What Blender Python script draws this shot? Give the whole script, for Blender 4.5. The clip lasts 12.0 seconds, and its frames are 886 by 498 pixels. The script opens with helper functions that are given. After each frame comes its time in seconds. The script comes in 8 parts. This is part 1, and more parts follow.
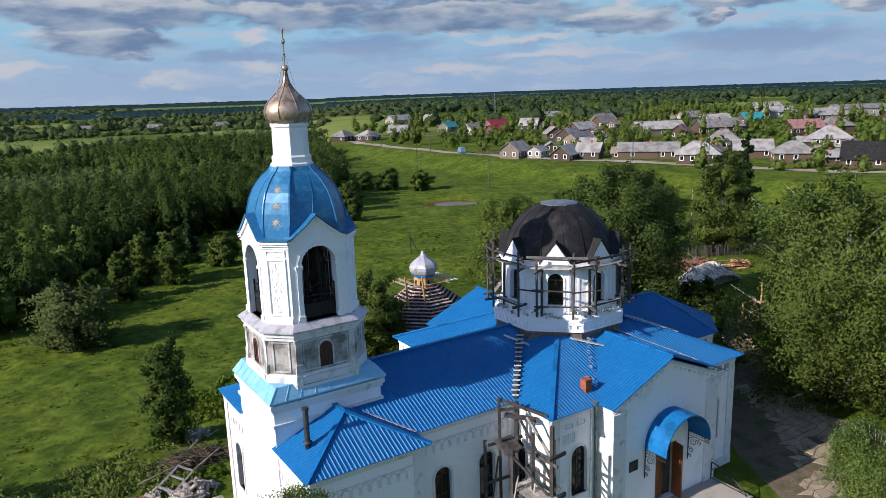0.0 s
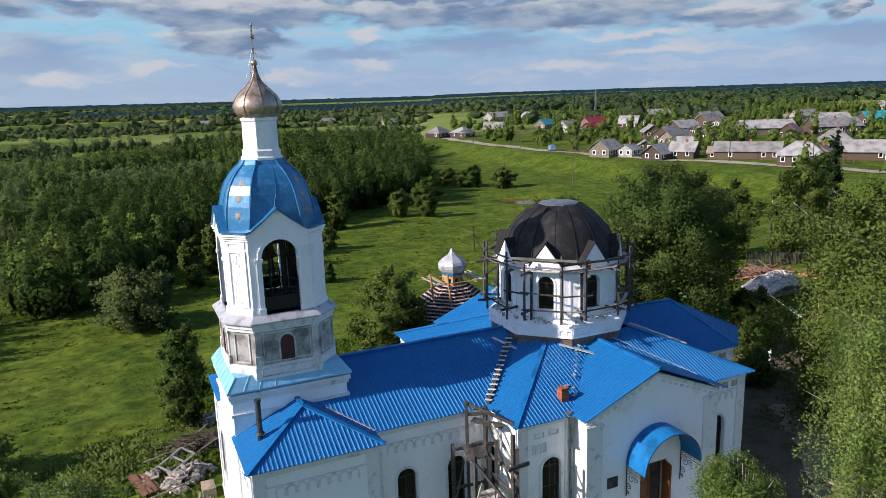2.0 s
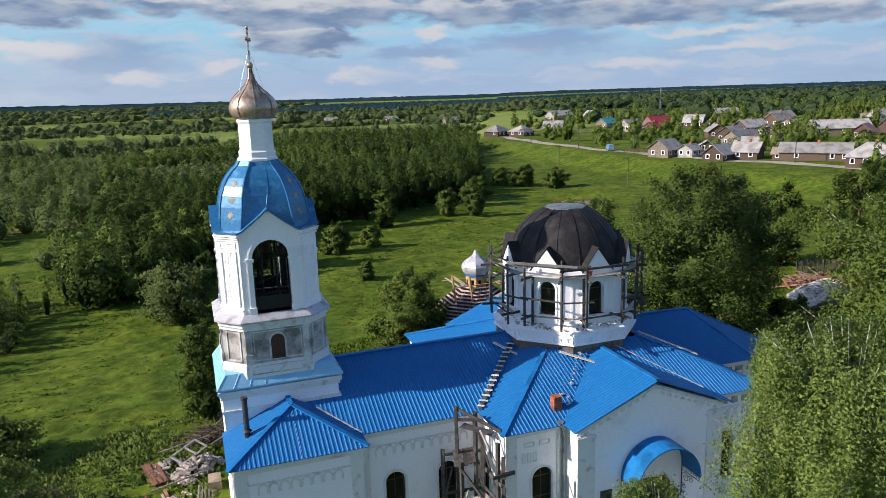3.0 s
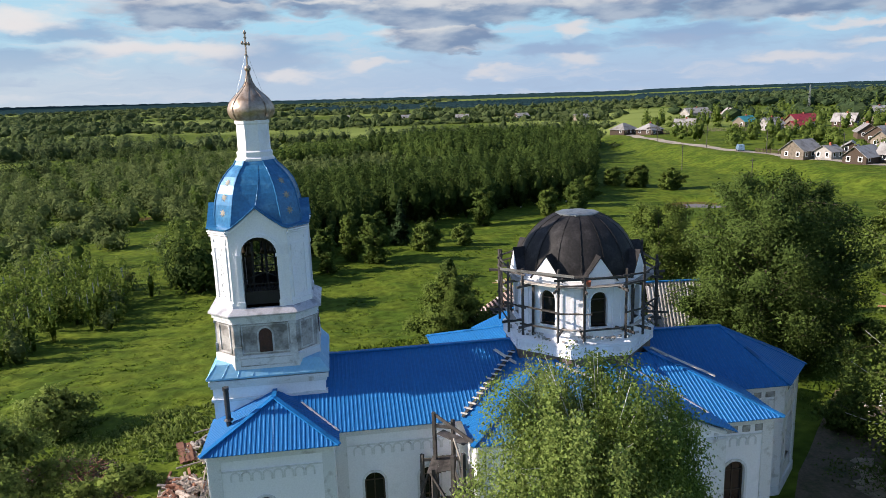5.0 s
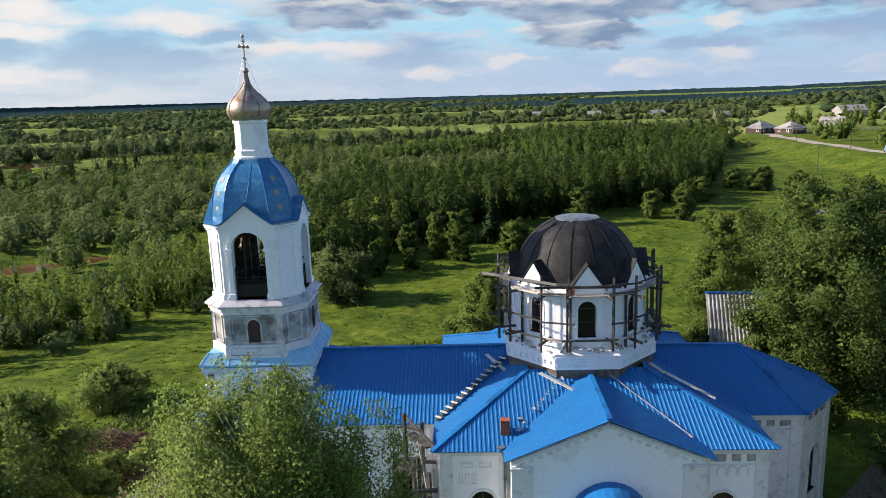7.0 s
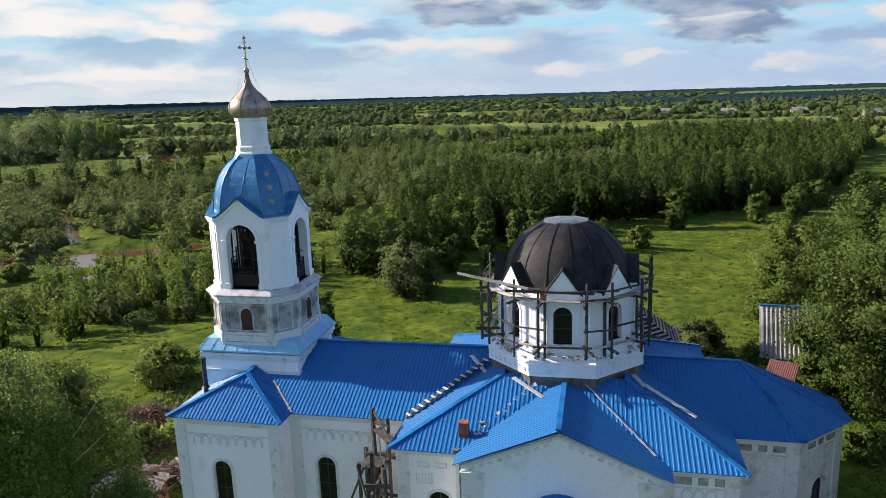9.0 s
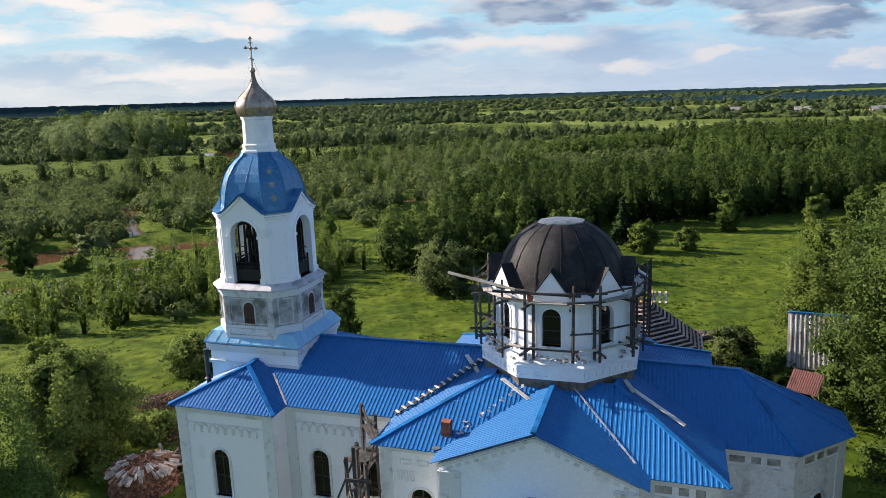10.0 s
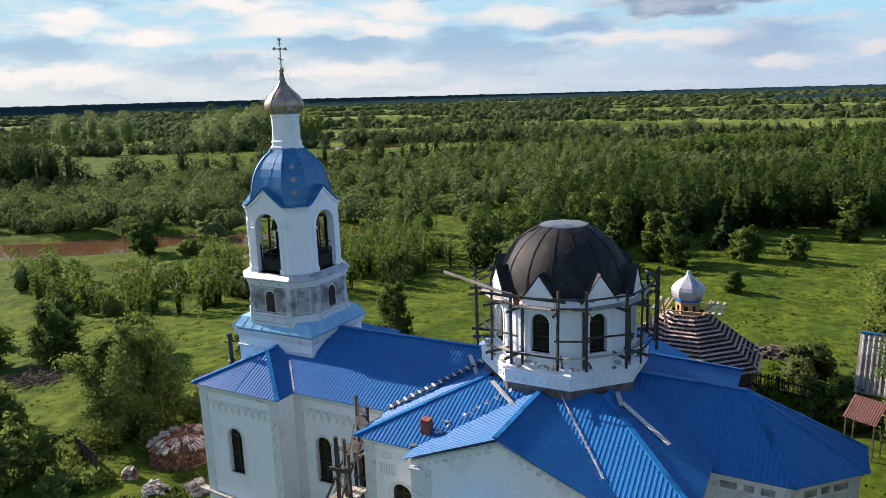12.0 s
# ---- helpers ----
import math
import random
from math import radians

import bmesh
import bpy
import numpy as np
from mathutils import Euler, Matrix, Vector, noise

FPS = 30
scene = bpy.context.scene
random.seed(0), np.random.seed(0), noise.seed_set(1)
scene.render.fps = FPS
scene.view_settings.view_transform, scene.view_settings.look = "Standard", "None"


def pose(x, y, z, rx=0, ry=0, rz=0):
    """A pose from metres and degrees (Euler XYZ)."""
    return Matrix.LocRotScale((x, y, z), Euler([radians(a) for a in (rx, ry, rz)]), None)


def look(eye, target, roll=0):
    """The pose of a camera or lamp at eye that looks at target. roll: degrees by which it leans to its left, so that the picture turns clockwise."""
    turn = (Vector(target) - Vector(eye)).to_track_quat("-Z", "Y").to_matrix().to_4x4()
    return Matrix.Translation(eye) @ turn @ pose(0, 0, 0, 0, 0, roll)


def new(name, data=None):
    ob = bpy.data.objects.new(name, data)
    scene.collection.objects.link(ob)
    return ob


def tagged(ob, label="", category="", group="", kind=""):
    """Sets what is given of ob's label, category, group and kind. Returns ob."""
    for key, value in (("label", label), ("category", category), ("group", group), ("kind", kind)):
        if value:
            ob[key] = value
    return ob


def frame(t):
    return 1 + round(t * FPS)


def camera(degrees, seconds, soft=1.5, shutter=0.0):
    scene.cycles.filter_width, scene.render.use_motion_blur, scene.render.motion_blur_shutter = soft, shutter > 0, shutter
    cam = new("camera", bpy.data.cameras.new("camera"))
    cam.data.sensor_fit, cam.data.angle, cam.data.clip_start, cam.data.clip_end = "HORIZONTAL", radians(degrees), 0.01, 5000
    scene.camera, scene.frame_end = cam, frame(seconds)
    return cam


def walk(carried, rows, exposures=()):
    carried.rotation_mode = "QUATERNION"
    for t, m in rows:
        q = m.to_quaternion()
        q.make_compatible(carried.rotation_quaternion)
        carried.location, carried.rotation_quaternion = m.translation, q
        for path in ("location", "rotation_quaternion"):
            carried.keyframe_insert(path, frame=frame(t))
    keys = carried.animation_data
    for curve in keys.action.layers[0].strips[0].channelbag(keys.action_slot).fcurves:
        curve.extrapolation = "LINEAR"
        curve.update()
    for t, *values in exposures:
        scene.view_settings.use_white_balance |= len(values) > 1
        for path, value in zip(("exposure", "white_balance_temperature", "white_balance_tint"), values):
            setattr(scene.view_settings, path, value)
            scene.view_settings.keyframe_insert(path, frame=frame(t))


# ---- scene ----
cam = camera(63.3, 12.0, 0.8)
METRES, EYE, TILT, LEAN, TURN = 40.0, 22.0, 0.0, 0.0, -32.9
ROWS = [
    (0.0, 0.0, 0.0, 0.0, -0.39, -12.29, 1.77),
    (0.5, 0.0384, 0.0051, -0.0037, 1.05, -12.3, 1.78),
    (1.0, 0.0761, 0.0114, -0.0059, 2.92, -12.29, 1.72),
    (1.5, 0.1154, 0.0195, -0.007, 5.54, -12.27, 1.71),
    (2.0, 0.1551, 0.0285, -0.0076, 8.1, -12.25, 1.73),
    (2.5, 0.1948, 0.0392, -0.0066, 10.65, -12.25, 1.73),
    (4.5, 0.3525, 0.0989, -0.0049, 21.33, -12.2, 1.82),
    (5.0, 0.3917, 0.1173, -0.0051, 24.06, -12.17, 1.85),
    (5.5, 0.4303, 0.1374, -0.0057, 26.8, -12.12, 1.88),
    (6.0, 0.4682, 0.1601, -0.0053, 29.55, -12.12, 1.9),
    (6.5, 0.5062, 0.185, -0.0055, 32.27, -12.1, 1.94),
    (7.0, 0.5429, 0.2108, -0.0063, 34.84, -12.08, 2.0),
    (9.0, 0.675, 0.3226, -0.0091, 45.01, -12.03, 2.0),
    (9.5, 0.7049, 0.3521, -0.0105, 47.54, -12.01, 2.03),
    (10.0, 0.7322, 0.3827, -0.0107, 50.1, -11.99, 2.01),
    (10.5, 0.758, 0.414, -0.0108, 52.7, -11.98, 1.98),
    (11.0, 0.7809, 0.4452, -0.011, 55.35, -11.96, 1.95),
    (11.5, 0.8023, 0.477, -0.0121, 58.03, -11.95, 1.89),
    (12.0, 0.8213, 0.5087, -0.012, 60.67, -11.94, 1.89),
]
walk(cam, [(t, pose(0, 0, EYE, TILT, LEAN, TURN) @ pose(METRES * x, METRES * y, METRES * z, 90 + pitch, roll, yaw)) for t, x, y, z, yaw, pitch, roll in ROWS], [(0.0, 0.22, 6450, 16), (5.0, 0.58, 6950, 16), (12.0, 0.69, 7100, 17)])

# world, sun, exposure
SUN_AZ, SUN_EL = 177.0, 28.0   # where the sun stands: degrees from +x, and height
wd = bpy.data.worlds.new("sky")
scene.world = wd
wd.use_nodes = True
_n = wd.node_tree.nodes
_sky = _n.new("ShaderNodeTexSky")
_sky.sky_type = "NISHITA"
_sky.sun_disc = False
_sky.sun_elevation = radians(SUN_EL)
_sky.sun_rotation = radians(90.0 - SUN_AZ)
_sky.altitude = 100.0
_sky.air_density = 1.0
_sky.dust_density = 0.5
_sky.ozone_density = 4.0
wd.node_tree.links.new(_sky.outputs[0], _n["Background"].inputs[0])
_n["Background"].inputs[1].default_value = 0.122
sun = new("sun", bpy.data.lights.new("sun", "SUN"))
sun.data.energy = 5.0
sun.data.angle = radians(0.6)
sun.data.color = (1.0, 0.94, 0.85)
_s = Vector((math.cos(radians(SUN_EL)) * math.cos(radians(SUN_AZ)), math.cos(radians(SUN_EL)) * math.sin(radians(SUN_AZ)), math.sin(radians(SUN_EL))))
sun.matrix_world = look(_s * 300, (0, 0, 0))

# ---- materials ----
def mat(name, base, rough=0.6, metal=0.0, var=0.12, scale=3.0, fine=30.0, bump=0.15, second=None, mix=(0.5, 0.65), stretch=(1, 1, 1), island=0.0, spec=0.5, obj=0.0, bdist=0.02):
    """A surface with variation at two scales, a second colour in patches, fine relief, and spread between pieces."""
    m = bpy.data.materials.new(name)
    m.use_nodes = True
    t = m.node_tree
    N, L = t.nodes, t.links
    b = N["Principled BSDF"]
    tc = N.new("ShaderNodeTexCoord")
    mp = N.new("ShaderNodeMapping")
    mp.inputs["Scale"].default_value = stretch
    geo = N.new("ShaderNodeNewGeometry")
    L.new(geo.outputs["Position"], mp.inputs[0])
    n1, n2 = N.new("ShaderNodeTexNoise"), N.new("ShaderNodeTexNoise")
    for n, s in ((n1, scale), (n2, fine)):
        n.inputs["Scale"].default_value = s
        n.inputs["Detail"].default_value = 5.0
        L.new(mp.outputs[0], n.inputs["Vector"])
    col = N.new("ShaderNodeMix")
    col.data_type = "RGBA"
    col.inputs[6].default_value = (*base, 1)
    col.inputs[7].default_value = (*(second or [c * 0.6 for c in base]), 1)
    ramp = N.new("ShaderNodeMapRange")
    ramp.inputs[1].default_value, ramp.inputs[2].default_value = mix
    L.new(n1.outputs["Fac"], ramp.inputs[0])
    L.new(ramp.outputs[0], col.inputs[0])
    hsv = N.new("ShaderNodeHueSaturation")
    L.new(col.outputs[2], hsv.inputs["Color"])
    val = N.new("ShaderNodeMapRange")
    val.inputs[1].default_value, val.inputs[2].default_value = 0.3, 0.7
    val.inputs[3].default_value, val.inputs[4].default_value = 1 - var, 1 + var
    L.new(n2.outputs["Fac"], val.inputs[0])
    out = val.outputs[0]
    for amount, sock in ((island, geo.outputs["Random Per Island"]), (obj, None)):
        if amount:
            if sock is None:
                sock = N.new("ShaderNodeObjectInfo").outputs["Random"]
            r = N.new("ShaderNodeMapRange")
            r.inputs[3].default_value, r.inputs[4].default_value = 1 - amount, 1 + amount
            L.new(sock, r.inputs[0])
            mul = N.new("ShaderNodeMath")
            mul.operation = "MULTIPLY"
            L.new(out, mul.inputs[0])
            L.new(r.outputs[0], mul.inputs[1])
            out = mul.outputs[0]
    L.new(out, hsv.inputs["Value"])
    L.new(hsv.outputs[0], b.inputs["Base Color"])
    b.inputs["Roughness"].default_value = rough
    b.inputs["Metallic"].default_value = metal
    b.inputs["Specular IOR Level"].default_value = spec
    if bump:
        bp = N.new("ShaderNodeBump")
        bp.inputs["Strength"].default_value = bump
        bp.inputs["Distance"].default_value = bdist
        L.new(n2.outputs["Fac"], bp.inputs["Height"])
        L.new(bp.outputs[0], b.inputs["Normal"])
    return m


def leaf_mat(name, base, second, light=0.35, island=0.35):
    """Leaves: matt upper side and light that comes through, each leaf a little different."""
    base, second = ([c * k for c, k in zip(col, (0.87, 0.90, 0.90))] for col in (base, second))
    m = mat(name, base, 0.8, 0, 0.18, 0.35, 2.5, 0, second, (0.35, 0.65), island=island, spec=0.06)
    t = m.node_tree
    N, L = t.nodes, t.links
    b = N["Principled BSDF"]
    tr = N.new("ShaderNodeBsdfTranslucent")
    src = b.inputs["Base Color"].links[0].from_socket
    L.new(src, tr.inputs[0])
    mx = N.new("ShaderNodeMixShader")
    mx.inputs[0].default_value = light
    L.new(b.outputs[0], mx.inputs[1])
    L.new(tr.outputs[0], mx.inputs[2])
    L.new(mx.outputs[0], N["Material Output"].inputs[0])
    return m


WHITE = mat("white_limewash", (0.90, 0.89, 0.91), 0.75, 0, 0.05, 0.9, 14, 0.35, (0.74, 0.73, 0.74), (0.58, 0.80), spec=0.2)
WHITE_OLD = mat("peeling_limewash", (0.80, 0.79, 0.79), 0.85, 0, 0.12, 1.3, 9, 0.6, (0.52, 0.49, 0.46), (0.52, 0.70), spec=0.15)
PLASTER = mat("grey_weathered_plaster", (0.44, 0.42, 0.40), 0.9, 0, 0.15, 1.6, 12, 0.6, (0.20, 0.185, 0.17), (0.45, 0.62), spec=0.15)
WHITE_GREY = mat("grimy_limewash", (0.62, 0.61, 0.60), 0.85, 0, 0.15, 1.6, 10, 0.5, (0.30, 0.28, 0.26), (0.46, 0.64), spec=0.15)
CORNICE = mat("dirty_white_trim", (0.74, 0.74, 0.74), 0.75, 0, 0.10, 2.2, 20, 0.4, (0.45, 0.43, 0.41), (0.56, 0.74), spec=0.2)
BLUE = mat("blue_sheet_roof", (0.006, 0.136, 0.370), 0.45, 0.0, 0.10, 0.5, 5, 0.05, (0.008, 0.156, 0.400), (0.35, 0.7), spec=0.34)
BLUE_CAP = mat("blue_ridge_flashing", (0.009, 0.160, 0.42), 0.42, 0.0, 0.10, 0.9, 6, 0.05, spec=0.15)
BLUE_DOME = mat("worn_blue_dome_paint", (0.022, 0.165, 0.345), 0.36, 0.15, 0.2, 1.4, 7, 0.3, (0.09, 0.30, 0.49), (0.54, 0.74))
BLUE_PALE = mat("faded_pale_blue_metal", (0.20, 0.48, 0.70), 0.5, 0.05, 0.08, 1.2, 8, 0.15, (0.32, 0.58, 0.74), (0.45, 0.7))
STAR = mat("faded_gold_star", (0.33, 0.31, 0.25), 0.7, 0.0, 0.2, 6, 30, 0.1)
TAR = mat("black_roofing_felt", (0.0120, 0.0108, 0.0112), 0.68, 0, 0.4, 1.6, 9, 0.5, (0.034, 0.031, 0.032), (0.48, 0.7), spec=0.35, bdist=0.03)
ONION = mat("worn_gilded_metal", (0.47, 0.37, 0.29), 0.42, 0.6, 0.16, 3.0, 9, 0.25, (0.27, 0.185, 0.13), (0.44, 0.66))
# dark inner faces; for doorway and drum the gloom is in this colour
INNER = mat("dark_shaded_inner_face", (0.085, 0.07, 0.06), 0.9, 0, 0.3, 1.5, 10, 0.4, (0.045, 0.036, 0.03), (0.45, 0.65), spec=0.1)
SHUTTER = mat("dark_red_brown_shutter", (0.075, 0.026, 0.018), 0.6, 0, 0.25, 3, 20, 0.2, (0.04, 0.016, 0.012), (0.45, 0.65))
SILVER = mat("pale_grey_sheet_metal", (0.55, 0.54, 0.57), 0.5, 0.35, 0.1, 2.0, 12, 0.15)
ZINC = mat("galvanised_metal", (0.27, 0.29, 0.295), 0.45, 0.6, 0.15, 3, 18, 0.15)
IRON = mat("dark_iron", (0.02, 0.02, 0.022), 0.55, 0.4, 0.2, 5, 30, 0.15)
PIPE = mat("sooty_stovepipe", (0.06, 0.065, 0.075), 0.6, 0.4, 0.3, 2, 14, 0.2, (0.02, 0.02, 0.02))
BRONZE = mat("bell_bronze", (0.085, 0.068, 0.048), 0.5, 0.7, 0.2, 4, 20, 0.1)
WOOD_OLD = mat("weathered_grey_timber", (0.075, 0.066, 0.060), 0.85, 0, 0.25, 3, 25, 0.4, (0.032, 0.028, 0.025), (0.45, 0.65), obj=0.4)
WOOD_PALE = mat("pale_sawn_plank", (0.44, 0.40, 0.345), 0.8, 0, 0.15, 3, 25, 0.3, (0.27, 0.235, 0.20), (0.5, 0.7), obj=0.35)
WOOD_BLEACHED = mat("sun_bleached_board", (0.60, 0.57, 0.52), 0.8, 0, 0.12, 3, 25, 0.3, (0.46, 0.43, 0.39), (0.5, 0.7), obj=0.15)
WOOD_NEW = mat("fresh_pine", (0.50, 0.31, 0.14), 0.7, 0, 0.15, 3, 25, 0.3, (0.36, 0.20, 0.09), (0.5, 0.7), obj=0.2)
WOOD_RED = mat("reddish_batten", (0.34, 0.22, 0.17), 0.8, 0, 0.2, 3, 25, 0.3, (0.20, 0.12, 0.095), (0.45, 0.7), obj=0.3)
DOOR = mat("varnished_brown_door", (0.22, 0.075, 0.025), 0.45, 0, 0.2, 2, 22, 0.15, (0.14, 0.045, 0.016), (0.4, 0.7), stretch=(4, 4, 0.6))
FRAME = mat("dark_window_frame", (0.045, 0.028, 0.020), 0.6, 0, 0.2, 4, 30, 0.2)
BRICK = mat("red_brick", (0.36, 0.105, 0.055), 0.85, 0, 0.2, 4, 30, 0.4, (0.25, 0.07, 0.04), (0.45, 0.7), obj=0.2)
OLDBRICK = mat("old_brown_brick_course", (0.19, 0.15, 0.125), 0.9, 0, 0.3, 3, 18, 0.6, (0.10, 0.075, 0.06), (0.45, 0.65))
STONE = mat("grey_flagstone", (0.36, 0.285, 0.195), 0.9, 0, 0.25, 1.2, 12, 0.4, (0.22, 0.175, 0.12), (0.45, 0.65), obj=0.15)
CONCRETE = mat("worn_concrete", (0.40, 0.36, 0.31), 0.9, 0, 0.15, 1.0, 12, 0.4, (0.26, 0.23, 0.19), (0.5, 0.7))
SOIL = mat("trodden_soil", (0.15, 0.108, 0.07), 0.95, 0, 0.25, 0.8, 6, 0.5, (0.07, 0.075, 0.03), (0.45, 0.65))
BARK = mat("birch_bark", (0.62, 0.60, 0.55), 0.8, 0, 0.2, 2.0, 12, 0.3, (0.05, 0.045, 0.04), (0.56, 0.62), stretch=(1, 1, 3))
BARK_DARK = mat("brown_bark", (0.10, 0.075, 0.055), 0.9, 0, 0.25, 3, 14, 0.5)
ASBESTOS = mat("grey_corrugated_cement_roof", (0.30, 0.29, 0.28), 0.85, 0, 0.12, 0.5, 6, 0.3, (0.15, 0.135, 0.125), (0.45, 0.7), obj=0.3)
ROOF_RED = mat("red_metal_roof", (0.36, 0.035, 0.045), 0.5, 0, 0.1, 0.8, 6, 0.1)
ROOF_TEAL = mat("teal_metal_roof", (0.035, 0.30, 0.33), 0.5, 0, 0.1, 0.8, 6, 0.1)
ROOF_BROWN = mat("dark_red_brown_ribbed_roof", (0.19, 0.075, 0.062), 0.6, 0, 0.15, 1.5, 8, 0.15)
ROOF_PINK = mat("faded_red_roof", (0.34, 0.17, 0.16), 0.7, 0, 0.12, 0.8, 6, 0.1)
LOG = mat("brown_log_wall", (0.085, 0.055, 0.038), 0.85, 0, 0.2, 1.5, 10, 0.4, (0.08, 0.055, 0.04), (0.45, 0.65), obj=0.35)
LOG_PALE = mat("pale_boarded_wall", (0.22, 0.18, 0.14), 0.8, 0, 0.15, 1.5, 10, 0.3, obj=0.2)
HOUSE_WHITE = mat("whitewashed_house_wall", (0.34, 0.32, 0.30), 0.8, 0, 0.1, 1.0, 8, 0.2)
GRAVEL = mat("pale_gravel_road", (0.36, 0.31, 0.25), 0.95, 0, 0.15, 0.3, 4, 0.4, (0.24, 0.21, 0.16), (0.45, 0.7))
CARBLUE = mat("blue_van_paint", (0.16, 0.27, 0.40), 0.35, 0.1, 0.05, 2, 10, 0.0)
TYRE = mat("black_rubber", (0.02, 0.02, 0.02), 0.8, 0, 0.2, 3, 20, 0.1)
LEAF_BIRCH = leaf_mat("birch_leaf", (0.190, 0.275, 0.062), (0.275, 0.345, 0.100), 0.5, 0.4)
LEAF_DARK = leaf_mat("dark_green_leaf", (0.115, 0.165, 0.034), (0.155, 0.205, 0.046), 0.36, 0.22)
LEAF_BUSH = leaf_mat("garden_bush_leaf", (0.185, 0.250, 0.062), (0.240, 0.300, 0.078), 0.48, 0.22)
LEAF_WILLOW = leaf_mat("grey_green_willow_leaf", (0.136, 0.178, 0.061), (0.168, 0.207, 0.074), 0.52, 0.20)
LEAF_POPLAR = leaf_mat("silvery_poplar_leaf", (0.225, 0.285, 0.115), (0.260, 0.310, 0.135), 0.55, 0.2)
LEAF_ALDER = leaf_mat("dark_alder_leaf", (0.062, 0.092, 0.028), (0.088, 0.122, 0.036), 0.4, 0.22)
LEAF_FOREST = leaf_mat("forest_leaf", (0.098, 0.150, 0.036), (0.130, 0.184, 0.044), 0.5, 0.2)
LEAF_WOOD = leaf_mat("shaded_wood_leaf", (0.056, 0.092, 0.023), (0.084, 0.124, 0.030), 0.5, 0.22)
LEAF_CHURCH = leaf_mat("dense_birch_leaf", (0.078, 0.122, 0.030), (0.105, 0.152, 0.038), 0.3, 0.25)
LEAF_YOUNG = leaf_mat("young_birch_leaf", (0.152, 0.215, 0.041), (0.194, 0.252, 0.053), 0.45, 0.22)
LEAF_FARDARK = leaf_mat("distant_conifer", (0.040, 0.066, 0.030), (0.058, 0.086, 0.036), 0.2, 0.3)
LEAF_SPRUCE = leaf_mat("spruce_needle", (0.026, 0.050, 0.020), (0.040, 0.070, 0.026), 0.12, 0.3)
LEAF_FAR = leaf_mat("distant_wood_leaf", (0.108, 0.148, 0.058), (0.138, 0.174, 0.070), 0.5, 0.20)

# glass and water
GLASS = mat("dark_window_glass", (0.012, 0.013, 0.015), 0.12, 0, 0.2, 1.0, 4, 0.02, spec=0.3)
WATER = mat("brown_river_water", (0.13, 0.066, 0.034), 0.07, 0, 0.1, 0.05, 0.9, 0.06, (0.13, 0.075, 0.042), (0.4, 0.7), spec=0.28)

# meadow: several greens in drifts, dry patches, fine tufts
GRASS = mat("meadow_grass", (0.053, 0.090, 0.011), 0.9, 0, 0.40, 0.24, 0.9, 0.6, (0.111, 0.147, 0.018), (0.36, 0.68), spec=0.05, bdist=0.4)
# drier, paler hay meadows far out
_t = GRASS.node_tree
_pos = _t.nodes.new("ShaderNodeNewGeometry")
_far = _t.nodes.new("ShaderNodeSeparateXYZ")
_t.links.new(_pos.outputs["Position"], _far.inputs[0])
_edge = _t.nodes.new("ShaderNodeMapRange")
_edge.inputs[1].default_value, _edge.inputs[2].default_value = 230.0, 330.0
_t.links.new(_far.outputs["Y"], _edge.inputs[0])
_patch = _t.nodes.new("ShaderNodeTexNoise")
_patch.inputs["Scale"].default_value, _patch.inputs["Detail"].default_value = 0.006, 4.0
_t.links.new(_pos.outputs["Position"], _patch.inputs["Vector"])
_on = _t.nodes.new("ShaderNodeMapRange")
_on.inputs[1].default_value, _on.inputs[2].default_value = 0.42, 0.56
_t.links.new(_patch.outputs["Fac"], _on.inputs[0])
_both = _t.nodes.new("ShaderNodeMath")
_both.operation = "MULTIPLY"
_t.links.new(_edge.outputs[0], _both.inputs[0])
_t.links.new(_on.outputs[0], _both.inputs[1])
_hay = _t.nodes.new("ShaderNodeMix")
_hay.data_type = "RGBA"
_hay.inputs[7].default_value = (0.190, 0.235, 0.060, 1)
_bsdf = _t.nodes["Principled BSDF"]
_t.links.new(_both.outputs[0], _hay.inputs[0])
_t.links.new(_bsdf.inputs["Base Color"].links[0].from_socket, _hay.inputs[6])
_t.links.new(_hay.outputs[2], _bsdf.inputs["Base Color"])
TUFT = leaf_mat("grass_tuft_blade", (0.115, 0.180, 0.022), (0.165, 0.225, 0.032), 0.5, 0.25)

# ---- building tools ----
def part(name, bm, material, parent=None, label="", smooth=False):
    """Links a bmesh as one mesh object, under a thing or a part."""
    me = bpy.data.meshes.new(name)
    bm.to_mesh(me)
    bm.free()
    me.materials.append(material)
    if smooth:
        me.polygons.foreach_set("use_smooth", [True] * len(me.polygons))
    ob = new(name, me)
    ob.parent = parent
    if label:
        ob["label"] = label
    return ob


def thing(name, at, label, category, group="", kind=""):
    ob = new(name)
    ob.matrix_world = pose(*at) if not isinstance(at, Matrix) else at
    return tagged(ob, label, category, group, kind)


def mesh_np(name, verts, faces, material, parent=None):
    """A mesh from arrays: verts (n, 3), faces (m, 4) or (m, 3)."""
    me = bpy.data.meshes.new(name)
    verts, faces = np.asarray(verts, np.float32), np.asarray(faces, np.int32)
    k = faces.shape[1]
    me.vertices.add(len(verts))
    me.vertices.foreach_set("co", verts.ravel())
    me.loops.add(faces.size)
    me.loops.foreach_set("vertex_index", faces.ravel())
    me.polygons.add(len(faces))
    me.polygons.foreach_set("loop_start", np.arange(0, faces.size, k, dtype=np.int32))
    me.update(calc_edges=True)
    me.materials.append(material)
    ob = new(name, me)
    ob.parent = parent
    return ob


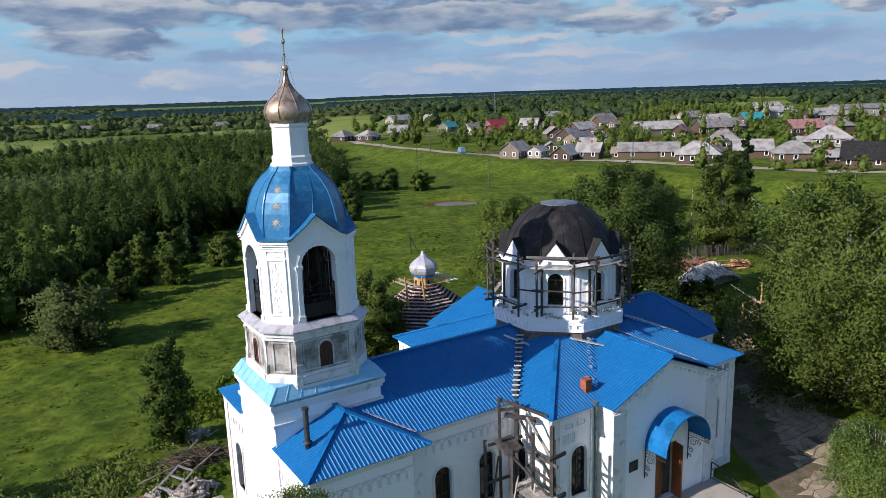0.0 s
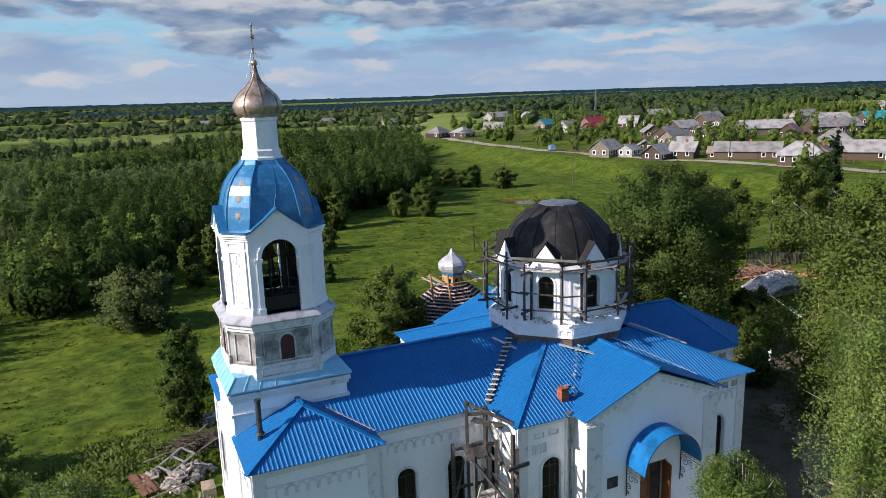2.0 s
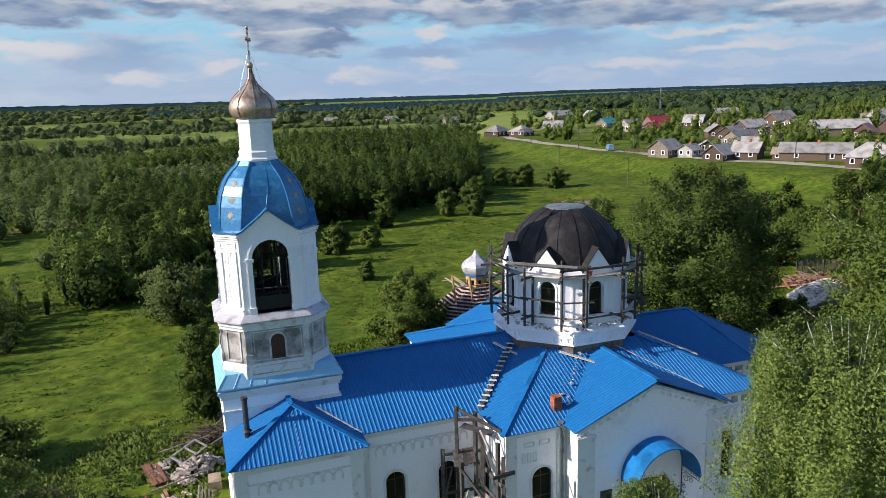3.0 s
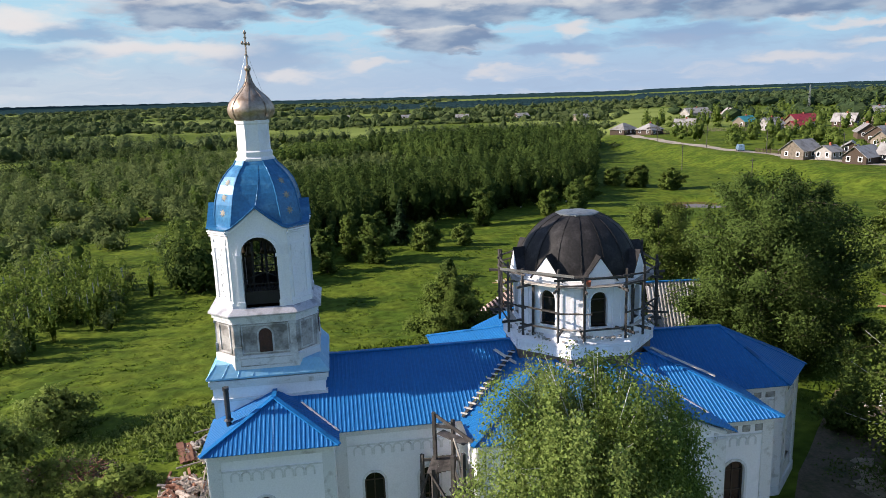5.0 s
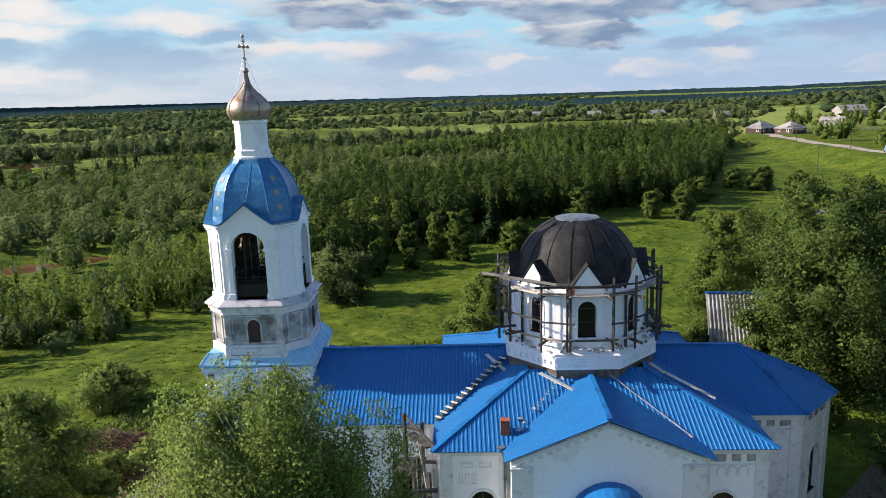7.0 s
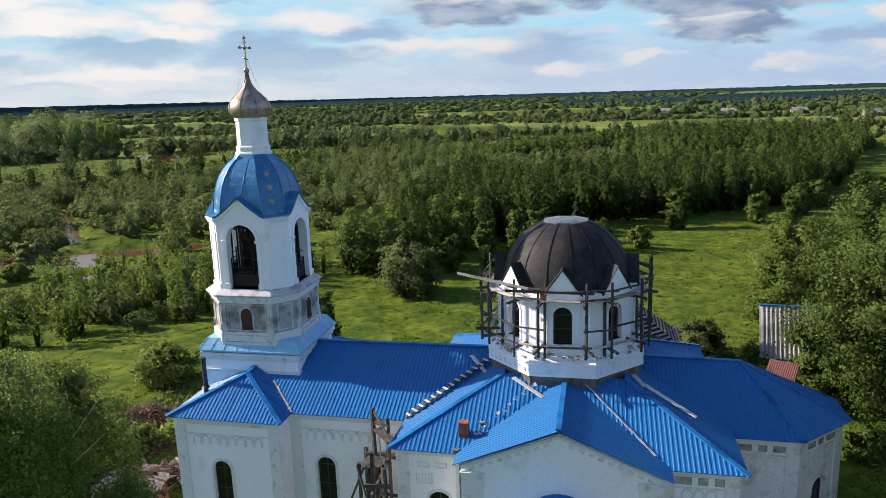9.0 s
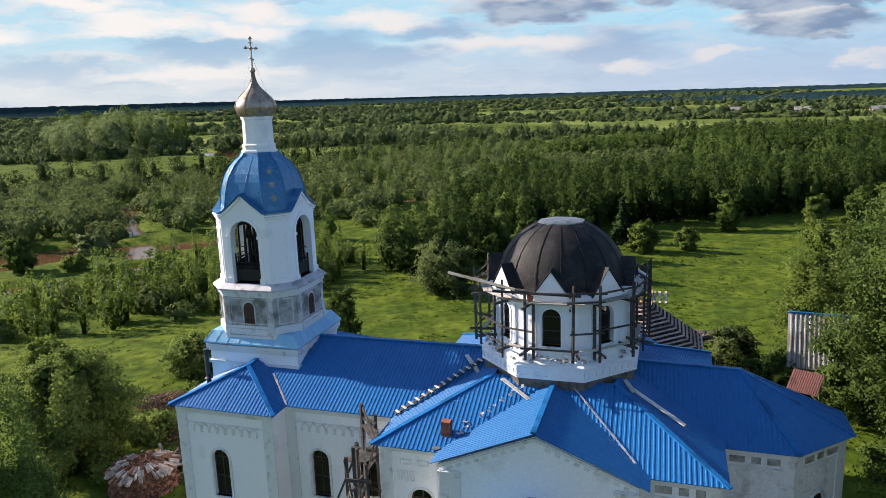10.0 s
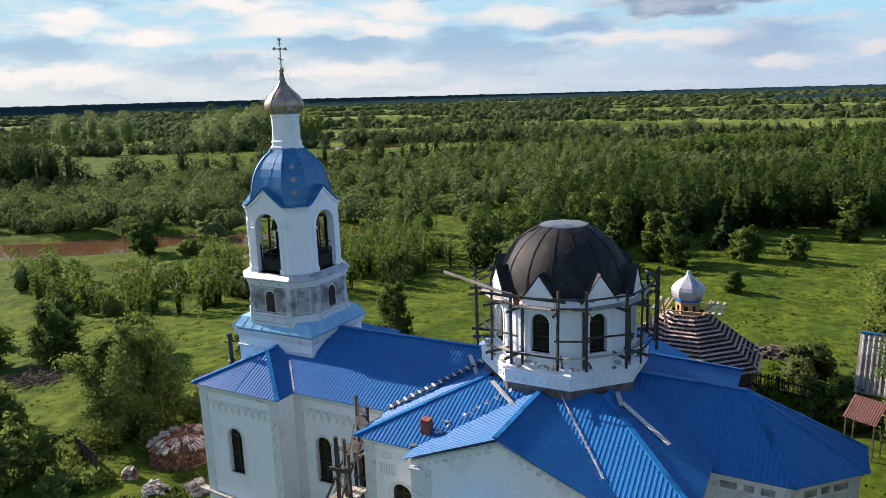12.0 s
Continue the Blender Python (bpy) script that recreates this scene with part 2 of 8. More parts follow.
def box(bm, x0, x1, y0, y1, z0, z1, m=None):
    v = [bm.verts.new((m @ Vector(p)) if m else p) for p in ((x0, y0, z0), (x1, y0, z0), (x1, y1, z0), (x0, y1, z0), (x0, y0, z1), (x1, y0, z1), (x1, y1, z1), (x0, y1, z1))]
    for f in ((3, 2, 1, 0), (4, 5, 6, 7), (0, 1, 5, 4), (1, 2, 6, 5), (2, 3, 7, 6), (3, 0, 4, 7)):
        bm.faces.new([v[i] for i in f])
    return bm


def boxes(*rows):
    bm = bmesh.new()
    for r in rows:
        box(bm, *r)
    return bm


def beam(bm, a, b, w, h=None, twist=0.0):
    """A squared timber from a to b."""
    a, b = Vector(a), Vector(b)
    d = (b - a)
    q = d.to_track_quat("X", "Z").to_matrix().to_4x4()
    m = Matrix.Translation(a) @ q @ pose(0, 0, 0, twist)
    h = h or w
    return box(bm, 0, d.length, -w / 2, w / 2, -h / 2, h / 2, m)


def rod(bm, a, b, r0, r1=None, n=6):
    a, b = Vector(a), Vector(b)
    r1 = r0 if r1 is None else r1
    q = (b - a).to_track_quat("Z", "Y").to_matrix()
    rings = []
    for p, r in ((a, r0), (b, r1)):
        rings.append([bm.verts.new(p + q @ Vector((r * math.cos(i * math.tau / n), r * math.sin(i * math.tau / n), 0))) for i in range(n)])
    for i in range(n):
        bm.faces.new((rings[0][i], rings[0][(i + 1) % n], rings[1][(i + 1) % n], rings[1][i]))
    bm.faces.new(rings[0][::-1])
    bm.faces.new(rings[1])
    return bm


def loft(bm, rings, cap=(True, True)):
    """Skins rings of points, each with the same count, bottom to top."""
    vs = [[bm.verts.new(p) for p in r] for r in rings]
    n = len(vs[0])
    for a, b in zip(vs, vs[1:]):
        for i in range(n):
            bm.faces.new((a[i], a[(i + 1) % n], b[(i + 1) % n], b[i]))
    if cap[0]:
        bm.faces.new(vs[0][::-1])
    if cap[1]:
        bm.faces.new(vs[-1])
    return bm


def circle(c, r, z, n, turn=0.0):
    return [(c[0] + r * math.cos(radians(turn) + i * math.tau / n), c[1] + r * math.sin(radians(turn) + i * math.tau / n), z) for i in range(n)]


def cut_square(c, apo, half, z, apo_y=None):
    """A square with cut corners: apo to each face, half the width of each face."""
    x, y = c
    b = apo_y or apo
    hy = half * b / apo
    return [(x - half, y - b, z), (x + half, y - b, z), (x + apo, y - hy, z), (x + apo, y + hy, z), (x + half, y + b, z), (x - half, y + b, z), (x - apo, y + hy, z), (x - apo, y - hy, z)]


def rect(x0, x1, y0, y1, z):
    return [(x0, y0, z), (x1, y0, z), (x1, y1, z), (x0, y1, z)]


def corrugated(bm, pts, pitch=0.26, depth=0.024, thick=0.03):
    """A sheet of ribbed roofing over a flat convex polygon; the ribs run down the slope."""
    P = [Vector(p) for p in pts]
    n = Vector((0, 0, 0))
    for a, b in zip(P, P[1:] + P[:1]):
        n += (a - P[0]).cross(b - P[0])
    n.normalize()
    if n.z < 0:
        n = -n
    e = Vector((0, 0, 1)).cross(n).normalized()
    s = n.cross(e)
    q = [((p - P[0]).dot(e), (p - P[0]).dot(s)) for p in P]
    u0, u1 = min(u for u, v in q), max(u for u, v in q)
    us = {u0: 0.0, u1: 0.0}
    k = math.floor(u0 / pitch) - 1
    while k * pitch < u1:
        for f, hgt in ((0.0, 0), (0.52, 0), (0.64, 1), (0.88, 1)):
            u = (k + f) * pitch
            if u0 + 1e-4 < u < u1 - 1e-4:
                us[u] = hgt * depth
        k += 1
    for u, v in q:
        us.setdefault(u, 0.0)
    rows = []
    for u in sorted(us):
        vv = []
        for (a, c), (b, d) in zip(q, q[1:] + q[:1]):
            if min(a, b) - 1e-6 <= u <= max(a, b) + 1e-6:
                vv += [c, d] if abs(b - a) < 1e-6 else [c + (d - c) * (u - a) / (b - a)]
        if vv:
            rows.append((u, min(vv), max(vv), us[u]))
    top = [[bm.verts.new(P[0] + e * u + s * v + n * h) for v in (lo, hi)] for u, lo, hi, h in rows]
    low = [[bm.verts.new(P[0] + e * u + s * v - n * thick) for v in (lo, hi)] for u, lo, hi, h in rows]
    for i in range(len(rows) - 1):
        a, b, c, d = top[i], top[i + 1], low[i], low[i + 1]
        bm.faces.new((a[0], b[0], b[1], a[1]))
        bm.faces.new((c[1], d[1], d[0], c[0]))
        bm.faces.new((c[0], d[0], b[0], a[0]))
        bm.faces.new((a[1], b[1], d[1], c[1]))
    for i, r in ((0, 1), (-1, 0)):
        bm.faces.new((top[i][0], top[i][1], low[i][1], low[i][0]))
    return bm


def wall(bm, a, b, z0, top, thick, openings=(), seg=10, trim=0.004):
    """A wall from a to b, seen from its right-hand side as one walks, with arched openings cut through: rows of
    (middle, width, sill, crown, flat). top: a height, or points (along, height)."""
    a, b = Vector((*a, 0)), Vector((*b, 0))
    L = (b - a).length
    d = (b - a) / L
    a, b = a + d * trim, b - d * trim
    L -= 2 * trim
    nrm = Vector((-d.y, d.x, 0))
    tops = [(0, top), (L, top)] if isinstance(top, (int, float)) else list(top)

    def height(u):
        for (u0, h0), (u1, h1) in zip(tops, tops[1:]):
            if u <= u1 + 1e-6:
                return h0 + (h1 - h0) * (u - u0) / max(u1 - u0, 1e-6)
        return tops[-1][1]

    def P(u, z, back):
        return bm.verts.new(a + d * u + nrm * (thick if back else 0) + Vector((0, 0, z)))

    def panel(u0, l0, t0, u1, l1, t1):
        f, k = [P(u0, l0, 0), P(u1, l1, 0), P(u1, t1, 0), P(u0, t0, 0)], [P(u0, l0, 1), P(u1, l1, 1), P(u1, t1, 1), P(u0, t0, 1)]
        bm.faces.new(f)
        bm.faces.new(k[::-1])
        bm.faces.new((f[1], f[0], k[0], k[1]))
        bm.faces.new((f[3], f[2], k[2], k[3]))
        return f, k

    cuts = {0.0, L}
    cuts |= {u for u, h in tops if 0 < u < L}
    span = []
    for mid, w, sill, crown, *flat in openings:
        r = w / 2
        flat = bool(flat and flat[0])
        us = [mid - r, mid + r] if flat else [mid - r * math.cos(math.pi * i / seg) for i in range(seg + 1)]
        span.append((mid, r, sill, crown, flat))
        cuts |= set(us)
    cuts = sorted(cuts)
    for u0, u1 in zip(cuts, cuts[1:]):
        if u1 - u0 < 1e-5:
            continue
        um = (u0 + u1) / 2
        hole = next((s for s in span if abs(um - s[0]) < s[1]), None)
        if not hole:
            panel(u0, z0, height(u0), u1, z0, height(u1))
        else:
            mid, r, sill, crown, flat = hole
            if sill > z0:
                panel(u0, z0, sill, u1, z0, sill)
            if flat:
                panel(u0, crown, height(u0), u1, crown, height(u1))
            else:
                za, zb = (crown - r + math.sqrt(max(r * r - (u - mid) ** 2, 0)) for u in (u0, u1))
                panel(u0, za, height(u0), u1, zb, height(u1))
    for u in [0, L] + [s[0] + k * s[1] for s in span for k in (-1, 1)]:
        s = next((s for s in span if abs(abs(u - s[0]) - s[1]) < 1e-6), None)
        lo, hi = (z0, height(u)) if s is None else (s[2], s[3] if s[4] else s[3] - s[1])
        v = [P(u, lo, 0), P(u, hi, 0), P(u, hi, 1), P(u, lo, 1)]
        bm.faces.new(v if (u == 0 or (s and u > s[0])) else v[::-1])
    bmesh.ops.remove_doubles(bm, verts=bm.verts, dist=1e-4)
    return bm


def placed(a, b):
    """The frame of a wall from a to b: x along it, y into it, z up."""
    a, b = Vector((*a, 0)), Vector((*b, 0))
    d = (b - a).normalized()
    return Matrix.Translation(a) @ Matrix(((d.x, -d.y, 0, 0), (d.y, d.x, 0, 0), (0, 0, 1, 0), (0, 0, 0, 1)))


def smooth01(a, b, x):
    t = np.clip((x - a) / (b - a), 0, 1)
    return t * t * (3 - 2 * t)

# ---- ground, water, road, distance ----
RIVER = np.array([(-190, 40), (-135, 54), (-104, 66), (-86, 78), (-73, 88), (-67, 100), (-69, 113), (-86, 130), (-112, 172), (-140, 222), (-160, 290), (-195, 325), (-260, 345)], float)
PONDS = [(-57, 100, 6), (-49, 105, 4.5), (-41, 110, 3.5), (-36, 149, 5), (-28, 161, 4), (-50, 137, 5), (-33, 120, 3), (-45, 88, 2.6), (-51, 94, 2.2), (-55, 72, 3.0), (92, 138, 6), (-178, 322, 20)]


def river_dist(x, y):
    d = np.full(np.shape(x), 1e9)
    for (ax, ay), (bx, by) in zip(RIVER, RIVER[1:]):
        dx, dy = bx - ax, by - ay
        t = np.clip(((x - ax) * dx + (y - ay) * dy) / (dx * dx + dy * dy), 0, 1)
        d = np.minimum(d, np.hypot(x - ax - t * dx, y - ay - t * dy))
    return d


def ground_z(x, y):
    """The height of the ground: level by the church, a low wet meadow beyond it, a bank up to the village."""
    x, y = np.asarray(x, float), np.asarray(y, float)
    low = -2.5 * smooth01(42, 76, y) * (1 - 0.75 * smooth01(52, 84, x) * (1 - smooth01(60, 100, y)))
    low = low - 2.3 * smooth01(-4, -50, x) * (1 - smooth01(42, 76, y))
    edge = 139 + 0.45 * np.maximum(0, y - 300) + 6 * smooth01(150, 110, y)
    far = np.hypot(x, y)
    z = low + 3.4 * smooth01(edge - 16, edge, x) * smooth01(20, 70, y)
    z = z + 0.012 * np.clip(x - edge, 0, 400) * smooth01(20, 70, y)
    z = z + 0.22 * np.sin(x * 0.21 + 1.3 * np.sin(y * 0.13)) * np.cos(y * 0.17 + 0.7) * smooth01(50, 75, y) * (1 - smooth01(300, 600, far))
    z = z - 1.7 * smooth01(1.0, 0.4, river_dist(x, y) / (3.4 + 9.1 * smooth01(103, 90, y)))
    for px, py, r in PONDS:
        z = z - 1.5 * smooth01(r * 1.5, r * 0.6, np.hypot(x - px, y - py))
    return z


def axis(inner0, inner1, step):
    a = list(np.arange(inner0, inner1 + 0.1, step))
    for sign, start in ((1, inner1), (-1, inner0)):
        p, s = start, step
        while abs(p) < 4900:
            s *= 1.16
            p += sign * s
            a.append(float(np.clip(p, -4950, 4950)))
    return np.array(sorted(set(a)))


gx, gy = axis(-150, 170, 2.2), axis(-10, 340, 2.2)
gx = np.concatenate([gx[gx < -44], np.arange(-44, 52, 0.8), gx[gx > 52]])
gy = np.concatenate([gy[gy < 22], np.arange(22, 92, 0.8), gy[gy > 92]])
GX, GY = np.meshgrid(gx, gy)
GZ = ground_z(GX, GY)
# tussocks of the unmown meadow west and north of the church
rough = np.maximum(smooth01(7, 1, GX) * smooth01(22, 30, GY), smooth01(43, 50, GY)) * smooth01(92, 80, GY) * smooth01(-44, -36, GX) * smooth01(52, 45, GX)
rough[(GX > 20) & (GX < 48) & (GY < 62)] *= 0.3
for j, i in zip(*np.nonzero(rough > 0.01)):
    p = Vector((GX[j, i] * 0.38, GY[j, i] * 0.62, 0.0))
    GZ[j, i] += rough[j, i] * (0.70 * max(0.0, noise.noise(p)) ** 1.2 + 0.20 * noise.noise(p * 1.35 + Vector((3, 1, 5)))) * (0.55 + 0.7 * noise.noise(p * 0.14 + Vector((9, 4, 2))))
_i = np.arange(GX.size).reshape(GX.shape)
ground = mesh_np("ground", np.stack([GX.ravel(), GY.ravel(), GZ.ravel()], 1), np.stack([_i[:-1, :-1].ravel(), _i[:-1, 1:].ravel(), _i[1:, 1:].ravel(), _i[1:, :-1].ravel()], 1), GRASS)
ground.data.polygons.foreach_set("use_smooth", [True] * len(ground.data.polygons))
tagged(ground, "green summer meadow grass with drier patches", "ground", kind="structure")
_w = bmesh.new()
_w.faces.new([_w.verts.new(p) for p in rect(-270, -20, 35, 360, -3.35)])
_w.faces.new([_w.verts.new(p) for p in rect(82, 102, 128, 148, -3.35)])
water = tagged(part("water", _w, WATER), "brown still river water among willows", "water", kind="structure")


def strip(name, pts, width, material, lift=0.03, label="", category=""):
    """A path that follows the ground."""
    pts = [Vector((*p, 0)) for p in pts]
    fine = []
    for a, b in zip(pts, pts[1:]):
        n = max(2, int((b - a).length / 2.5))
        fine += [a.lerp(b, i / n) for i in range(n)]
    fine.append(pts[-1])
    bm = bmesh.new()
    rows = []
    for i, p in enumerate(fine):
        d = (fine[min(i + 1, len(fine) - 1)] - fine[max(i - 1, 0)]).normalized()
        s = Vector((-d.y, d.x, 0))
        w = width * (0.5 + 0.10 * noise.noise(p * 0.08) + 0.16 * noise.noise(p * 0.45))
        rows.append([bm.verts.new((q.x, q.y, float(ground_z(q.x, q.y)) + lift)) for q in (p - s * w, p - s * w * 0.4, p + s * w * 0.4, p + s * w)])
    for a, b in zip(rows, rows[1:]):
        for i in range(3):
            bm.faces.new((a[i], a[i + 1], b[i + 1], b[i]))
    return tagged(part(name, bm, material), label, category, kind="structure")


strip("road", [(152, 322), (146, 290), (143, 250), (144, 210), (146, 186), (150, 160), (158, 135), (164, 116), (166, 90), (160, 60), (150, 20)], 4.5, GRAVEL, 0.12, "pale gravel village road along the bank", "road")
strip("path", [(60, 42), (52, 37), (47, 32), (43, 27.5), (38.6, 22.4), (35.6, 17)], 5.4, SOIL, 0.03, "brown trodden path beside the church", "path")

# far woods: a rolling canopy that closes the horizon
def far_wood(name, r0, r1, height, seed, rise=0.0, a0=-20, a1=200):
    rng = np.random.default_rng(seed)
    na, nr = 900, 7
    A, R = np.meshgrid(np.radians(np.linspace(a0, a1, na)), np.linspace(0, 1, nr))
    wob = sum(np.sin(A * k + rng.uniform(0, 6)) / k ** 0.7 for k in (3, 7, 13, 29, 61))
    rr = r0 + (r1 - r0) * R + 60 * wob * (1 - R)
    hz = height * (0.75 + 0.12 * wob) * np.minimum(1, R * 8) + rng.normal(0, height * 0.10, A.shape)
    X, Y = rr * np.cos(A), rr * np.sin(A)
    Z = np.where(R == 0, -3.5, ground_z(X, Y) + np.maximum(hz, 2) + R * rise * smooth01(70, 150, np.degrees(A)))
    i = np.arange(A.size).reshape(A.shape)
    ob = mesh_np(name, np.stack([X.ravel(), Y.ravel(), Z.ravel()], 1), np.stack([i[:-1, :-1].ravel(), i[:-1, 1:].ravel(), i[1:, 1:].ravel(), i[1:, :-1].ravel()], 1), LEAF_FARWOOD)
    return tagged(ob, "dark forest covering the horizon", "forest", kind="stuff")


# blue of the distance haze is mixed into this base colour
LEAF_FARWOOD = mat("haze_blue_far_forest", (0.015, 0.037, 0.042), 1.0, 0, 0.4, 0.004, 0.05, 0, (0.022, 0.046, 0.050), (0.4, 0.6), spec=0.0)
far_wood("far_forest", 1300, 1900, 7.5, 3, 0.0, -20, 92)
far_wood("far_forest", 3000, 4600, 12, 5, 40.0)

# sky: broken clouds far behind everything, from the horizon up
def cloud_band():
    bm = bmesh.new()
    n, R = 96, 4700.0
    rings = [[(R * math.cos(math.tau * i / n), R * math.sin(math.tau * i / n), z) for i in range(n)] for z in (-60, 150, 350, 600, 850, 1150)]
    loft(bm, rings, (False, False))
    m = bpy.data.materials.new("cloud_sky")
    m.use_nodes = True
    t = m.node_tree
    N, L = t.nodes, t.links
    N.remove(N["Principled BSDF"])
    geo = N.new("ShaderNodeNewGeometry")
    sep = N.new("ShaderNodeSeparateXYZ")
    L.new(geo.outputs["Position"], sep.inputs[0])

    def math_node(op, a, b=None):
        k = N.new("ShaderNodeMath")
        k.operation = op
        for i, v in enumerate((a, b)):
            if v is None:
                continue
            if isinstance(v, (int, float)):
                k.inputs[i].default_value = v
            else:
                L.new(v, k.inputs[i])
        return k.outputs[0]

    # azimuth and height over the horizon, in degrees
    u = math_node("MULTIPLY", math_node("ARCTAN2", sep.outputs["Y"], sep.outputs["X"]), 57.2958)
    v = math_node("MULTIPLY", math_node("SUBTRACT", sep.outputs["Z"], 22.0), 57.2958 / 4700)

    def vec(a, b):
        k = N.new("ShaderNodeCombineXYZ")
        L.new(a, k.inputs[0])
        L.new(b, k.inputs[1])
        return k.outputs[0]

    def cloud_noise(su, sv, detail, rough, offset, src=None):
        mp = N.new("ShaderNodeMapping")
        mp.inputs["Location"].default_value = offset
        mp.inputs["Scale"].default_value = (su, sv, 1)
        L.new(src if src is not None else flat, mp.inputs[0])
        k = N.new("ShaderNodeTexNoise")
        k.inputs["Scale"].default_value, k.inputs["Detail"].default_value, k.inputs["Roughness"].default_value = 1.0, detail, rough
        L.new(mp.outputs[0], k.inputs["Vector"])
        return k.outputs["Fac"]

    def ramp(src, a, b, lo=0.0, hi=1.0):
        k = N.new("ShaderNodeMapRange")
        k.interpolation_type = "SMOOTHSTEP"
        for i, w in enumerate((a, b, lo, hi)):
            k.inputs[i + 1].default_value = w
        L.new(src, k.inputs[0])
        return k.outputs[0]

    def blend(fac, a, b):
        k = N.new("ShaderNodeMix")
        k.data_type = "RGBA"
        L.new(fac, k.inputs[0])
        for i, c in ((6, a), (7, b)):
            if isinstance(c, tuple):
                k.inputs[i].default_value = (*c, 1)
            else:
                L.new(c, k.inputs[i])
        return k.outputs[2]

    def heap_of(src, rows):
        """The clouds of a list (azimuth, height, half width, half height): 1 in their middles, 0 at twice their size."""
        total = None
        for a, e, w, h in rows:
            mp = N.new("ShaderNodeMapping")
            mp.inputs["Location"].default_value = (-a / w, -e / h, 0)
            mp.inputs["Scale"].default_value = (1 / w, 1 / h, 0)
            L.new(src, mp.inputs[0])
            ln = N.new("ShaderNodeVectorMath")
            ln.operation = "LENGTH"
            L.new(mp.outputs[0], ln.inputs[0])
            one = ramp(ln.outputs["Value"], 1.7, 0.2)
            total = one if total is None else math_node("MAXIMUM", total, one)
        return total

    flat = vec(u, v)
    # ragged edges: the coordinates themselves are stirred
    stir_u, stir_v = cloud_noise(0.30, 0.9, 4, 0.5, (2.0, 5.0, 0.3)), cloud_noise(0.36, 1.0, 5, 0.52, (9.0, 1.0, 4.3))
    stirred = vec(math_node("ADD", u, math_node("MULTIPLY", math_node("SUBTRACT", stir_u, 0.5), 6.0)), math_node("ADD", v, math_node("MULTIPLY", math_node("SUBTRACT", stir_v, 0.5), 2.0)))
    upper = vec(math_node("ADD", u, math_node("MULTIPLY", math_node("SUBTRACT", stir_u, 0.5), 6.0)), math_node("ADD", v, math_node("ADD", math_node("MULTIPLY", math_node("SUBTRACT", stir_v, 0.5), 2.0), 0.55)))
    heavy = [(80.6, 4.5, 3.8, 1.3), (80, 6.4, 7.6, 1.1), (67.5, 6.2, 5.4, 1.2), (55, 5.8, 7.7, 1.3), (43.7, 4.9, 4.2, 1.0), (36.8, 4.8, 1.1, 0.6), (35, 6.1, 4.3, 0.8), (26.5, 5.2, 2.4, 0.6),
             (79.3, 3.3, 1.2, 0.5), (99.1, 6.6, 5.0, 1.2), (89.6, 7.1, 3.4, 0.8), (62, 8.6, 16, 1.7), (93, 9.0, 12, 1.4), (126, 9.4, 14, 1.4)]
    greyish = [(94.3, 3.2, 4.4, 1.5), (115.4, 3.6, 4.3, 1.9), (124.5, 3.9, 5.5, 1.1), (110.5, 3.1, 4.5, 0.8), (95.2, 2.9, 3.3, 0.8), (135, 2.6, 5, 0.9), (107, 5.0, 4, 0.7), (146, 4.0, 3, 0.9), (62, 3.6, 5, 0.9), (33, 3.0, 7, 0.9), (72, 3.0, 4, 0.7)]
    white = [(70.9, 4.4, 1.3, 0.6), (70.8, 2.1, 2.0, 0.6), (55.8, 4.6, 1.6, 0.6), (56, 1.7, 3.4, 0.5), (48.6, 2.7, 4.2, 0.4), (49.9, 3.8, 4.7, 0.3), (86.4, 2.4, 2.2, 0.4), (112.2, 5.9, 2.6, 0.6), (84, 4.6, 2.5, 0.5), (92.4, 1.5, 1.6, 0.6), (77, 1.6, 2, 0.4)]
    sunlit = [(121.6, 5.2, 4.0, 0.7), (130, 5.3, 3.2, 0.5), (111, 5.9, 4.2, 0.8), (101.3, 3.8, 6.9, 0.8), (143.8, 5.9, 3.2, 0.9), (138.8, 4.7, 3.2, 0.8), (132.6, 7.2, 4.5, 0.7), (128.2, 5.9, 6.0, 0.8), (120.3, 6.6, 3.0, 1.0), (146, 2.2, 6, 0.8), (125, 2.2, 7, 0.6)]
    detail = cloud_noise(0.30, 1.0, 6, 0.5, (4.0, 2.0, 7.7))
    streaks = cloud_noise(0.13, 1.0, 7, 0.52, (1.0, 8.0, 2.2), stirred)
    edge = math_node("MULTIPLY", math_node("SUBTRACT", detail, 0.5), 0.6)
    dark = heap_of(stirred, heavy)
    dark_up = heap_of(upper, heavy)
    dark_on = ramp(math_node("ADD", dark, edge), 0.12, 0.55)
    grey_on = ramp(math_node("ADD", heap_of(stirred, greyish), edge), 0.10, 0.95)
    white_on = ramp(math_node("ADD", math_node("MAXIMUM", heap_of(stirred, white), heap_of(stirred, sunlit)), edge), 0.12, 1.05)
    west = ramp(u, 70.0, 150.0)
    haze = blend(west, (0.204, 0.335, 0.510), (0.349, 0.437, 0.482))
    air = blend(ramp(v, 5.5, 0.6), (0.242, 0.465, 0.610), haze)
    air = blend(math_node("MULTIPLY", west, 0.35), air, (0.388, 0.502, 0.564))
    air = blend(math_node("MULTIPLY", ramp(streaks, 0.46, 0.68), 0.8), air, blend(west, (0.359, 0.428, 0.519), (0.485, 0.530, 0.555)))
    air = blend(math_node("MULTIPLY", ramp(streaks, 0.47, 0.27), 0.6), air, (0.175, 0.279, 0.437))
    mixed = blend(math_node("MULTIPLY", grey_on, 0.85), air, blend(west, (0.165, 0.265, 0.425), (0.205, 0.345, 0.480)))
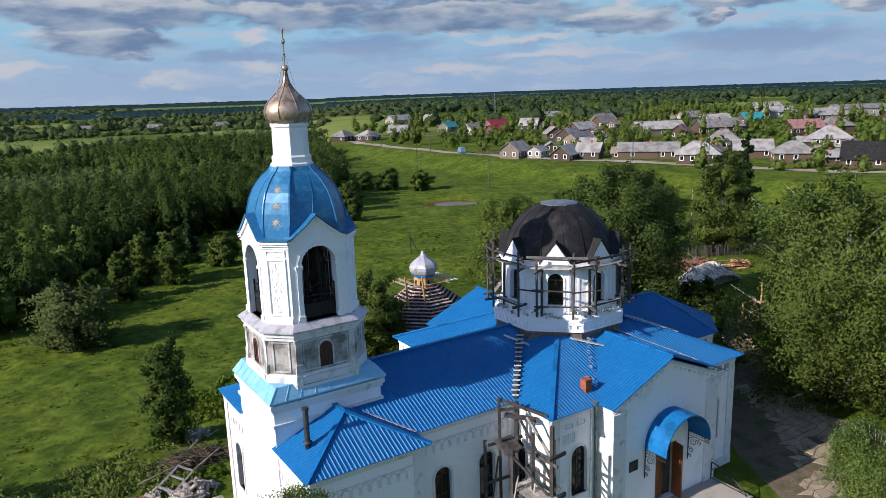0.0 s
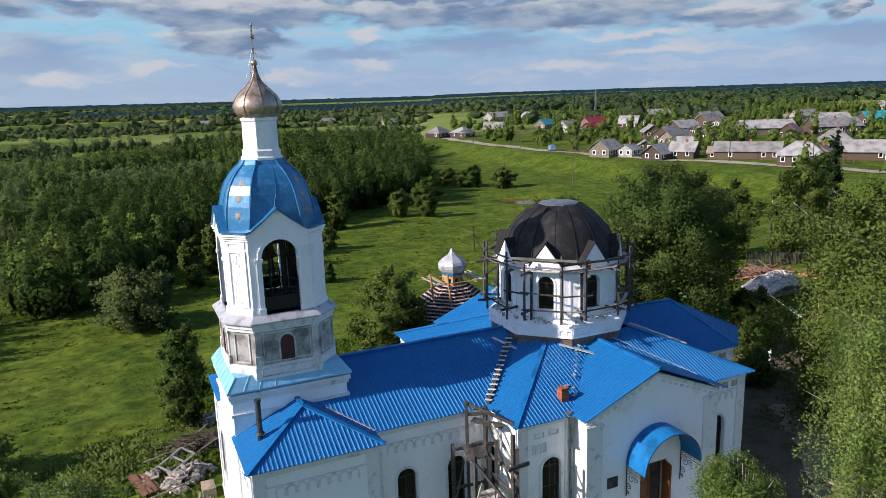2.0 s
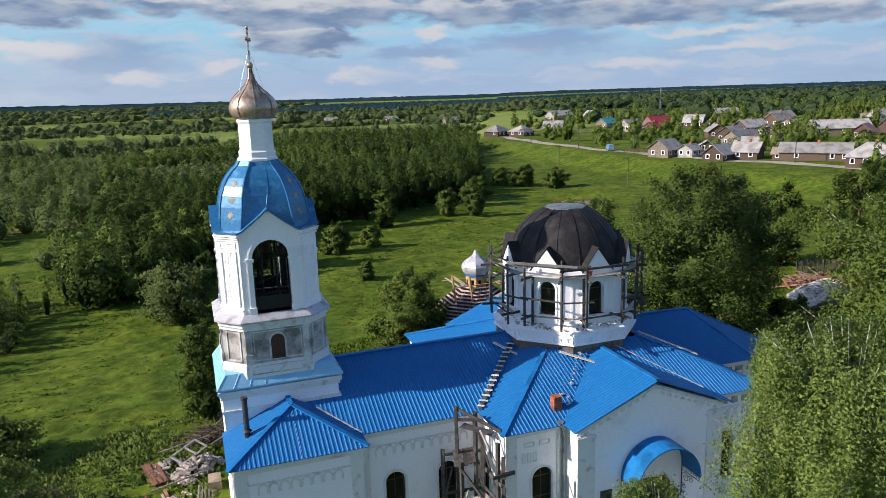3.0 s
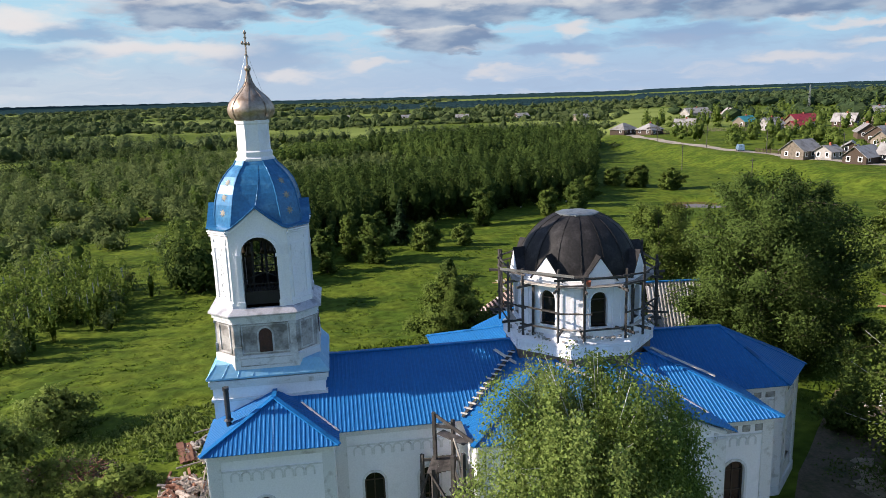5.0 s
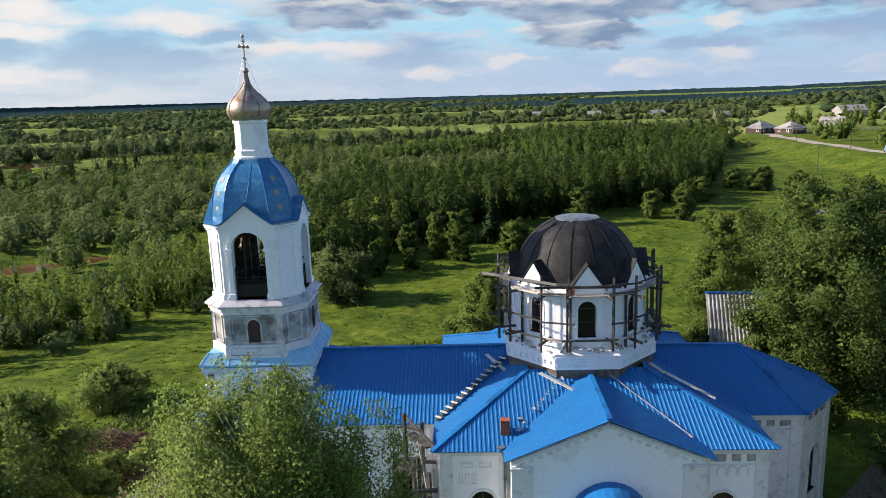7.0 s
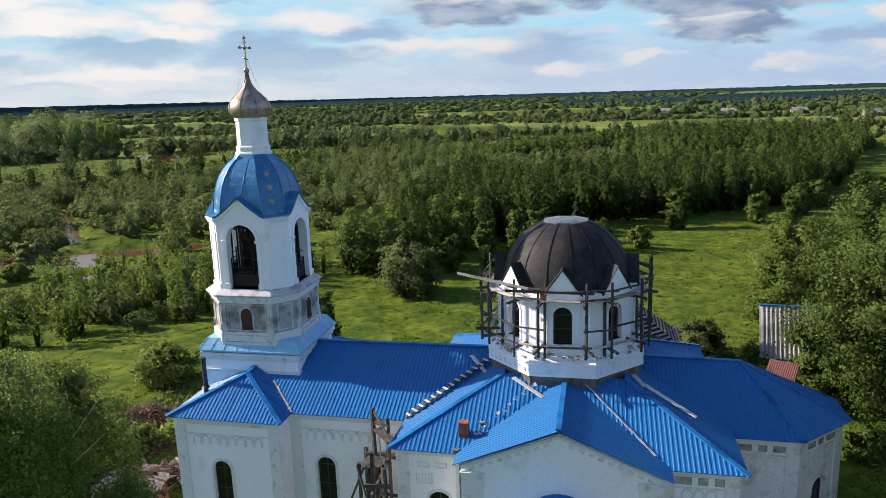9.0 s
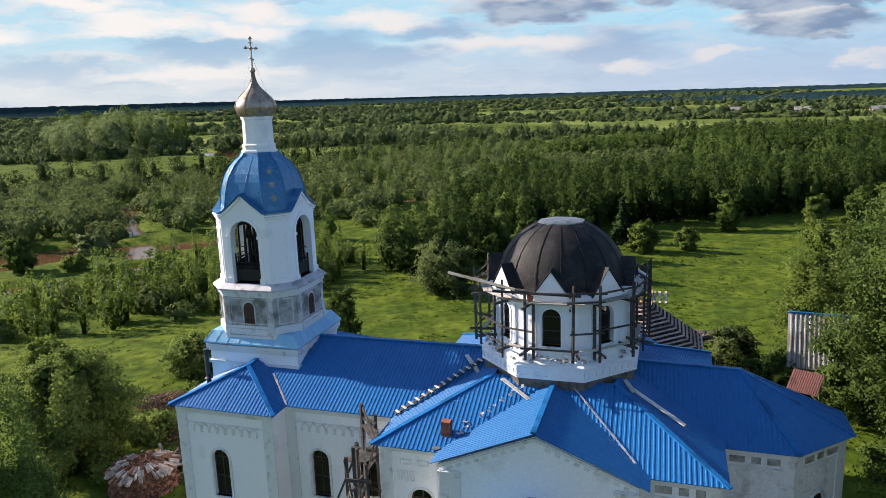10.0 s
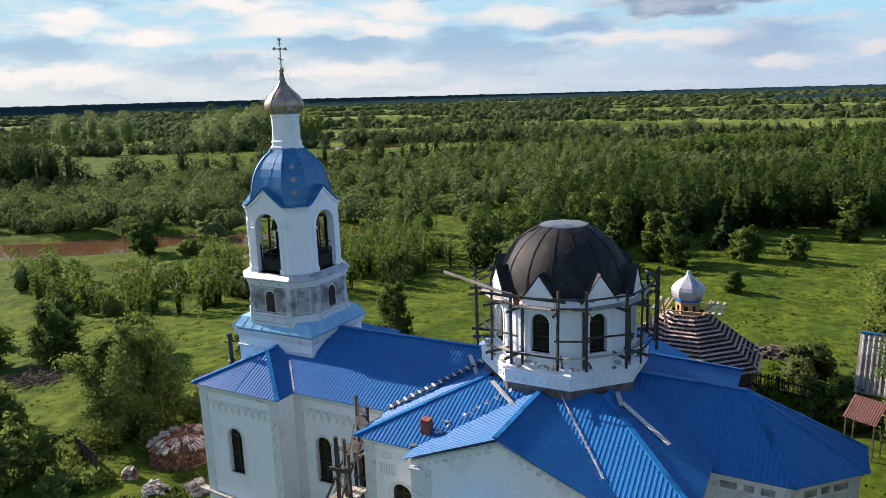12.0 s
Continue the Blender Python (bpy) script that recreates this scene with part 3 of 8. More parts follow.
    mixed = blend(math_node("MULTIPLY", white_on, 0.9), mixed, blend(west, (0.466, 0.484, 0.510), (0.601, 0.605, 0.601)))
    mixed = blend(math_node("MULTIPLY", ramp(v, 5.0, 1.2), 0.38), mixed, blend(west, (0.350, 0.430, 0.530), (0.500, 0.545, 0.575)))
    # heavy clouds: lit crowns, slate-blue flat bottoms
    lit = ramp(math_node("ADD", math_node("SUBTRACT", dark, dark_up), math_node("MULTIPLY", edge, 0.9)), -0.02, 0.50)
    belly = blend(ramp(detail, 0.34, 0.70), (0.121, 0.191, 0.309), (0.267, 0.339, 0.428))
    mixed = blend(math_node("MULTIPLY", dark_on, 0.95), mixed, blend(lit, belly, (0.436, 0.474, 0.501)))
    em = N.new("ShaderNodeEmission")
    L.new(mixed, em.inputs[0])
    clear = N.new("ShaderNodeBsdfTransparent")
    mx = N.new("ShaderNodeMixShader")
    L.new(ramp(sep.outputs["Z"], 800.0, 1140.0), mx.inputs[0])
    L.new(em.outputs[0], mx.inputs[1])
    L.new(clear.outputs[0], mx.inputs[2])
    L.new(mx.outputs[0], N["Material Output"].inputs[0])
    return tagged(part("backdrop", bm, m, smooth=True), "blue sky with broken grey and white clouds", "sky", kind="structure")


cloud_band()

# ---- the church ----
TC, DC = (12.05, 30.9), (28.1, 30.93)   # middles of bell tower and drum
church = thing("church", (0, 0, 0), "white limewashed brick church with bright blue metal roofs, under repair", "church")


def arch_points(mid, w, sill, crown, inset=0.0, seg=12):
    r = w / 2 - inset
    c = crown - w / 2
    return [(mid - r, sill + inset)] + [(mid - r * math.cos(math.pi * i / seg), c + r * math.sin(math.pi * i / seg)) for i in range(seg + 1)] + [(mid + r, sill + inset)]


def window(m, mid, w, sill, crown, depth=0.16, bars=2, split=True, pane_mat=None, label="arched window with dark brown wooden frame"):
    """An arched window in a wall's frame m: frame with bars, panes behind it, a sill."""
    bm = bmesh.new()
    o, i = arch_points(mid, w, sill, crown, -0.01), arch_points(mid, w, sill, crown, 0.07)
    n = len(o)
    V = [[bm.verts.new(m @ Vector((u, y, z))) for u, z in ring] for ring, y in ((o, depth), (i, depth), (i, depth + 0.06), (o, depth + 0.06))]
    for k in range(n):
        j = (k + 1) % n
        for a, b in ((0, 1), (1, 2), (2, 3)):
            bm.faces.new((V[a][k], V[a][j], V[b][j], V[b][k]))
    spring = crown - w / 2
    if split:
        box(bm, mid - 0.03, mid + 0.03, depth + 0.005, depth + 0.055, sill + 0.05, crown - 0.04, m)
    for k in range(bars):
        z = sill + (spring - sill) * (k + 1) / bars
        box(bm, mid - w / 2 + 0.05, mid + w / 2 - 0.05, depth + 0.008, depth + 0.052, z - 0.03, z + 0.03, m)
    ob = part("window", bm, FRAME, church, label)
    bm = bmesh.new()
    pts = arch_points(mid, w, sill, crown, 0.03)
    f = [bm.verts.new(m @ Vector((u, depth + 0.03, z))) for u, z in pts]
    k = [bm.verts.new(m @ Vector((u, depth + 0.045, z))) for u, z in pts]
    bm.faces.new(f)
    bm.faces.new(k[::-1])
    part("pane", bm, pane_mat or GLASS, ob)
    bm = boxes()
    box(bm, mid - w / 2 - 0.08, mid + w / 2 + 0.08, -0.07, depth, sill - 0.07, sill, m)
    part("sill", bm, CORNICE, ob)
    return ob


def archivolt(bm, m, mid, w, sill, crown, band=0.12, proud=0.05):
    """A raised band round an arched opening."""
    o, i = arch_points(mid, w, sill, crown, -band), arch_points(mid, w, sill, crown, 0.0)
    o[0], o[-1] = (o[0][0], sill), (o[-1][0], sill)
    V = [[bm.verts.new(m @ Vector((u, y, z))) for u, z in ring] for ring, y in ((o, 0.01), (o, -proud), (i, -proud), (i, 0.01))]
    for k in range(len(o) - 1):
        for a, b in ((0, 1), (1, 2), (2, 3)):
            bm.faces.new((V[a][k], V[a][k + 1], V[b][k + 1], V[b][k]))
    return bm


def panel_frame(bm, m, u0, u1, z0, z1, w=0.06, proud=0.03):
    for r in ((u0, u1, z0, z0 + w), (u0, u1, z1 - w, z1), (u0, u0 + w, z0 + w, z1 - w), (u1 - w, u1, z0 + w, z1 - w)):
        box(bm, r[0], r[1], -proud, 0.02, r[2], r[3], m)
    return bm


def frieze(bm, m, L, z, pitch=0.46, h=0.46, proud=0.04, start=0.45):
    """A row of little blind arches under the eaves, between two strings."""
    n = max(1, int((L - 2 * start) / pitch))
    for k in range(n):
        u = L / 2 + (k - (n - 1) / 2) * pitch
        archivolt(bm, m, u, pitch - 0.16, z - h, z - 0.06, 0.075, proud)
    box(bm, start * 0.5, L - start * 0.5, -proud - 0.01, 0.02, z + 0.03, z + 0.09, m)
    return bm


def panel_frieze(bm, m, L, z, pitch=0.78, start=0.75):
    """Small sunk panels under the eaves, with three upright slots below each second one."""
    n = max(1, int((L - 2 * start) / pitch))
    for k in range(n):
        u = L / 2 + (k - (n - 1) / 2) * pitch
        panel_frame(bm, m, u - 0.26, u + 0.26, z - 0.02, z + 0.24, 0.05, 0.04)
        if k % 2 == 0:
            for du in (-0.28, 0.0, 0.28):
                panel_frame(bm, m, u + du - 0.09, u + du + 0.09, z - 0.78, z - 0.30, 0.035, 0.035)
    return bm


def pilaster(bm, m, u0, u1, z0, z1, proud=0.09):
    box(bm, u0, u1, -proud, 0.02, z0, z1, m)
    box(bm, u0 - 0.05, u1 + 0.05, -proud - 0.05, 0.02, z1 - 0.18, z1 - 0.06, m)
    box(bm, u0 - 0.04, u1 + 0.04, -proud - 0.04, 0.02, z0, z0 + 0.5, m)
    return bm


EAVE = 6.78
# plan: each stretch of wall as name, from, to, openings along it (middle, width, sill, crown)
def stretch(name, a, b, top, openings=(), thick=0.7, z0=-0.4, material=WHITE, relief=True, panelled=False, **kw):
    bm = bmesh.new()
    wall(bm, a, b, z0, top, thick, openings)
    body = part(name, bm, material, church)
    m = placed(a, b)
    L = (Vector(b) - Vector(a)).length
    for o in openings:
        window(m, *o[:4], **kw)
    if relief:
        bm = bmesh.new()
        h = top if isinstance(top, (int, float)) else min(h for u, h in top)
        (panel_frieze if panelled else frieze)(bm, m, L, h - 0.85, start=0.75)
        for u in (0.0, L - 0.55) if L > 2.4 else ():
            box(bm, u, u + 0.55, -0.06, 0.02, 0.55, h - 0.28, m)
        box(bm, 0, L, -0.12, 0.02, h - 0.16, h, m)
        box(bm, 0, L, -0.07, 0.02, h - 0.28, h - 0.16, m)
        box(bm, 0, L, -0.10, 0.02, z0, 0.55, m)
        for o in openings:
            archivolt(bm, m, *o[:4])
        tagged(part("cornice", bm, CORNICE, body), kind="stuff")
    return body, m, L


# annexes beside the tower, south and north
stretch("wall", (9.5, 25.2), (14.95, 25.2), EAVE, [(2.3, 0.95, 2.05, 4.62)])
stretch("wall", (14.95, 25.2), (14.95, 26.5), EAVE, relief=False)
stretch("wall", (14.95, 36.6), (9.5, 36.6), EAVE, [(3.1, 0.95, 2.05, 4.62)])
stretch("wall", (14.95, 35.4), (14.95, 36.6), EAVE, relief=False)
# west front
_, m_w, _L = stretch("wall", (9.5, 36.6), (9.5, 25.2), EAVE, [(1.9, 0.95, 2.0, 4.6), (5.7, 1.6, 0.3, 3.6), (9.5, 0.95, 2.0, 4.6)], material=WHITE_OLD)
# nave
stretch("wall", (14.95, 26.45), (21.2, 26.45), EAVE, [(1.75, 0.95, 2.0, 4.55), (4.35, 0.95, 2.0, 4.55)])
stretch("wall", (21.2, 35.4), (14.95, 35.4), EAVE, [(1.9, 0.95, 2.0, 4.55), (4.5, 0.95, 2.0, 4.55)])
# square body
stretch("wall", (21.15, 38.1), (21.15, 23.8), EAVE, [(12.0, 0.95, 2.2, 4.8)], panelled=True)
stretch("wall", (21.15, 23.8), (24.3, 23.8), EAVE, [(1.85, 1.05, 2.2, 4.8)], panelled=True)
stretch("wall", (32.2, 23.8), (35.2, 23.8), EAVE - 0.1, [(1.15, 1.05, 2.0, 4.6)])
stretch("wall", (35.2, 23.8), (35.2, 38.1), EAVE - 0.1, [])
stretch("wall", (35.2, 38.1), (32.2, 38.1), EAVE - 0.1, [(1.5, 1.05, 2.0, 4.6)])
stretch("wall", (24.3, 38.1), (21.15, 38.1), EAVE, [(1.5, 1.05, 2.2, 4.8)])
# gabled porches, south (with the door) and north
_gab = [(0, EAVE), (4.0, EAVE + 1.62), (8.0, EAVE)]
bm = bmesh.new()
wall(bm, (24.2, 22.75), (32.2, 22.75), -0.4, _gab, 0.7, [(4.05, 1.62, 0.55, 3.7, True)])
porch = part("wall", bm, WHITE, church)
m_p = placed((24.2, 22.75), (32.2, 22.75))
bm = bmesh.new()
pilaster(bm, m_p, 0.0, 0.9, -0.4, EAVE - 0.25)
pilaster(bm, m_p, 7.1, 8.0, -0.4, EAVE - 0.25)
for k in (0, 1):
    for j in range(9):
        f0, f1 = 0.10 + j * 0.095, 0.10 + j * 0.095 + 0.052
        pa, pb = Vector((4 - 4 * f0 if k else 4 + 4 * f0, 0, EAVE + 1.62 * (1 - f0) - 0.34)), Vector((4 - 4 * f1 if k else 4 + 4 * f1, 0, EAVE + 1.62 * (1 - f1) - 0.34))
        beam(bm, m_p @ pa, m_p @ pb, 0.05, 0.13)
    beam(bm, m_p @ Vector((4, -0.02, EAVE + 1.50)), m_p @ Vector((0 if k else 8, -0.02, EAVE - 0.10)), 0.10, 0.14)
part("cornice", bm, CORNICE, porch)
stretch("wall", (24.2, 23.8), (24.2, 22.75), EAVE, relief=False, material=WHITE_OLD)
stretch("wall", (32.2, 22.75), (32.2, 23.8), EAVE, relief=False)
bm = bmesh.new()
wall(bm, (32.2, 39.1), (24.2, 39.1), -0.4, _gab, 0.7, [])
wall(bm, (24.2, 39.1), (24.2, 38.1), -0.4, EAVE, 0.7, [])
wall(bm, (32.2, 38.1), (32.2, 39.1), -0.4, EAVE, 0.7, [])
part("wall", bm, WHITE, church)
# apse
_ap = [(35.2, 27.65), (38.35, 27.65), (40.7, 29.95), (40.7, 31.95), (38.35, 34.2), (35.2, 34.2)]
for k, (a, b) in enumerate(zip(_ap, _ap[1:])):
    L = (Vector(b) - Vector(a)).length
    stretch("wall", a, b, 6.35, [(L / 2, 1.0, 1.6, 4.1)] if k in (1, 3) else [], material=WHITE_OLD)
# recessed grey panels of the frieze on the east side
for a, b, z in (((32.2, 23.8), (35.2, 23.8), 6.2), ((35.2, 27.65), (38.35, 27.65), 5.9), ((38.35, 27.65), (40.7, 29.95), 5.9)):
    m, L, u, k = placed(a, b), (Vector(b) - Vector(a)).length, 0.25, 0
    while u < L - 0.5:
        w = (0.95, 0.38)[k % 2]
        part("frieze_panel", box(bmesh.new(), u, min(u + w, L - 0.1), -0.03, 0.02, z - 0.16, z + 0.16, m), PLASTER, church)
        u, k = u + w + 0.25, k + 1

# door, canopy and its iron brackets
door = part("door", boxes((27.50, 28.22, 22.95, 23.01, 0.57, 3.62)), DOOR, church, "varnished brown wooden door leaf, closed")
bm = bmesh.new()
for z in (0.75, 1.75, 2.70):
    panel_frame(bm, placed((27.50, 22.95), (28.3, 22.95)), 0.08, 0.64, z, z + 0.85, 0.05, 0.02)
part("panel", bm, DOOR, door)
bm = bmesh.new()
box(bm, 0, 0.72, -0.03, 0.03, 0.57, 3.62, pose(28.98, 22.92, 0, 0, 0, -98))
leaf = part("door", bm, DOOR, church, "varnished brown wooden door leaf, standing open")
bm = boxes((27.40, 27.49, 22.80, 23.05, 0.55, 3.70), (28.99, 29.08, 22.80, 23.05, 0.55, 3.70), (27.40, 29.08, 22.80, 23.05, 3.63, 3.72))
part("door_frame", bm, WOOD_PALE, church)
# a dark wall and an added dark plate give the doorway its shade
bm = boxes((24.9, 31.6, 23.46, 23.50, -0.3, 6.6))
part("doorway_shade_plate", boxes((27.50, 28.97, 23.08, 23.12, 0.56, 3.64)), INNER, church, "dark plate for the shade behind the open door")
part("vestibule_wall", bm, INNER, church, "inner wall behind the door, coloured dark for its shade")
bm = bmesh.new()
cm, cr, cz, y0, y1 = 28.25, 1.72, 4.02, 21.35, 22.73
ring = [(cm - cr * math.cos(math.pi * (i / 16)), cz + 1.02 * cr * math.sin(math.pi * (i / 16))) for i in range(17)]
V = [[bm.verts.new((cm + (x - cm) * s, y, cz + (z - cz) * s)) for x, z in ring] for y, s in ((y1, 1), (y0, 1), (y0, 0.97), (y1, 0.97))]
for i in range(16):
    for a, b in ((0, 1), (1, 2), (2, 3)):
        bm.faces.new((V[a][i], V[a][i + 1], V[b][i + 1], V[b][i]))
canopy = part("canopy", bm, BLUE_CAP, church, "curved blue metal canopy over the entrance")
bm = bmesh.new()


def scroll(bm, c, ax, r, turns=1.4, rr=0.018):
    """A forged spiral in the plane of ax and z."""
    pts = []
    for i in range(15):
        a = turns * math.tau * i / 14
        q = r * (1 - 0.75 * i / 14)
        pts.append(Vector(c) + Vector(ax) * (q * math.cos(a)) + Vector((0, 0, q * math.sin(a))))
    for p, q in zip(pts, pts[1:]):
        rod(bm, p, q, rr, rr, 4)
    return bm


for x in (cm - cr + 0.04, cm + cr - 0.04):
    bm = bmesh.new()
    rod(bm, (x, 22.70, 4.02), (x, 22.70, 2.35), 0.028)
    rod(bm, (x, 22.70, 4.00), (x, 21.38, 4.00), 0.028)
    rod(bm, (x, 22.70, 3.76), (x, 21.38, 3.76), 0.02)
    for j in range(7):
        scroll(bm, (x, 22.58 - j * 0.185, 3.88), (0, 1, 0), 0.075, 1.2, 0.014)
    for c, r in (((x, 22.42, 3.45), 0.26), ((x, 22.05, 3.52), 0.18), ((x, 22.52, 2.95), 0.17), ((x, 22.58, 2.6), 0.11)):
        scroll(bm, c, (0, 1, 0), r, 1.5, 0.018)
    part("bracket", bm, IRON, canopy, "wrought iron scroll bracket under the canopy")
part("plaque", boxes((25.45, 26.05, 22.70, 22.745, 3.0, 3.55)), PIPE, church, "small dark plaque on the wall")
# entrance landing and steps
bm = boxes((26.0, 32.2, 20.2, 22.74, -0.4, 0.5), (26.3, 31.9, 19.85, 20.2, -0.4, 0.33), (26.3, 31.9, 19.5, 19.85, -0.4, 0.16))
tagged(part("entrance_landing", bm, CONCRETE), "worn concrete landing with steps before the church door", "steps")
railing = thing("railing", (0, 0, 0), "black wrought iron railing with scrolls beside the steps", "railing")
bm = bmesh.new()
_rp = [(31.9, 22.6, 1.55), (31.9, 21.8, 1.42), (31.9, 21.0, 1.05), (31.9, 20.4, 0.62)]
for a, b in zip(_rp, _rp[1:]):
    rod(bm, a, b, 0.03)
part("handrail", bm, IRON, railing)
for x, y, z in ((31.9, 22.6, 1.55), (31.9, 20.4, 0.66)):
    part("post", rod(bmesh.new(), (x, y, 0.45), (x, y, z), 0.03), IRON, railing)
bm = bmesh.new()
for c, r in (((31.9, 22.25, 1.05), 0.30), ((31.9, 21.7, 0.98), 0.26), ((31.9, 21.2, 0.85), 0.2), ((31.9, 20.75, 0.70), 0.13)):
    scroll(bm, c, (0, 1, 0), r, 1.5, 0.018)
rod(bm, (31.9, 22.6, 0.60), (31.9, 20.4, 0.56), 0.022)
part("scrollwork", bm, IRON, railing)

# ---- roofs ----
def roof(name, facets, label="", pitch=0.195):
    for f in facets:
        bm = corrugated(bmesh.new(), f, pitch)
        ob = part(name, bm, BLUE, church, label)
    return ob


RZ, E0 = 8.93, 6.86
roof("roof_slope", [
    [(9.25, 24.9, 6.9), (15.2, 24.9, 6.86), (12.28, 27.6, 8.22)],
    [(9.25, 24.9, 6.9), (12.28, 27.6, 8.22), (12.28, 28.7, 8.22), (9.25, 28.7, 6.9)],
    [(15.2, 24.9, 6.86), (15.2, 28.7, 6.86), (12.28, 28.7, 8.22), (12.28, 27.6, 8.22)],
    [(9.25, 36.9, 6.9), (15.2, 36.9, 6.86), (12.28, 34.2, 8.22)],
    [(9.25, 36.9, 6.9), (12.28, 34.2, 8.22), (12.28, 33.1, 8.22), (9.25, 33.1, 6.9)],
    [(15.2, 36.9, 6.86), (15.2, 33.1, 6.86), (12.28, 33.1, 8.22), (12.28, 34.2, 8.22)],
], "blue ribbed metal roof of the annex")
roof("roof_slope", [
    [(13.0, 26.15, E0), (24.5, 26.15, E0), (24.9, 30.9, RZ), (13.0, 30.9, RZ)],
    [(13.0, 35.65, E0), (24.5, 35.65, E0), (24.9, 30.9, RZ), (13.0, 30.9, RZ)],
], "blue ribbed metal roof of the nave")
X0, X1, Y0, Y1 = 20.85, 35.5, 23.42, 38.45
IX0, IX1, IY0, IY1, TZ = 25.35, 30.9, 28.0, 33.86, 8.70
roof("roof_slope", [
    [(X0, Y0, E0), (X1, Y0, E0 - 0.12), (IX1, IY0, TZ), (IX0, IY0, TZ)],
    [(X0, Y1, E0), (X1, Y1, E0 - 0.12), (IX1, IY1, TZ), (IX0, IY1, TZ)],
    [(X0, Y0, E0), (IX0, IY0, TZ), (IX0, IY1, TZ), (X0, Y1, E0)],
    [(X1, Y0, E0 - 0.12), (IX1, IY0, TZ), (IX1, IY1, TZ), (X1, Y1, E0 - 0.12)],
], "blue ribbed metal hipped roof round the drum")
PZ = 8.66
roof("roof_slope", [
    [(23.9, 22.42, 6.88), (28.2, 22.42, PZ), (28.2, 27.9, PZ), (23.9, 27.9, 6.88)],
    [(32.6, 22.42, 6.82), (28.2, 22.42, PZ), (28.2, 27.9, PZ), (32.6, 27.9, 6.82)],
    [(23.9, 39.4, 6.88), (28.2, 39.4, PZ), (28.2, 33.9, PZ), (23.9, 33.9, 6.88)],
    [(32.6, 39.4, 6.82), (28.2, 39.4, PZ), (28.2, 33.9, PZ), (32.6, 33.9, 6.82)],
], "blue ribbed metal gable roof of the porch")
AP = (36.35, 30.93, 8.72)
_e = [(33.4, 27.32, 6.48), (38.5, 27.32, 6.44), (41.05, 29.8, 6.46), (41.05, 32.1, 6.46), (38.5, 34.55, 6.44), (33.4, 34.55, 6.48)]
roof("roof_slope", [[_e[0], _e[1], AP, (30.0, 30.93, 8.84)], [_e[1], _e[2], AP], [_e[2], _e[3], AP], [_e[3], _e[4], AP], [_e[5], _e[4], AP, (30.0, 30.93, 8.84)]], "blue ribbed metal roof of the apse")
# ridge and hip flashings
for a, b in (((9.25, 24.9, 6.95), (12.28, 27.6, 8.27)), ((15.2, 24.9, 6.91), (12.28, 27.6, 8.27)), ((12.28, 27.6, 8.27), (12.28, 28.6, 8.27)), ((14.6, 30.9, RZ + 0.04), (24.6, 30.9, RZ + 0.04)),
             ((X0, Y0, E0 + 0.05), (IX0, IY0, TZ + 0.05)), ((X1, Y0, E0 - 0.07), (IX1, IY0, TZ + 0.05)), ((X0, Y1, E0 + 0.05), (IX0, IY1, TZ + 0.05)), ((X1, Y1, E0 - 0.07), (IX1, IY1, TZ + 0.05)),
             ((28.2, 22.42, PZ + 0.05), (28.2, 27.6, PZ + 0.05)), ((28.2, 39.4, PZ + 0.05), (28.2, 34.2, PZ + 0.05)),
             (AP, (31.0, 30.93, 8.86)), (AP, _e[1]), (AP, _e[2]), (AP, _e[3]), (AP, _e[4])):
    part("ridge_flashing", beam(bmesh.new(), a, b, 0.22, 0.07), BLUE_CAP, church)
# pale valley edges left by the works
for a, b in (((32.0, 23.9, 7.13), (29.1, 27.5, 8.62)), ((15.2, 26.2, 6.93), (13.5, 28.0, 7.72))):
    A, B = Vector(a), Vector(b)
    for i in range(14):
        p, q = A.lerp(B, i / 14), A.lerp(B, (i + 1.03) / 14)
        part("valley_flashing", beam(bmesh.new(), p + Vector((0, 0, 0.02 * noise.noise(p * 3))), q, 0.09 + 0.05 * noise.noise(p * 5), 0.02, 20 * noise.noise(p * 7)), SILVER, church, "pale metal flashing strip in the roof valley")

# ---- bell tower ----
def ring8(a, h, z):
    return cut_square(TC, a, h, z)


bm = bmesh.new()
loft(bm, [rect(9.42, 14.68, 28.52, 33.28, -0.4), rect(9.42, 14.68, 28.52, 33.28, 8.95)])
base = part("tower_base", bm, WHITE, church, "square white base of the bell tower")
bm = bmesh.new()
for z0, z1, o in ((7.88, 8.02, 0.09), (8.72, 8.95, 0.16), (8.55, 8.72, 0.08)):
    loft(bm, [rect(9.42 - o, 14.68 + o, 28.52 - o, 33.28 + o, z0), rect(9.42 - o, 14.68 + o, 28.52 - o, 33.28 + o, z1)])
part("cornice", bm, CORNICE, base)
bm = bmesh.new()
q0, q1 = rect(9.2, 14.9, 28.3, 33.5, 0), rect(9.62, 14.48, 28.6, 33.2, 0)
loft(bm, [[(x, y, 9.02) for x, y, z in q0], [(x, y, 9.10) for x, y, z in q0], [(x, y, 9.68) for x, y, z in q1]], (True, True))
part("skirt_roof", bm, BLUE_PALE, church, "faded pale blue metal skirt roof round the tower")
for i in range(8):
    for a, b in (((9.2 + 0.71 * i, 28.29, 9.105), (9.65 + 0.6 * i, 28.6, 9.69)), ((9.19, 28.3 + 0.65 * i, 9.105), (9.62, 28.65 + 0.56 * i, 9.69)), ((14.91, 28.3 + 0.65 * i, 9.105), (14.48, 28.65 + 0.56 * i, 9.69))):
        part("seam", beam(bmesh.new(), a, b, 0.02, 0.012), BLUE_PALE, church)
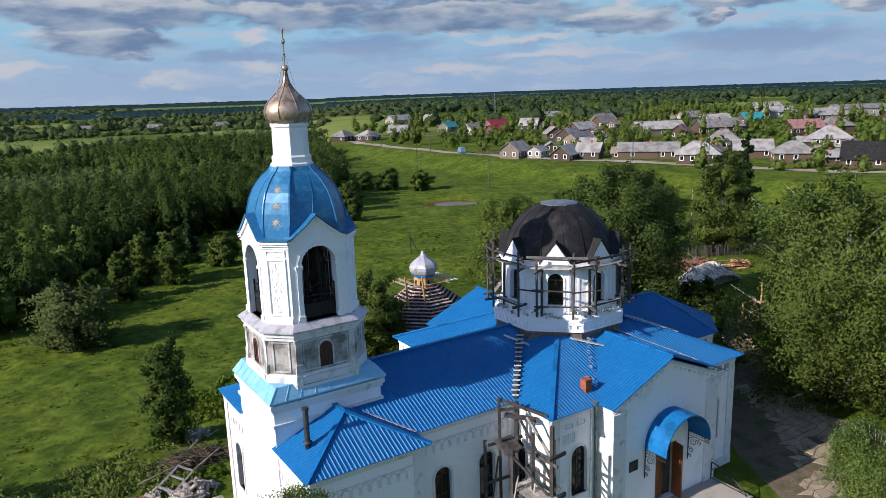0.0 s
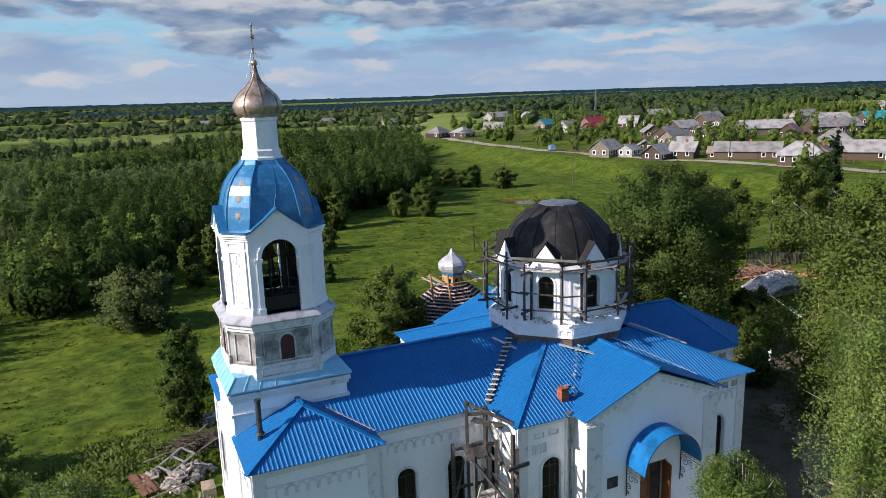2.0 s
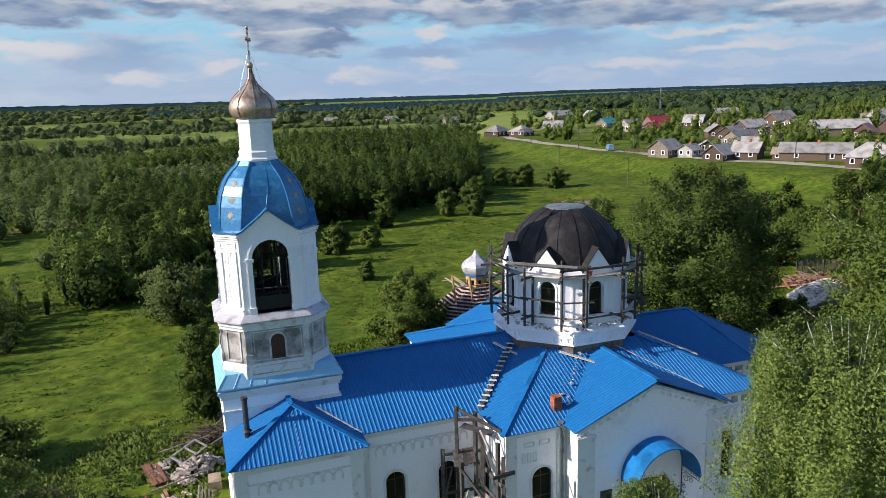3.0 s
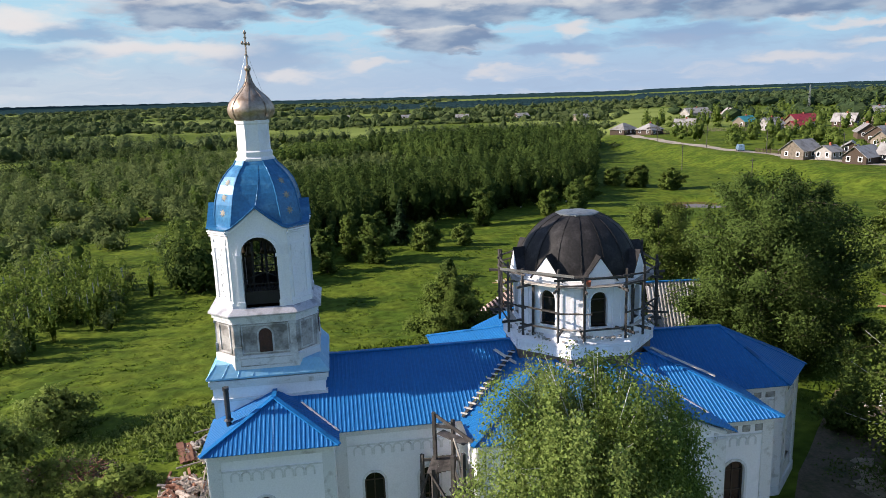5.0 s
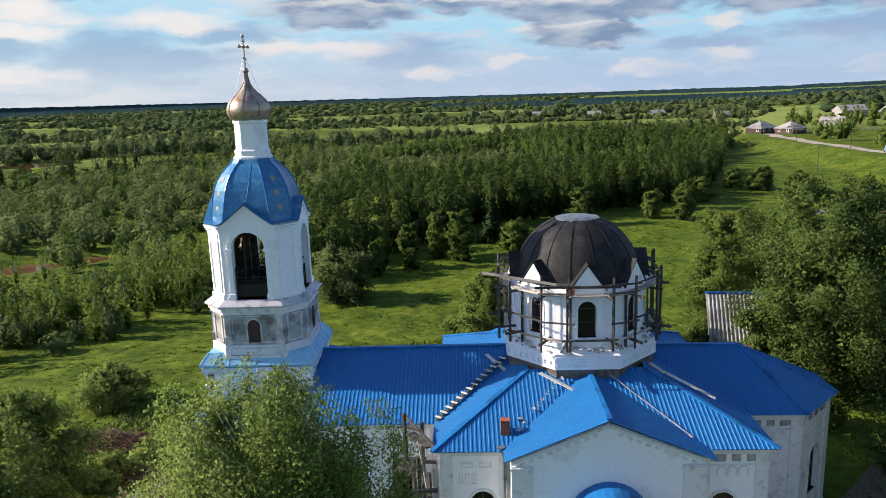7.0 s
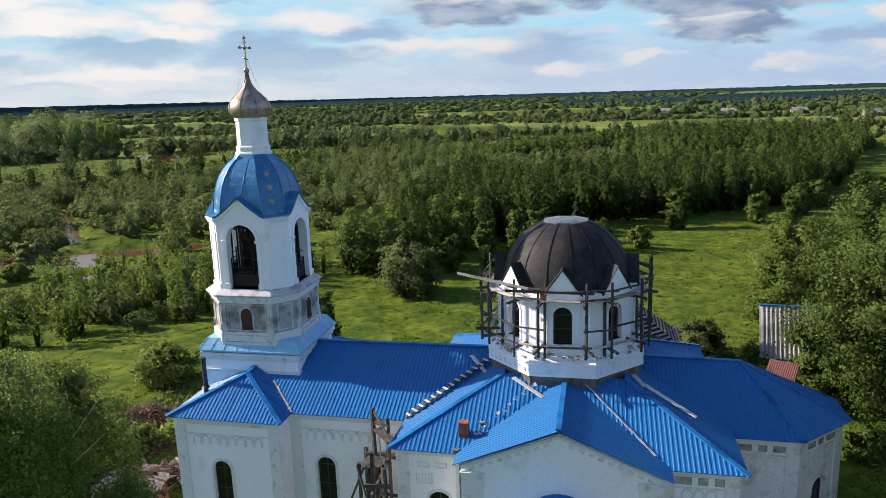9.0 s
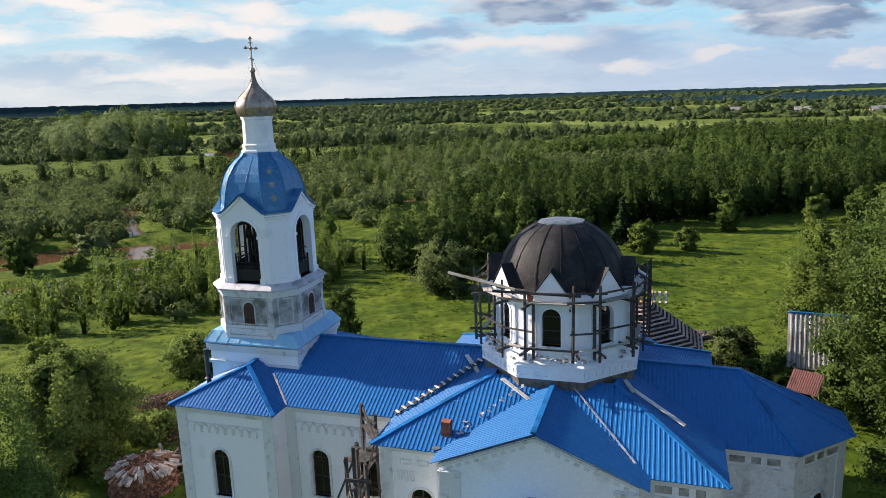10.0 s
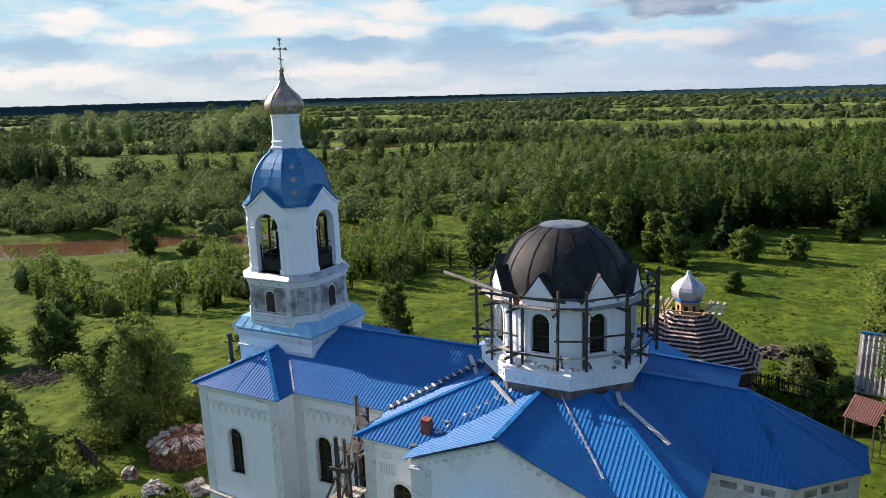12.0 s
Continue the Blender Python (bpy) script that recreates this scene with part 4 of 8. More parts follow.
# lower tier
def boxes_in(m, *bs):
    bm = bmesh.new()
    for b in bs:
        box(bm, *b, m)
    return bm


def arch_plate(m, u, w, z0, z1, y0, y1):
    """An upright plate with a round head."""
    r = w / 2
    line = [(u - r, z0), (u + r, z0)] + [(u + r * math.cos(math.pi * k / 10), z1 - r + r * math.sin(math.pi * k / 10)) for k in range(11)]
    bm = bmesh.new()
    loft(bm, [[m @ Vector((a, y, z)) for a, z in line] for y in (y0, y1)])
    return bm


bm = bmesh.new()
loft(bm, [ring8(2.36, 1.42, 9.4), ring8(2.36, 1.42, 11.95)])
tier = part("tower_tier", bm, PLASTER, church, "weathered grey plastered lower tier of the tower")
bm = bmesh.new()
loft(bm, [ring8(2.46, 1.48, 9.4), ring8(2.46, 1.48, 10.02), ring8(2.40, 1.44, 10.06)])
loft(bm, [ring8(2.42, 1.46, 11.62), ring8(2.42, 1.46, 11.78), ring8(2.50, 1.50, 11.80), ring8(2.50, 1.50, 11.98)])
part("cornice", bm, CORNICE, tier)
bm = bmesh.new()
faces8 = [(ring8(2.36, 1.42, 0)[i][:2], ring8(2.36, 1.42, 0)[(i + 1) % 8][:2]) for i in range(8)]
for i, (a, b) in enumerate(faces8):
    m, L = placed(a, b), (Vector(b) - Vector(a)).length
    if i % 2 == 0:
        pilaster(bm, m, 0.0, 0.28, 10.0, 11.7, 0.05)
        pilaster(bm, m, L - 0.28, L, 10.0, 11.7, 0.05)
        panel_frame(bm, m, 0.34, L - 0.34, 10.16, 11.55, 0.05, 0.03)
        panel_frame(bm, m, 0.2, L - 0.2, 9.55, 9.96, 0.05, 0.12)
        archivolt(bm, m, L / 2, 0.62, 10.2, 11.36, 0.08, 0.05)
        part("shutter", arch_plate(m, L / 2, 0.60, 10.2, 11.34, -0.06, 0.02), SHUTTER, tier, "arched dark red-brown wooden shutter")
        for du in (-0.1, 0.1):
            part("shutter_batten", boxes_in(m, (L / 2 + du - 0.02, L / 2 + du + 0.02, -0.085, -0.05, 10.25, 11.15)), SHUTTER, tier)
    else:
        panel_frame(bm, m, 0.25, L - 0.25, 10.15, 11.55, 0.07, 0.04)
part("moulding", bm, WHITE_GREY, tier)
bm = bmesh.new()
loft(bm, [ring8(2.52, 1.52, 11.98), ring8(2.64, 1.58, 12.02), ring8(2.64, 1.58, 12.09), ring8(2.28, 1.36, 12.34)])
part("ledge", bm, SILVER, church, "pale blue-grey metal ledge below the bell stage")
# bell stage: four arched and gabled faces, four cut corners
BA, BH, ZB, ZT = 2.20, 1.33, 12.3, 16.02
bell_ring = ring8(BA, BH, 0)
gable_top = [(0, ZT), (0.16, ZT + 0.06), (BH * 0.55, ZT + 0.48), (BH, ZT + 0.98), (BH * 1.45, ZT + 0.48), (2 * BH - 0.16, ZT + 0.06), (2 * BH, ZT)]
for i in range(8):
    a, b = bell_ring[i][:2], bell_ring[(i + 1) % 8][:2]
    m, L = placed(a, b), (Vector(b) - Vector(a)).length
    bm, rm = bmesh.new(), bmesh.new()
    if i % 2 == 0:
        wall(bm, a, b, ZB, gable_top, 0.42, [(BH, 1.62, ZB + 0.04, 15.66)], 16, 0)
        archivolt(rm, m, BH, 1.62, 14.86, 15.66, 0.17, 0.06)
        for u in (0.30, 2 * BH - 0.52):
            box(rm, u - 0.06, u + 0.28, -0.09, 0.02, 14.72, 14.86, m)
            box(rm, u, u + 0.22, -0.05, 0.02, ZB, 14.72, m)
            box(rm, u - 0.04, u + 0.26, -0.09, 0.02, ZB, 12.62, m)
        gp = [(u, h - 0.10) for u, h in gable_top]
        for (u0, h0), (u1, h1) in zip(gp, gp[1:]):
            beam(rm, m @ Vector((u0, -0.03, h0)), m @ Vector((u1, -0.03, h1)), 0.12, 0.13)
    else:
        wall(bm, a, b, ZB, ZT + 0.05, 0.42, (), 10, 0)
        panel_frame(rm, m, 0.16, L - 0.16, 12.7, 15.25, 0.09, 0.05)
        panel_frame(rm, m, 0.16, L - 0.16, 15.35, 15.62, 0.06, 0.04)
        box(rm, 0, L, -0.08, 0.02, ZB, 12.58, m)
        for z in (15.68, 15.80, 15.90):
            box(rm, -0.05, L + 0.05, -0.06 - (z - 15.68) * 0.5, 0.02, z, z + 0.07, m)
    face = part("bell_stage_wall", bm, WHITE, church)
    part("moulding", rm, WHITE, face)
    # thin dark panels over the inner wall faces
    if i % 2:
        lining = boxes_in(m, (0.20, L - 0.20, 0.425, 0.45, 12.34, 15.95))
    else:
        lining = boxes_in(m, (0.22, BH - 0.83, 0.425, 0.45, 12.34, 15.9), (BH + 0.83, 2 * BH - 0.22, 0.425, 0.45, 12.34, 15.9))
    part("lining", lining, INNER, face, "thin dark panels inside the bell stage")
    if i % 2:
        om = bmesh.new()
        rr = random.Random(i)
        for k in range(70):
            u, z = rr.uniform(0.28, L - 0.28), rr.uniform(12.82, 15.14)
            s = rr.uniform(0.02, 0.05)
            box(om, u - s, u + s, -0.022, 0.01, z - s, z + s * rr.uniform(0.6, 1.6), m)
        tagged(part("ornament", om, WHITE, face, "weathered raised plaster ornament"), kind="stuff")
bm = bmesh.new()
loft(bm, [ring8(2.1, 1.27, 12.15), ring8(2.1, 1.27, 12.34)])
loft(bm, [ring8(1.9, 1.15, 15.95), ring8(1.9, 1.15, 16.06)])
part("bell_stage_floor", bm, CONCRETE, church)
# bell frame, bells, iron parapets inside the arches
bm = bmesh.new()
for y in (-0.55, 0.55):
    beam(bm, (TC[0] - 1.8, TC[1] + y, 15.25), (TC[0] + 1.8, TC[1] + y, 15.25), 0.16)
    beam(bm, (TC[0] + y, TC[1] - 1.8, 15.4), (TC[0] + y, TC[1] + 1.8, 15.4), 0.14)
part("bell_beam", bm, WOOD_OLD, church)


def bell(at, r):
    prof = [(0.10, 1.0), (0.35, 0.95), (0.48, 0.8), (0.55, 0.45), (0.72, 0.18), (1.0, 0.0), (0.93, 0.02), (0.5, 0.4), (0.05, 0.85)]
    bm = bmesh.new()
    loft(bm, [circle(at, r * q, at[2] + (h - 1.0) * r * 1.9, 20) for q, h in prof], (False, True))
    rod(bm, (at[0], at[1], at[2] - 0.05), (at[0], at[1], at[2] + 0.35), 0.03)
    rod(bm, (at[0], at[1], at[2] - 0.3), (at[0], at[1], at[2] - r * 2.0), 0.015, 0.04)
    return part("bell", bm, BRONZE, church, "hanging bronze bell", True)


bell((TC[0] - 0.55, TC[1] - 0.9, 15.1), 0.30)
bell((TC[0] + 0.45, TC[1] - 1.0, 15.1), 0.24)
bell((TC[0] - 0.95, TC[1] + 0.3, 15.1), 0.34)
bell((TC[0] + 0.95, TC[1] - 0.3, 15.1), 0.36)
bell((TC[0] + 0.1, TC[1] + 0.8, 15.1), 0.42)
for i in range(0, 8, 2):
    a, b = bell_ring[i][:2], bell_ring[(i + 1) % 8][:2]
    m = placed(a, b)
    bm = bmesh.new()
    box(bm, BH - 0.78, BH + 0.78, 0.22, 0.25, 12.42, 13.05, m)
    for k in range(14):
        scroll(bm, m @ Vector((BH - 0.70 + k * 0.107, 0.23, 13.13 + 0.05 * (k % 2))), m.to_3x3() @ Vector((1, 0, 0)), 0.085, 1.3, 0.016)
    for u in (-0.42, 0.30):
        beam(bm, m @ Vector((BH + u, 0.55, 12.34)), m @ Vector((BH + u * 0.8, 0.6, 15.6)), 0.09)
    for u in (BH - 0.78, BH + 0.75):
        box(bm, u, u + 0.04, 0.20, 0.27, 12.34, 13.9 if i in (0, 6) else 13.4, m)
    for k in range(9):
        rod(bm, m @ Vector((BH - 0.7 + k * 0.17, 0.23, 13.2)), m @ Vector((BH - 0.7 + k * 0.17, 0.23, 13.4)), 0.012, 0.012, 4)
    box(bm, BH - 0.78, BH + 0.78, 0.21, 0.26, 13.38, 13.42, m)
    beam(bm, m @ Vector((BH - 0.76, 0.23, 13.62)), m @ Vector((BH + 0.2, 0.23, 13.95)), 0.04)
    beam(bm, m @ Vector((BH + 0.2, 0.23, 13.95)), m @ Vector((BH + 0.76, 0.23, 13.7)), 0.04)
    part("bell_parapet", bm, IRON, church, "dark iron parapet in the bell arch")
# gable roofs and dome
bm = bmesh.new()
for i in range(0, 8, 2):
    a, b = bell_ring[i][:2], bell_ring[(i + 1) % 8][:2]
    m = placed(a, b)
    g = [(-0.07, ZT - 0.01)] + gable_top + [(2 * BH + 0.07, ZT - 0.01)]
    F, K = ([[bm.verts.new(m @ Vector((u, y, h + dz))) for u, h in g] for dz in (0.08, 0.02)] for y in (-0.17, 1.6))
    for k in range(len(g) - 1):
        bm.faces.new((F[0][k], F[0][k + 1], K[0][k + 1], K[0][k]))
        bm.faces.new((F[1][k + 1], F[1][k], K[1][k], K[1][k + 1]))
        bm.faces.new((F[1][k], F[1][k + 1], F[0][k + 1], F[0][k]))
    c, d = bell_ring[(i + 1) % 8][:2], bell_ring[(i + 2) % 8][:2]
    mc, L = placed(c, d), (Vector(d) - Vector(c)).length
    box(bm, -0.04, L + 0.04, -0.15, 0.7, ZT + 0.01, ZT + 0.08, mc)
part("gable_roof", bm, BLUE_DOME, church, "worn blue metal roofs over the bell stage gables")
dome_prof = [(1.98, 1.16, 16.08), (1.96, 1.10, 16.6), (1.90, 1.04, 17.1), (1.79, 0.97, 17.6), (1.64, 0.88, 18.0), (1.43, 0.76, 18.35), (1.18, 0.62, 18.65), (0.97, 0.50, 18.84), (0.86, 0.44, 19.05)]
bm = bmesh.new()
loft(bm, [ring8(a, h, z) for a, h, z in dome_prof])
tdome = part("tower_dome", bm, BLUE_DOME, church, "worn blue faceted metal dome with faded stars")
for k in range(8):
    bm = bmesh.new()
    for (a, h, z), (a2, h2, z2) in zip(dome_prof, dome_prof[1:]):
        beam(bm, ring8(a + 0.01, h, z)[k], ring8(a2 + 0.01, h2, z2)[k], 0.06, 0.06)
    part("dome_rib", bm, BLUE_DOME, tdome)
for i in range(0, 8, 2):
    for f in (0.5,):
        pts = []
        for a, h, z in dome_prof:
            p, q = Vector(ring8(a + 0.005, h, z)[i]), Vector(ring8(a + 0.005, h, z)[(i + 1) % 8])
            pts.append(p.lerp(q, f + 0.10 * (z - 17)))
        bm = bmesh.new()
        for p, q in zip(pts[2:7], pts[3:8]):
            beam(bm, p, q, 0.025, 0.02)
        part("seam", bm, BLUE_DOME, tdome)
for i in range(1, 8, 2):
    for z in (16.75, 17.45, 18.1):
        bm = bmesh.new()
        k = next(j for j in range(len(dome_prof) - 1) if dome_prof[j][2] <= z < dome_prof[j + 1][2])
        f = (z - dome_prof[k][2]) / (dome_prof[k + 1][2] - dome_prof[k][2])
        lo, hi = [[Vector(p) for p in ring8(*dome_prof[j])] for j in (k, k + 1)]
        c = (lo[i].lerp(hi[i], f) + lo[(i + 1) % 8].lerp(hi[(i + 1) % 8], f)) / 2
        e = (lo[(i + 1) % 8] - lo[i]).normalized()
        s = ((hi[i] + hi[(i + 1) % 8]) - (lo[i] + lo[(i + 1) % 8])).normalized()
        n = e.cross(s).normalized()
        ctr = bm.verts.new(c + n * 0.025)
        pts = [bm.verts.new(c + n * 0.012 + (e * math.cos(j * math.pi / 8) + s * math.sin(j * math.pi / 8)) * (0.22 if j % 2 else 0.10)) for j in range(16)]
        for j in range(16):
            bm.faces.new((ctr, pts[j], pts[(j + 1) % 16]))
        part("star", bm, STAR, tdome, "faded gold eight-pointed star")
# neck, onion, ball, cross
bm = bmesh.new()
loft(bm, [circle(TC, r, z, 8, 22.5) for r, z in ((0.95, 19.0), (0.95, 19.12), (0.86, 19.2), (0.88, 19.42), (0.80, 19.5), (0.78, 20.7), (0.84, 20.76), (0.84, 20.9))])
part("neck", bm, WHITE, church, "white octagonal neck below the onion dome")
on = [(0.80, 20.88), (0.90, 20.96), (1.0, 21.08), (1.07, 21.25), (1.08, 21.42), (1.02, 21.62), (0.88, 21.84), (0.68, 22.04), (0.48, 22.22), (0.30, 22.42), (0.17, 22.64), (0.10, 22.9), (0.07, 23.12)]
bm = bmesh.new()
loft(bm, [circle(TC, r, z, 16, 11.25) for r, z in on])
onion = part("onion_dome", bm, ONION, church, "worn gilded metal onion dome", True)
bm = bmesh.new()
for k in range(8):
    for (r, z), (r2, z2) in zip(on[1:], on[2:]):
        beam(bm, circle(TC, r + 0.005, z, 8)[k], circle(TC, r2 + 0.005, z2, 8)[k], 0.035, 0.03)
part("onion_rib", bm, ONION, onion)
bm = bmesh.new()
bmesh.ops.create_uvsphere(bm, u_segments=14, v_segments=9, radius=0.15, matrix=Matrix.Translation((*TC, 23.25)))
part("ball", bm, ONION, church, "metal ball below the cross", True)


def cross(c, z0, z1, w, dr, material, parent):
    """A cross of flat bars that spans along dr (degrees), with knobs at its ends."""
    m = pose(c[0], c[1], z0, 0, 0, dr)
    h = z1 - z0
    bm = bmesh.new()
    box(bm, -0.03, 0.03, -0.03, 0.03, 0, h, m)
    box(bm, -w / 2, w / 2, -0.025, 0.025, h * 0.66, h * 0.66 + 0.05, m)
    box(bm, -w * 0.2, w * 0.2, -0.025, 0.025, h * 0.84, h * 0.84 + 0.04, m)
    beam(bm, m @ Vector((-w * 0.22, 0, h * 0.36)), m @ Vector((w * 0.22, 0, h * 0.28)), 0.05, 0.05)
    for x, z in ((-w / 2, h * 0.67), (w / 2, h * 0.67), (0, h)):
        for dx, dz in ((0, 0), (0.06, 0), (-0.06, 0), (0, 0.06)):
            bmesh.ops.create_uvsphere(bm, u_segments=8, v_segments=5, radius=0.055, matrix=m @ Matrix.Translation((x + dx, 0, z + dz)))
    bmesh.ops.create_uvsphere(bm, u_segments=8, v_segments=5, radius=0.09, matrix=m @ Matrix.Translation((0, 0, h * 0.68)))
    return part("cross", bm, material, parent, "metal cross with knobbed ends")


cross(TC, 23.35, 24.85, 0.68, 72, ONION, church)
bm = bmesh.new()
for k in range(4):
    p = circle(TC, 0.62, 22.1, 4, 20)[k]
    rod(bm, (TC[0], TC[1], 24.0), p, 0.006, 0.006, 3)
part("guy_wire", bm, ZINC, church)

# ---- drum and dome ----
def oct(r, z, turn=22.5):
    return circle(DC, r, z, 8, turn)


bm = bmesh.new()
loft(bm, [oct(3.84, 7.4), oct(3.84, 9.0)])
part("drum_footing", bm, OLDBRICK, church, "bare brown brickwork under the drum")
bm = bmesh.new()
loft(bm, [oct(3.98, 8.93), oct(3.98, 9.0), oct(3.90, 9.02), oct(3.90, 9.42), oct(4.0, 9.46), oct(4.0, 9.56), oct(3.62, 9.80), oct(3.50, 9.98)])
par = part("drum_parapet", bm, WHITE, church, "white octagonal base of the drum with a row of recesses")
bm = bmesh.new()
ro = oct(3.90, 0)
for i in range(8):
    a, b = ro[i][:2], ro[(i + 1) % 8][:2]
    m, L = placed(a, b), (Vector(b) - Vector(a)).length
    n = 8
    for k in range(n + 1):
        u = L * k / n
        box(bm, max(u - 0.08, 0), min(u + 0.08, L), -0.07, 0.02, 9.08, 9.32, m)
    box(bm, 0, L, -0.08, 0.02, 9.32, 9.44, m)
    box(bm, 0, L, -0.08, 0.02, 8.99, 9.08, m)
part("moulding", bm, WHITE, par)
DR, ZD = 3.32, 12.72
ring16 = circle(DC, DR, 0, 16, 11.25)
for i in range(16):
    a, b = ring16[i][:2], ring16[(i + 1) % 16][:2]
    m, L = placed(a, b), (Vector(b) - Vector(a)).length
    ang = math.degrees(math.atan2((a[1] + b[1]) / 2 - DC[1], (a[0] + b[0]) / 2 - DC[0]))
    has = round(ang / 22.5) % 2 == 0
    bm, rm = bmesh.new(), bmesh.new()
    wall(bm, a, b, 9.3, ZD, 0.4, [(L / 2, 0.86, 10.38, 12.14)] if has else [], 10, 0)
    if has:
        archivolt(rm, m, L / 2, 0.86, 10.38, 12.14, 0.10, 0.05)
        box(rm, 0.10, L - 0.10, -0.06, 0.03, 9.7, 10.2, m)
    else:
        panel_frame(rm, m, 0.06, L - 0.06, 9.75, 12.3, 0.10, 0.05)
        box(rm, L / 2 - 0.05, L / 2 + 0.05, -0.04, 0.02, 9.85, 12.2, m)
    box(rm, -0.03, L + 0.03, -0.10, 0.02, 12.36, 12.5, m)
    box(rm, -0.05, L + 0.05, -0.18, 0.02, 12.5, ZD, m)
    face = part("drum_wall", bm, WHITE, church)
    part("moulding", rm, WHITE, face)
    # dark panels added on blank faces give the drum its inner shade
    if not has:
        part("lining", boxes_in(m, (0.08, L - 0.08, 0.405, 0.43, 9.7, 12.6)), INNER, face, "dark panel for the dim inside of the drum")
    if has:
        # gablet with its little felt roof running back into the dome
        gb, gr = bmesh.new(), bmesh.new()
        w2, h0, h1 = 0.80, ZD, ZD + 1.12
        f, k = ([gb.verts.new(m @ Vector((L / 2 + u, y, z))) for u, z in ((-w2, h0), (w2, h0), (0, h1))] for y in (-0.16, 0.12))
        gb.faces.new(f)
        gb.faces.new(k[::-1])
        for q in range(3):
            gb.faces.new((f[q], k[q], k[(q + 1) % 3], f[(q + 1) % 3]))
        gable = part("gablet", gb, WHITE, church)
        for s in (-1, 1):
            p = [(s * (w2 + 0.10), -0.20, h0 - 0.06), (0, -0.20, h1 + 0.04), (0, 1.5, h1 + 0.04), (s * (w2 + 0.10), 0.55, h0 - 0.06)]
            top = [gr.verts.new(m @ Vector((L / 2 + u, y, z + 0.05))) for u, y, z in p]
            low = [gr.verts.new(m @ Vector((L / 2 + u, y, z))) for u, y, z in p]
            gr.faces.new(top)
            gr.faces.new(low[::-1])
            for q in range(4):
                gr.faces.new((low[q], low[(q + 1) % 4], top[(q + 1) % 4], top[q]))
        bmesh.ops.recalc_face_normals(gr, faces=gr.faces)
        part("gablet_roof", gr, TAR, gable)
        if round(ang / 22.5) % 4 in (0, 2):
            window(m, L / 2, 0.86, 10.38, 12.14, 0.22, 2, False, label="empty arched drum window with a dark frame")
bm = bmesh.new()
prof = [(3.12 * math.cos(a), 12.62 + 3.12 * math.sin(a)) for a in [radians(k) for k in (0, 8, 16, 24, 32, 40, 48, 56, 63, 69)]]
prof = [(3.2, 12.5)] + prof
rings = []
for r, z in prof:
    rings.append([(DC[0] + (r * (1 - 0.012 * abs(math.sin(4 * th)))) * math.cos(th), DC[1] + (r * (1 - 0.012 * abs(math.sin(4 * th)))) * math.sin(th), z + 0.02 * noise.noise(Vector((th * 3, z, 0)))) for th in [math.tau * k / 64 for k in range(64)]])
loft(bm, rings)
ddome = part("drum_dome", bm, TAR, church, "dome covered in black roofing felt", True)
for k in range(16):
    bm = bmesh.new()
    th = math.tau * k / 16 + 0.12
    for (r, z), (r2, z2) in zip(prof[1:], prof[2:]):
        beam(bm, (DC[0] + (r + 0.004) * math.cos(th), DC[1] + (r + 0.004) * math.sin(th), z + 0.006), (DC[0] + (r2 + 0.004) * math.cos(th + 0.01), DC[1] + (r2 + 0.004) * math.sin(th + 0.01), z2 + 0.006), 0.035, 0.02)
    part("felt_seam", bm, TAR, ddome)
bm = bmesh.new()
loft(bm, [circle(DC, r, z, 8, 22.5) for r, z in ((1.05, 15.44), (1.14, 15.52), (1.14, 15.58), (0.6, 15.64))])
part("dome_cap", bm, ZINC, church, "flat grey sheet metal cap on the dome")
# red brick at the eave corner where roof meets scaffold, chimney, stovepipe, downpipe
chim = thing("chimney", (24.05, 24.42, 7.0), "short red brick chimney on the blue roof", "chimney")
for k in range(11):
    z = 0.075 * k + 0.04
    for s in (-1, 1):
        r = (-0.20, 0.20, s * 0.101 - 0.097, s * 0.101 + 0.097) if k % 2 else (s * 0.101 - 0.097, s * 0.101 + 0.097, -0.20, 0.20)
        part("brick", boxes((*r, z, z + 0.068)), BRICK, chim)
bm = boxes((-0.185, 0.185, -0.185, 0.185, 0.0, 0.84))
part("mortar_core", bm, CONCRETE, chim)
bm = bmesh.new()
rod(bm, (10.27, 26.97, 7.2), (10.27, 26.97, 9.15), 0.12, 0.12, 12)
rod(bm, (10.27, 26.97, 7.62), (10.27, 26.97, 7.70), 0.22, 0.13, 12)
rod(bm, (10.27, 26.97, 9.08), (10.27, 26.97, 9.2), 0.15, 0.15, 12)
tagged(part("stovepipe", bm, PIPE), "dark sooty metal stovepipe through the annex roof", "chimney")
bm = bmesh.new()
_dp = [(23.85, 23.62, 6.85), (24.0, 23.66, 6.4), (24.02, 23.66, 0.3)]
for a, b in zip(_dp, _dp[1:]):
    rod(bm, a, b, 0.07, 0.07, 8)
rod(bm, (23.82, 23.6, 6.75), (23.82, 23.6, 6.98), 0.10, 0.19, 10)
part("downpipe", bm, ZINC, church, "grey metal downpipe in the porch corner")
bm = bmesh.new()
loft(bm, [rect(9.6, 14.9, 25.3, 36.5, -0.4), rect(9.6, 14.9, 25.3, 36.5, 0.2)])
loft(bm, [rect(14.9, 35.1, 26.6, 35.3, -0.4), rect(14.9, 35.1, 26.6, 35.3, 0.2)])
part("floor_slab", bm, CONCRETE, church)

# ---- works on the church: scaffolds, ladder, planks ----
RS = random.Random(5)


def timber(root, name, a, b, w, h=None, material=None, twist=0.0, label=""):
    return part(name, beam(bmesh.new(), a, b, w, h, twist), material or WOOD_OLD, root, label)


drum_scaffold = thing("scaffold", (0, 0, 0), "weathered timber scaffold round the drum", "scaffold")
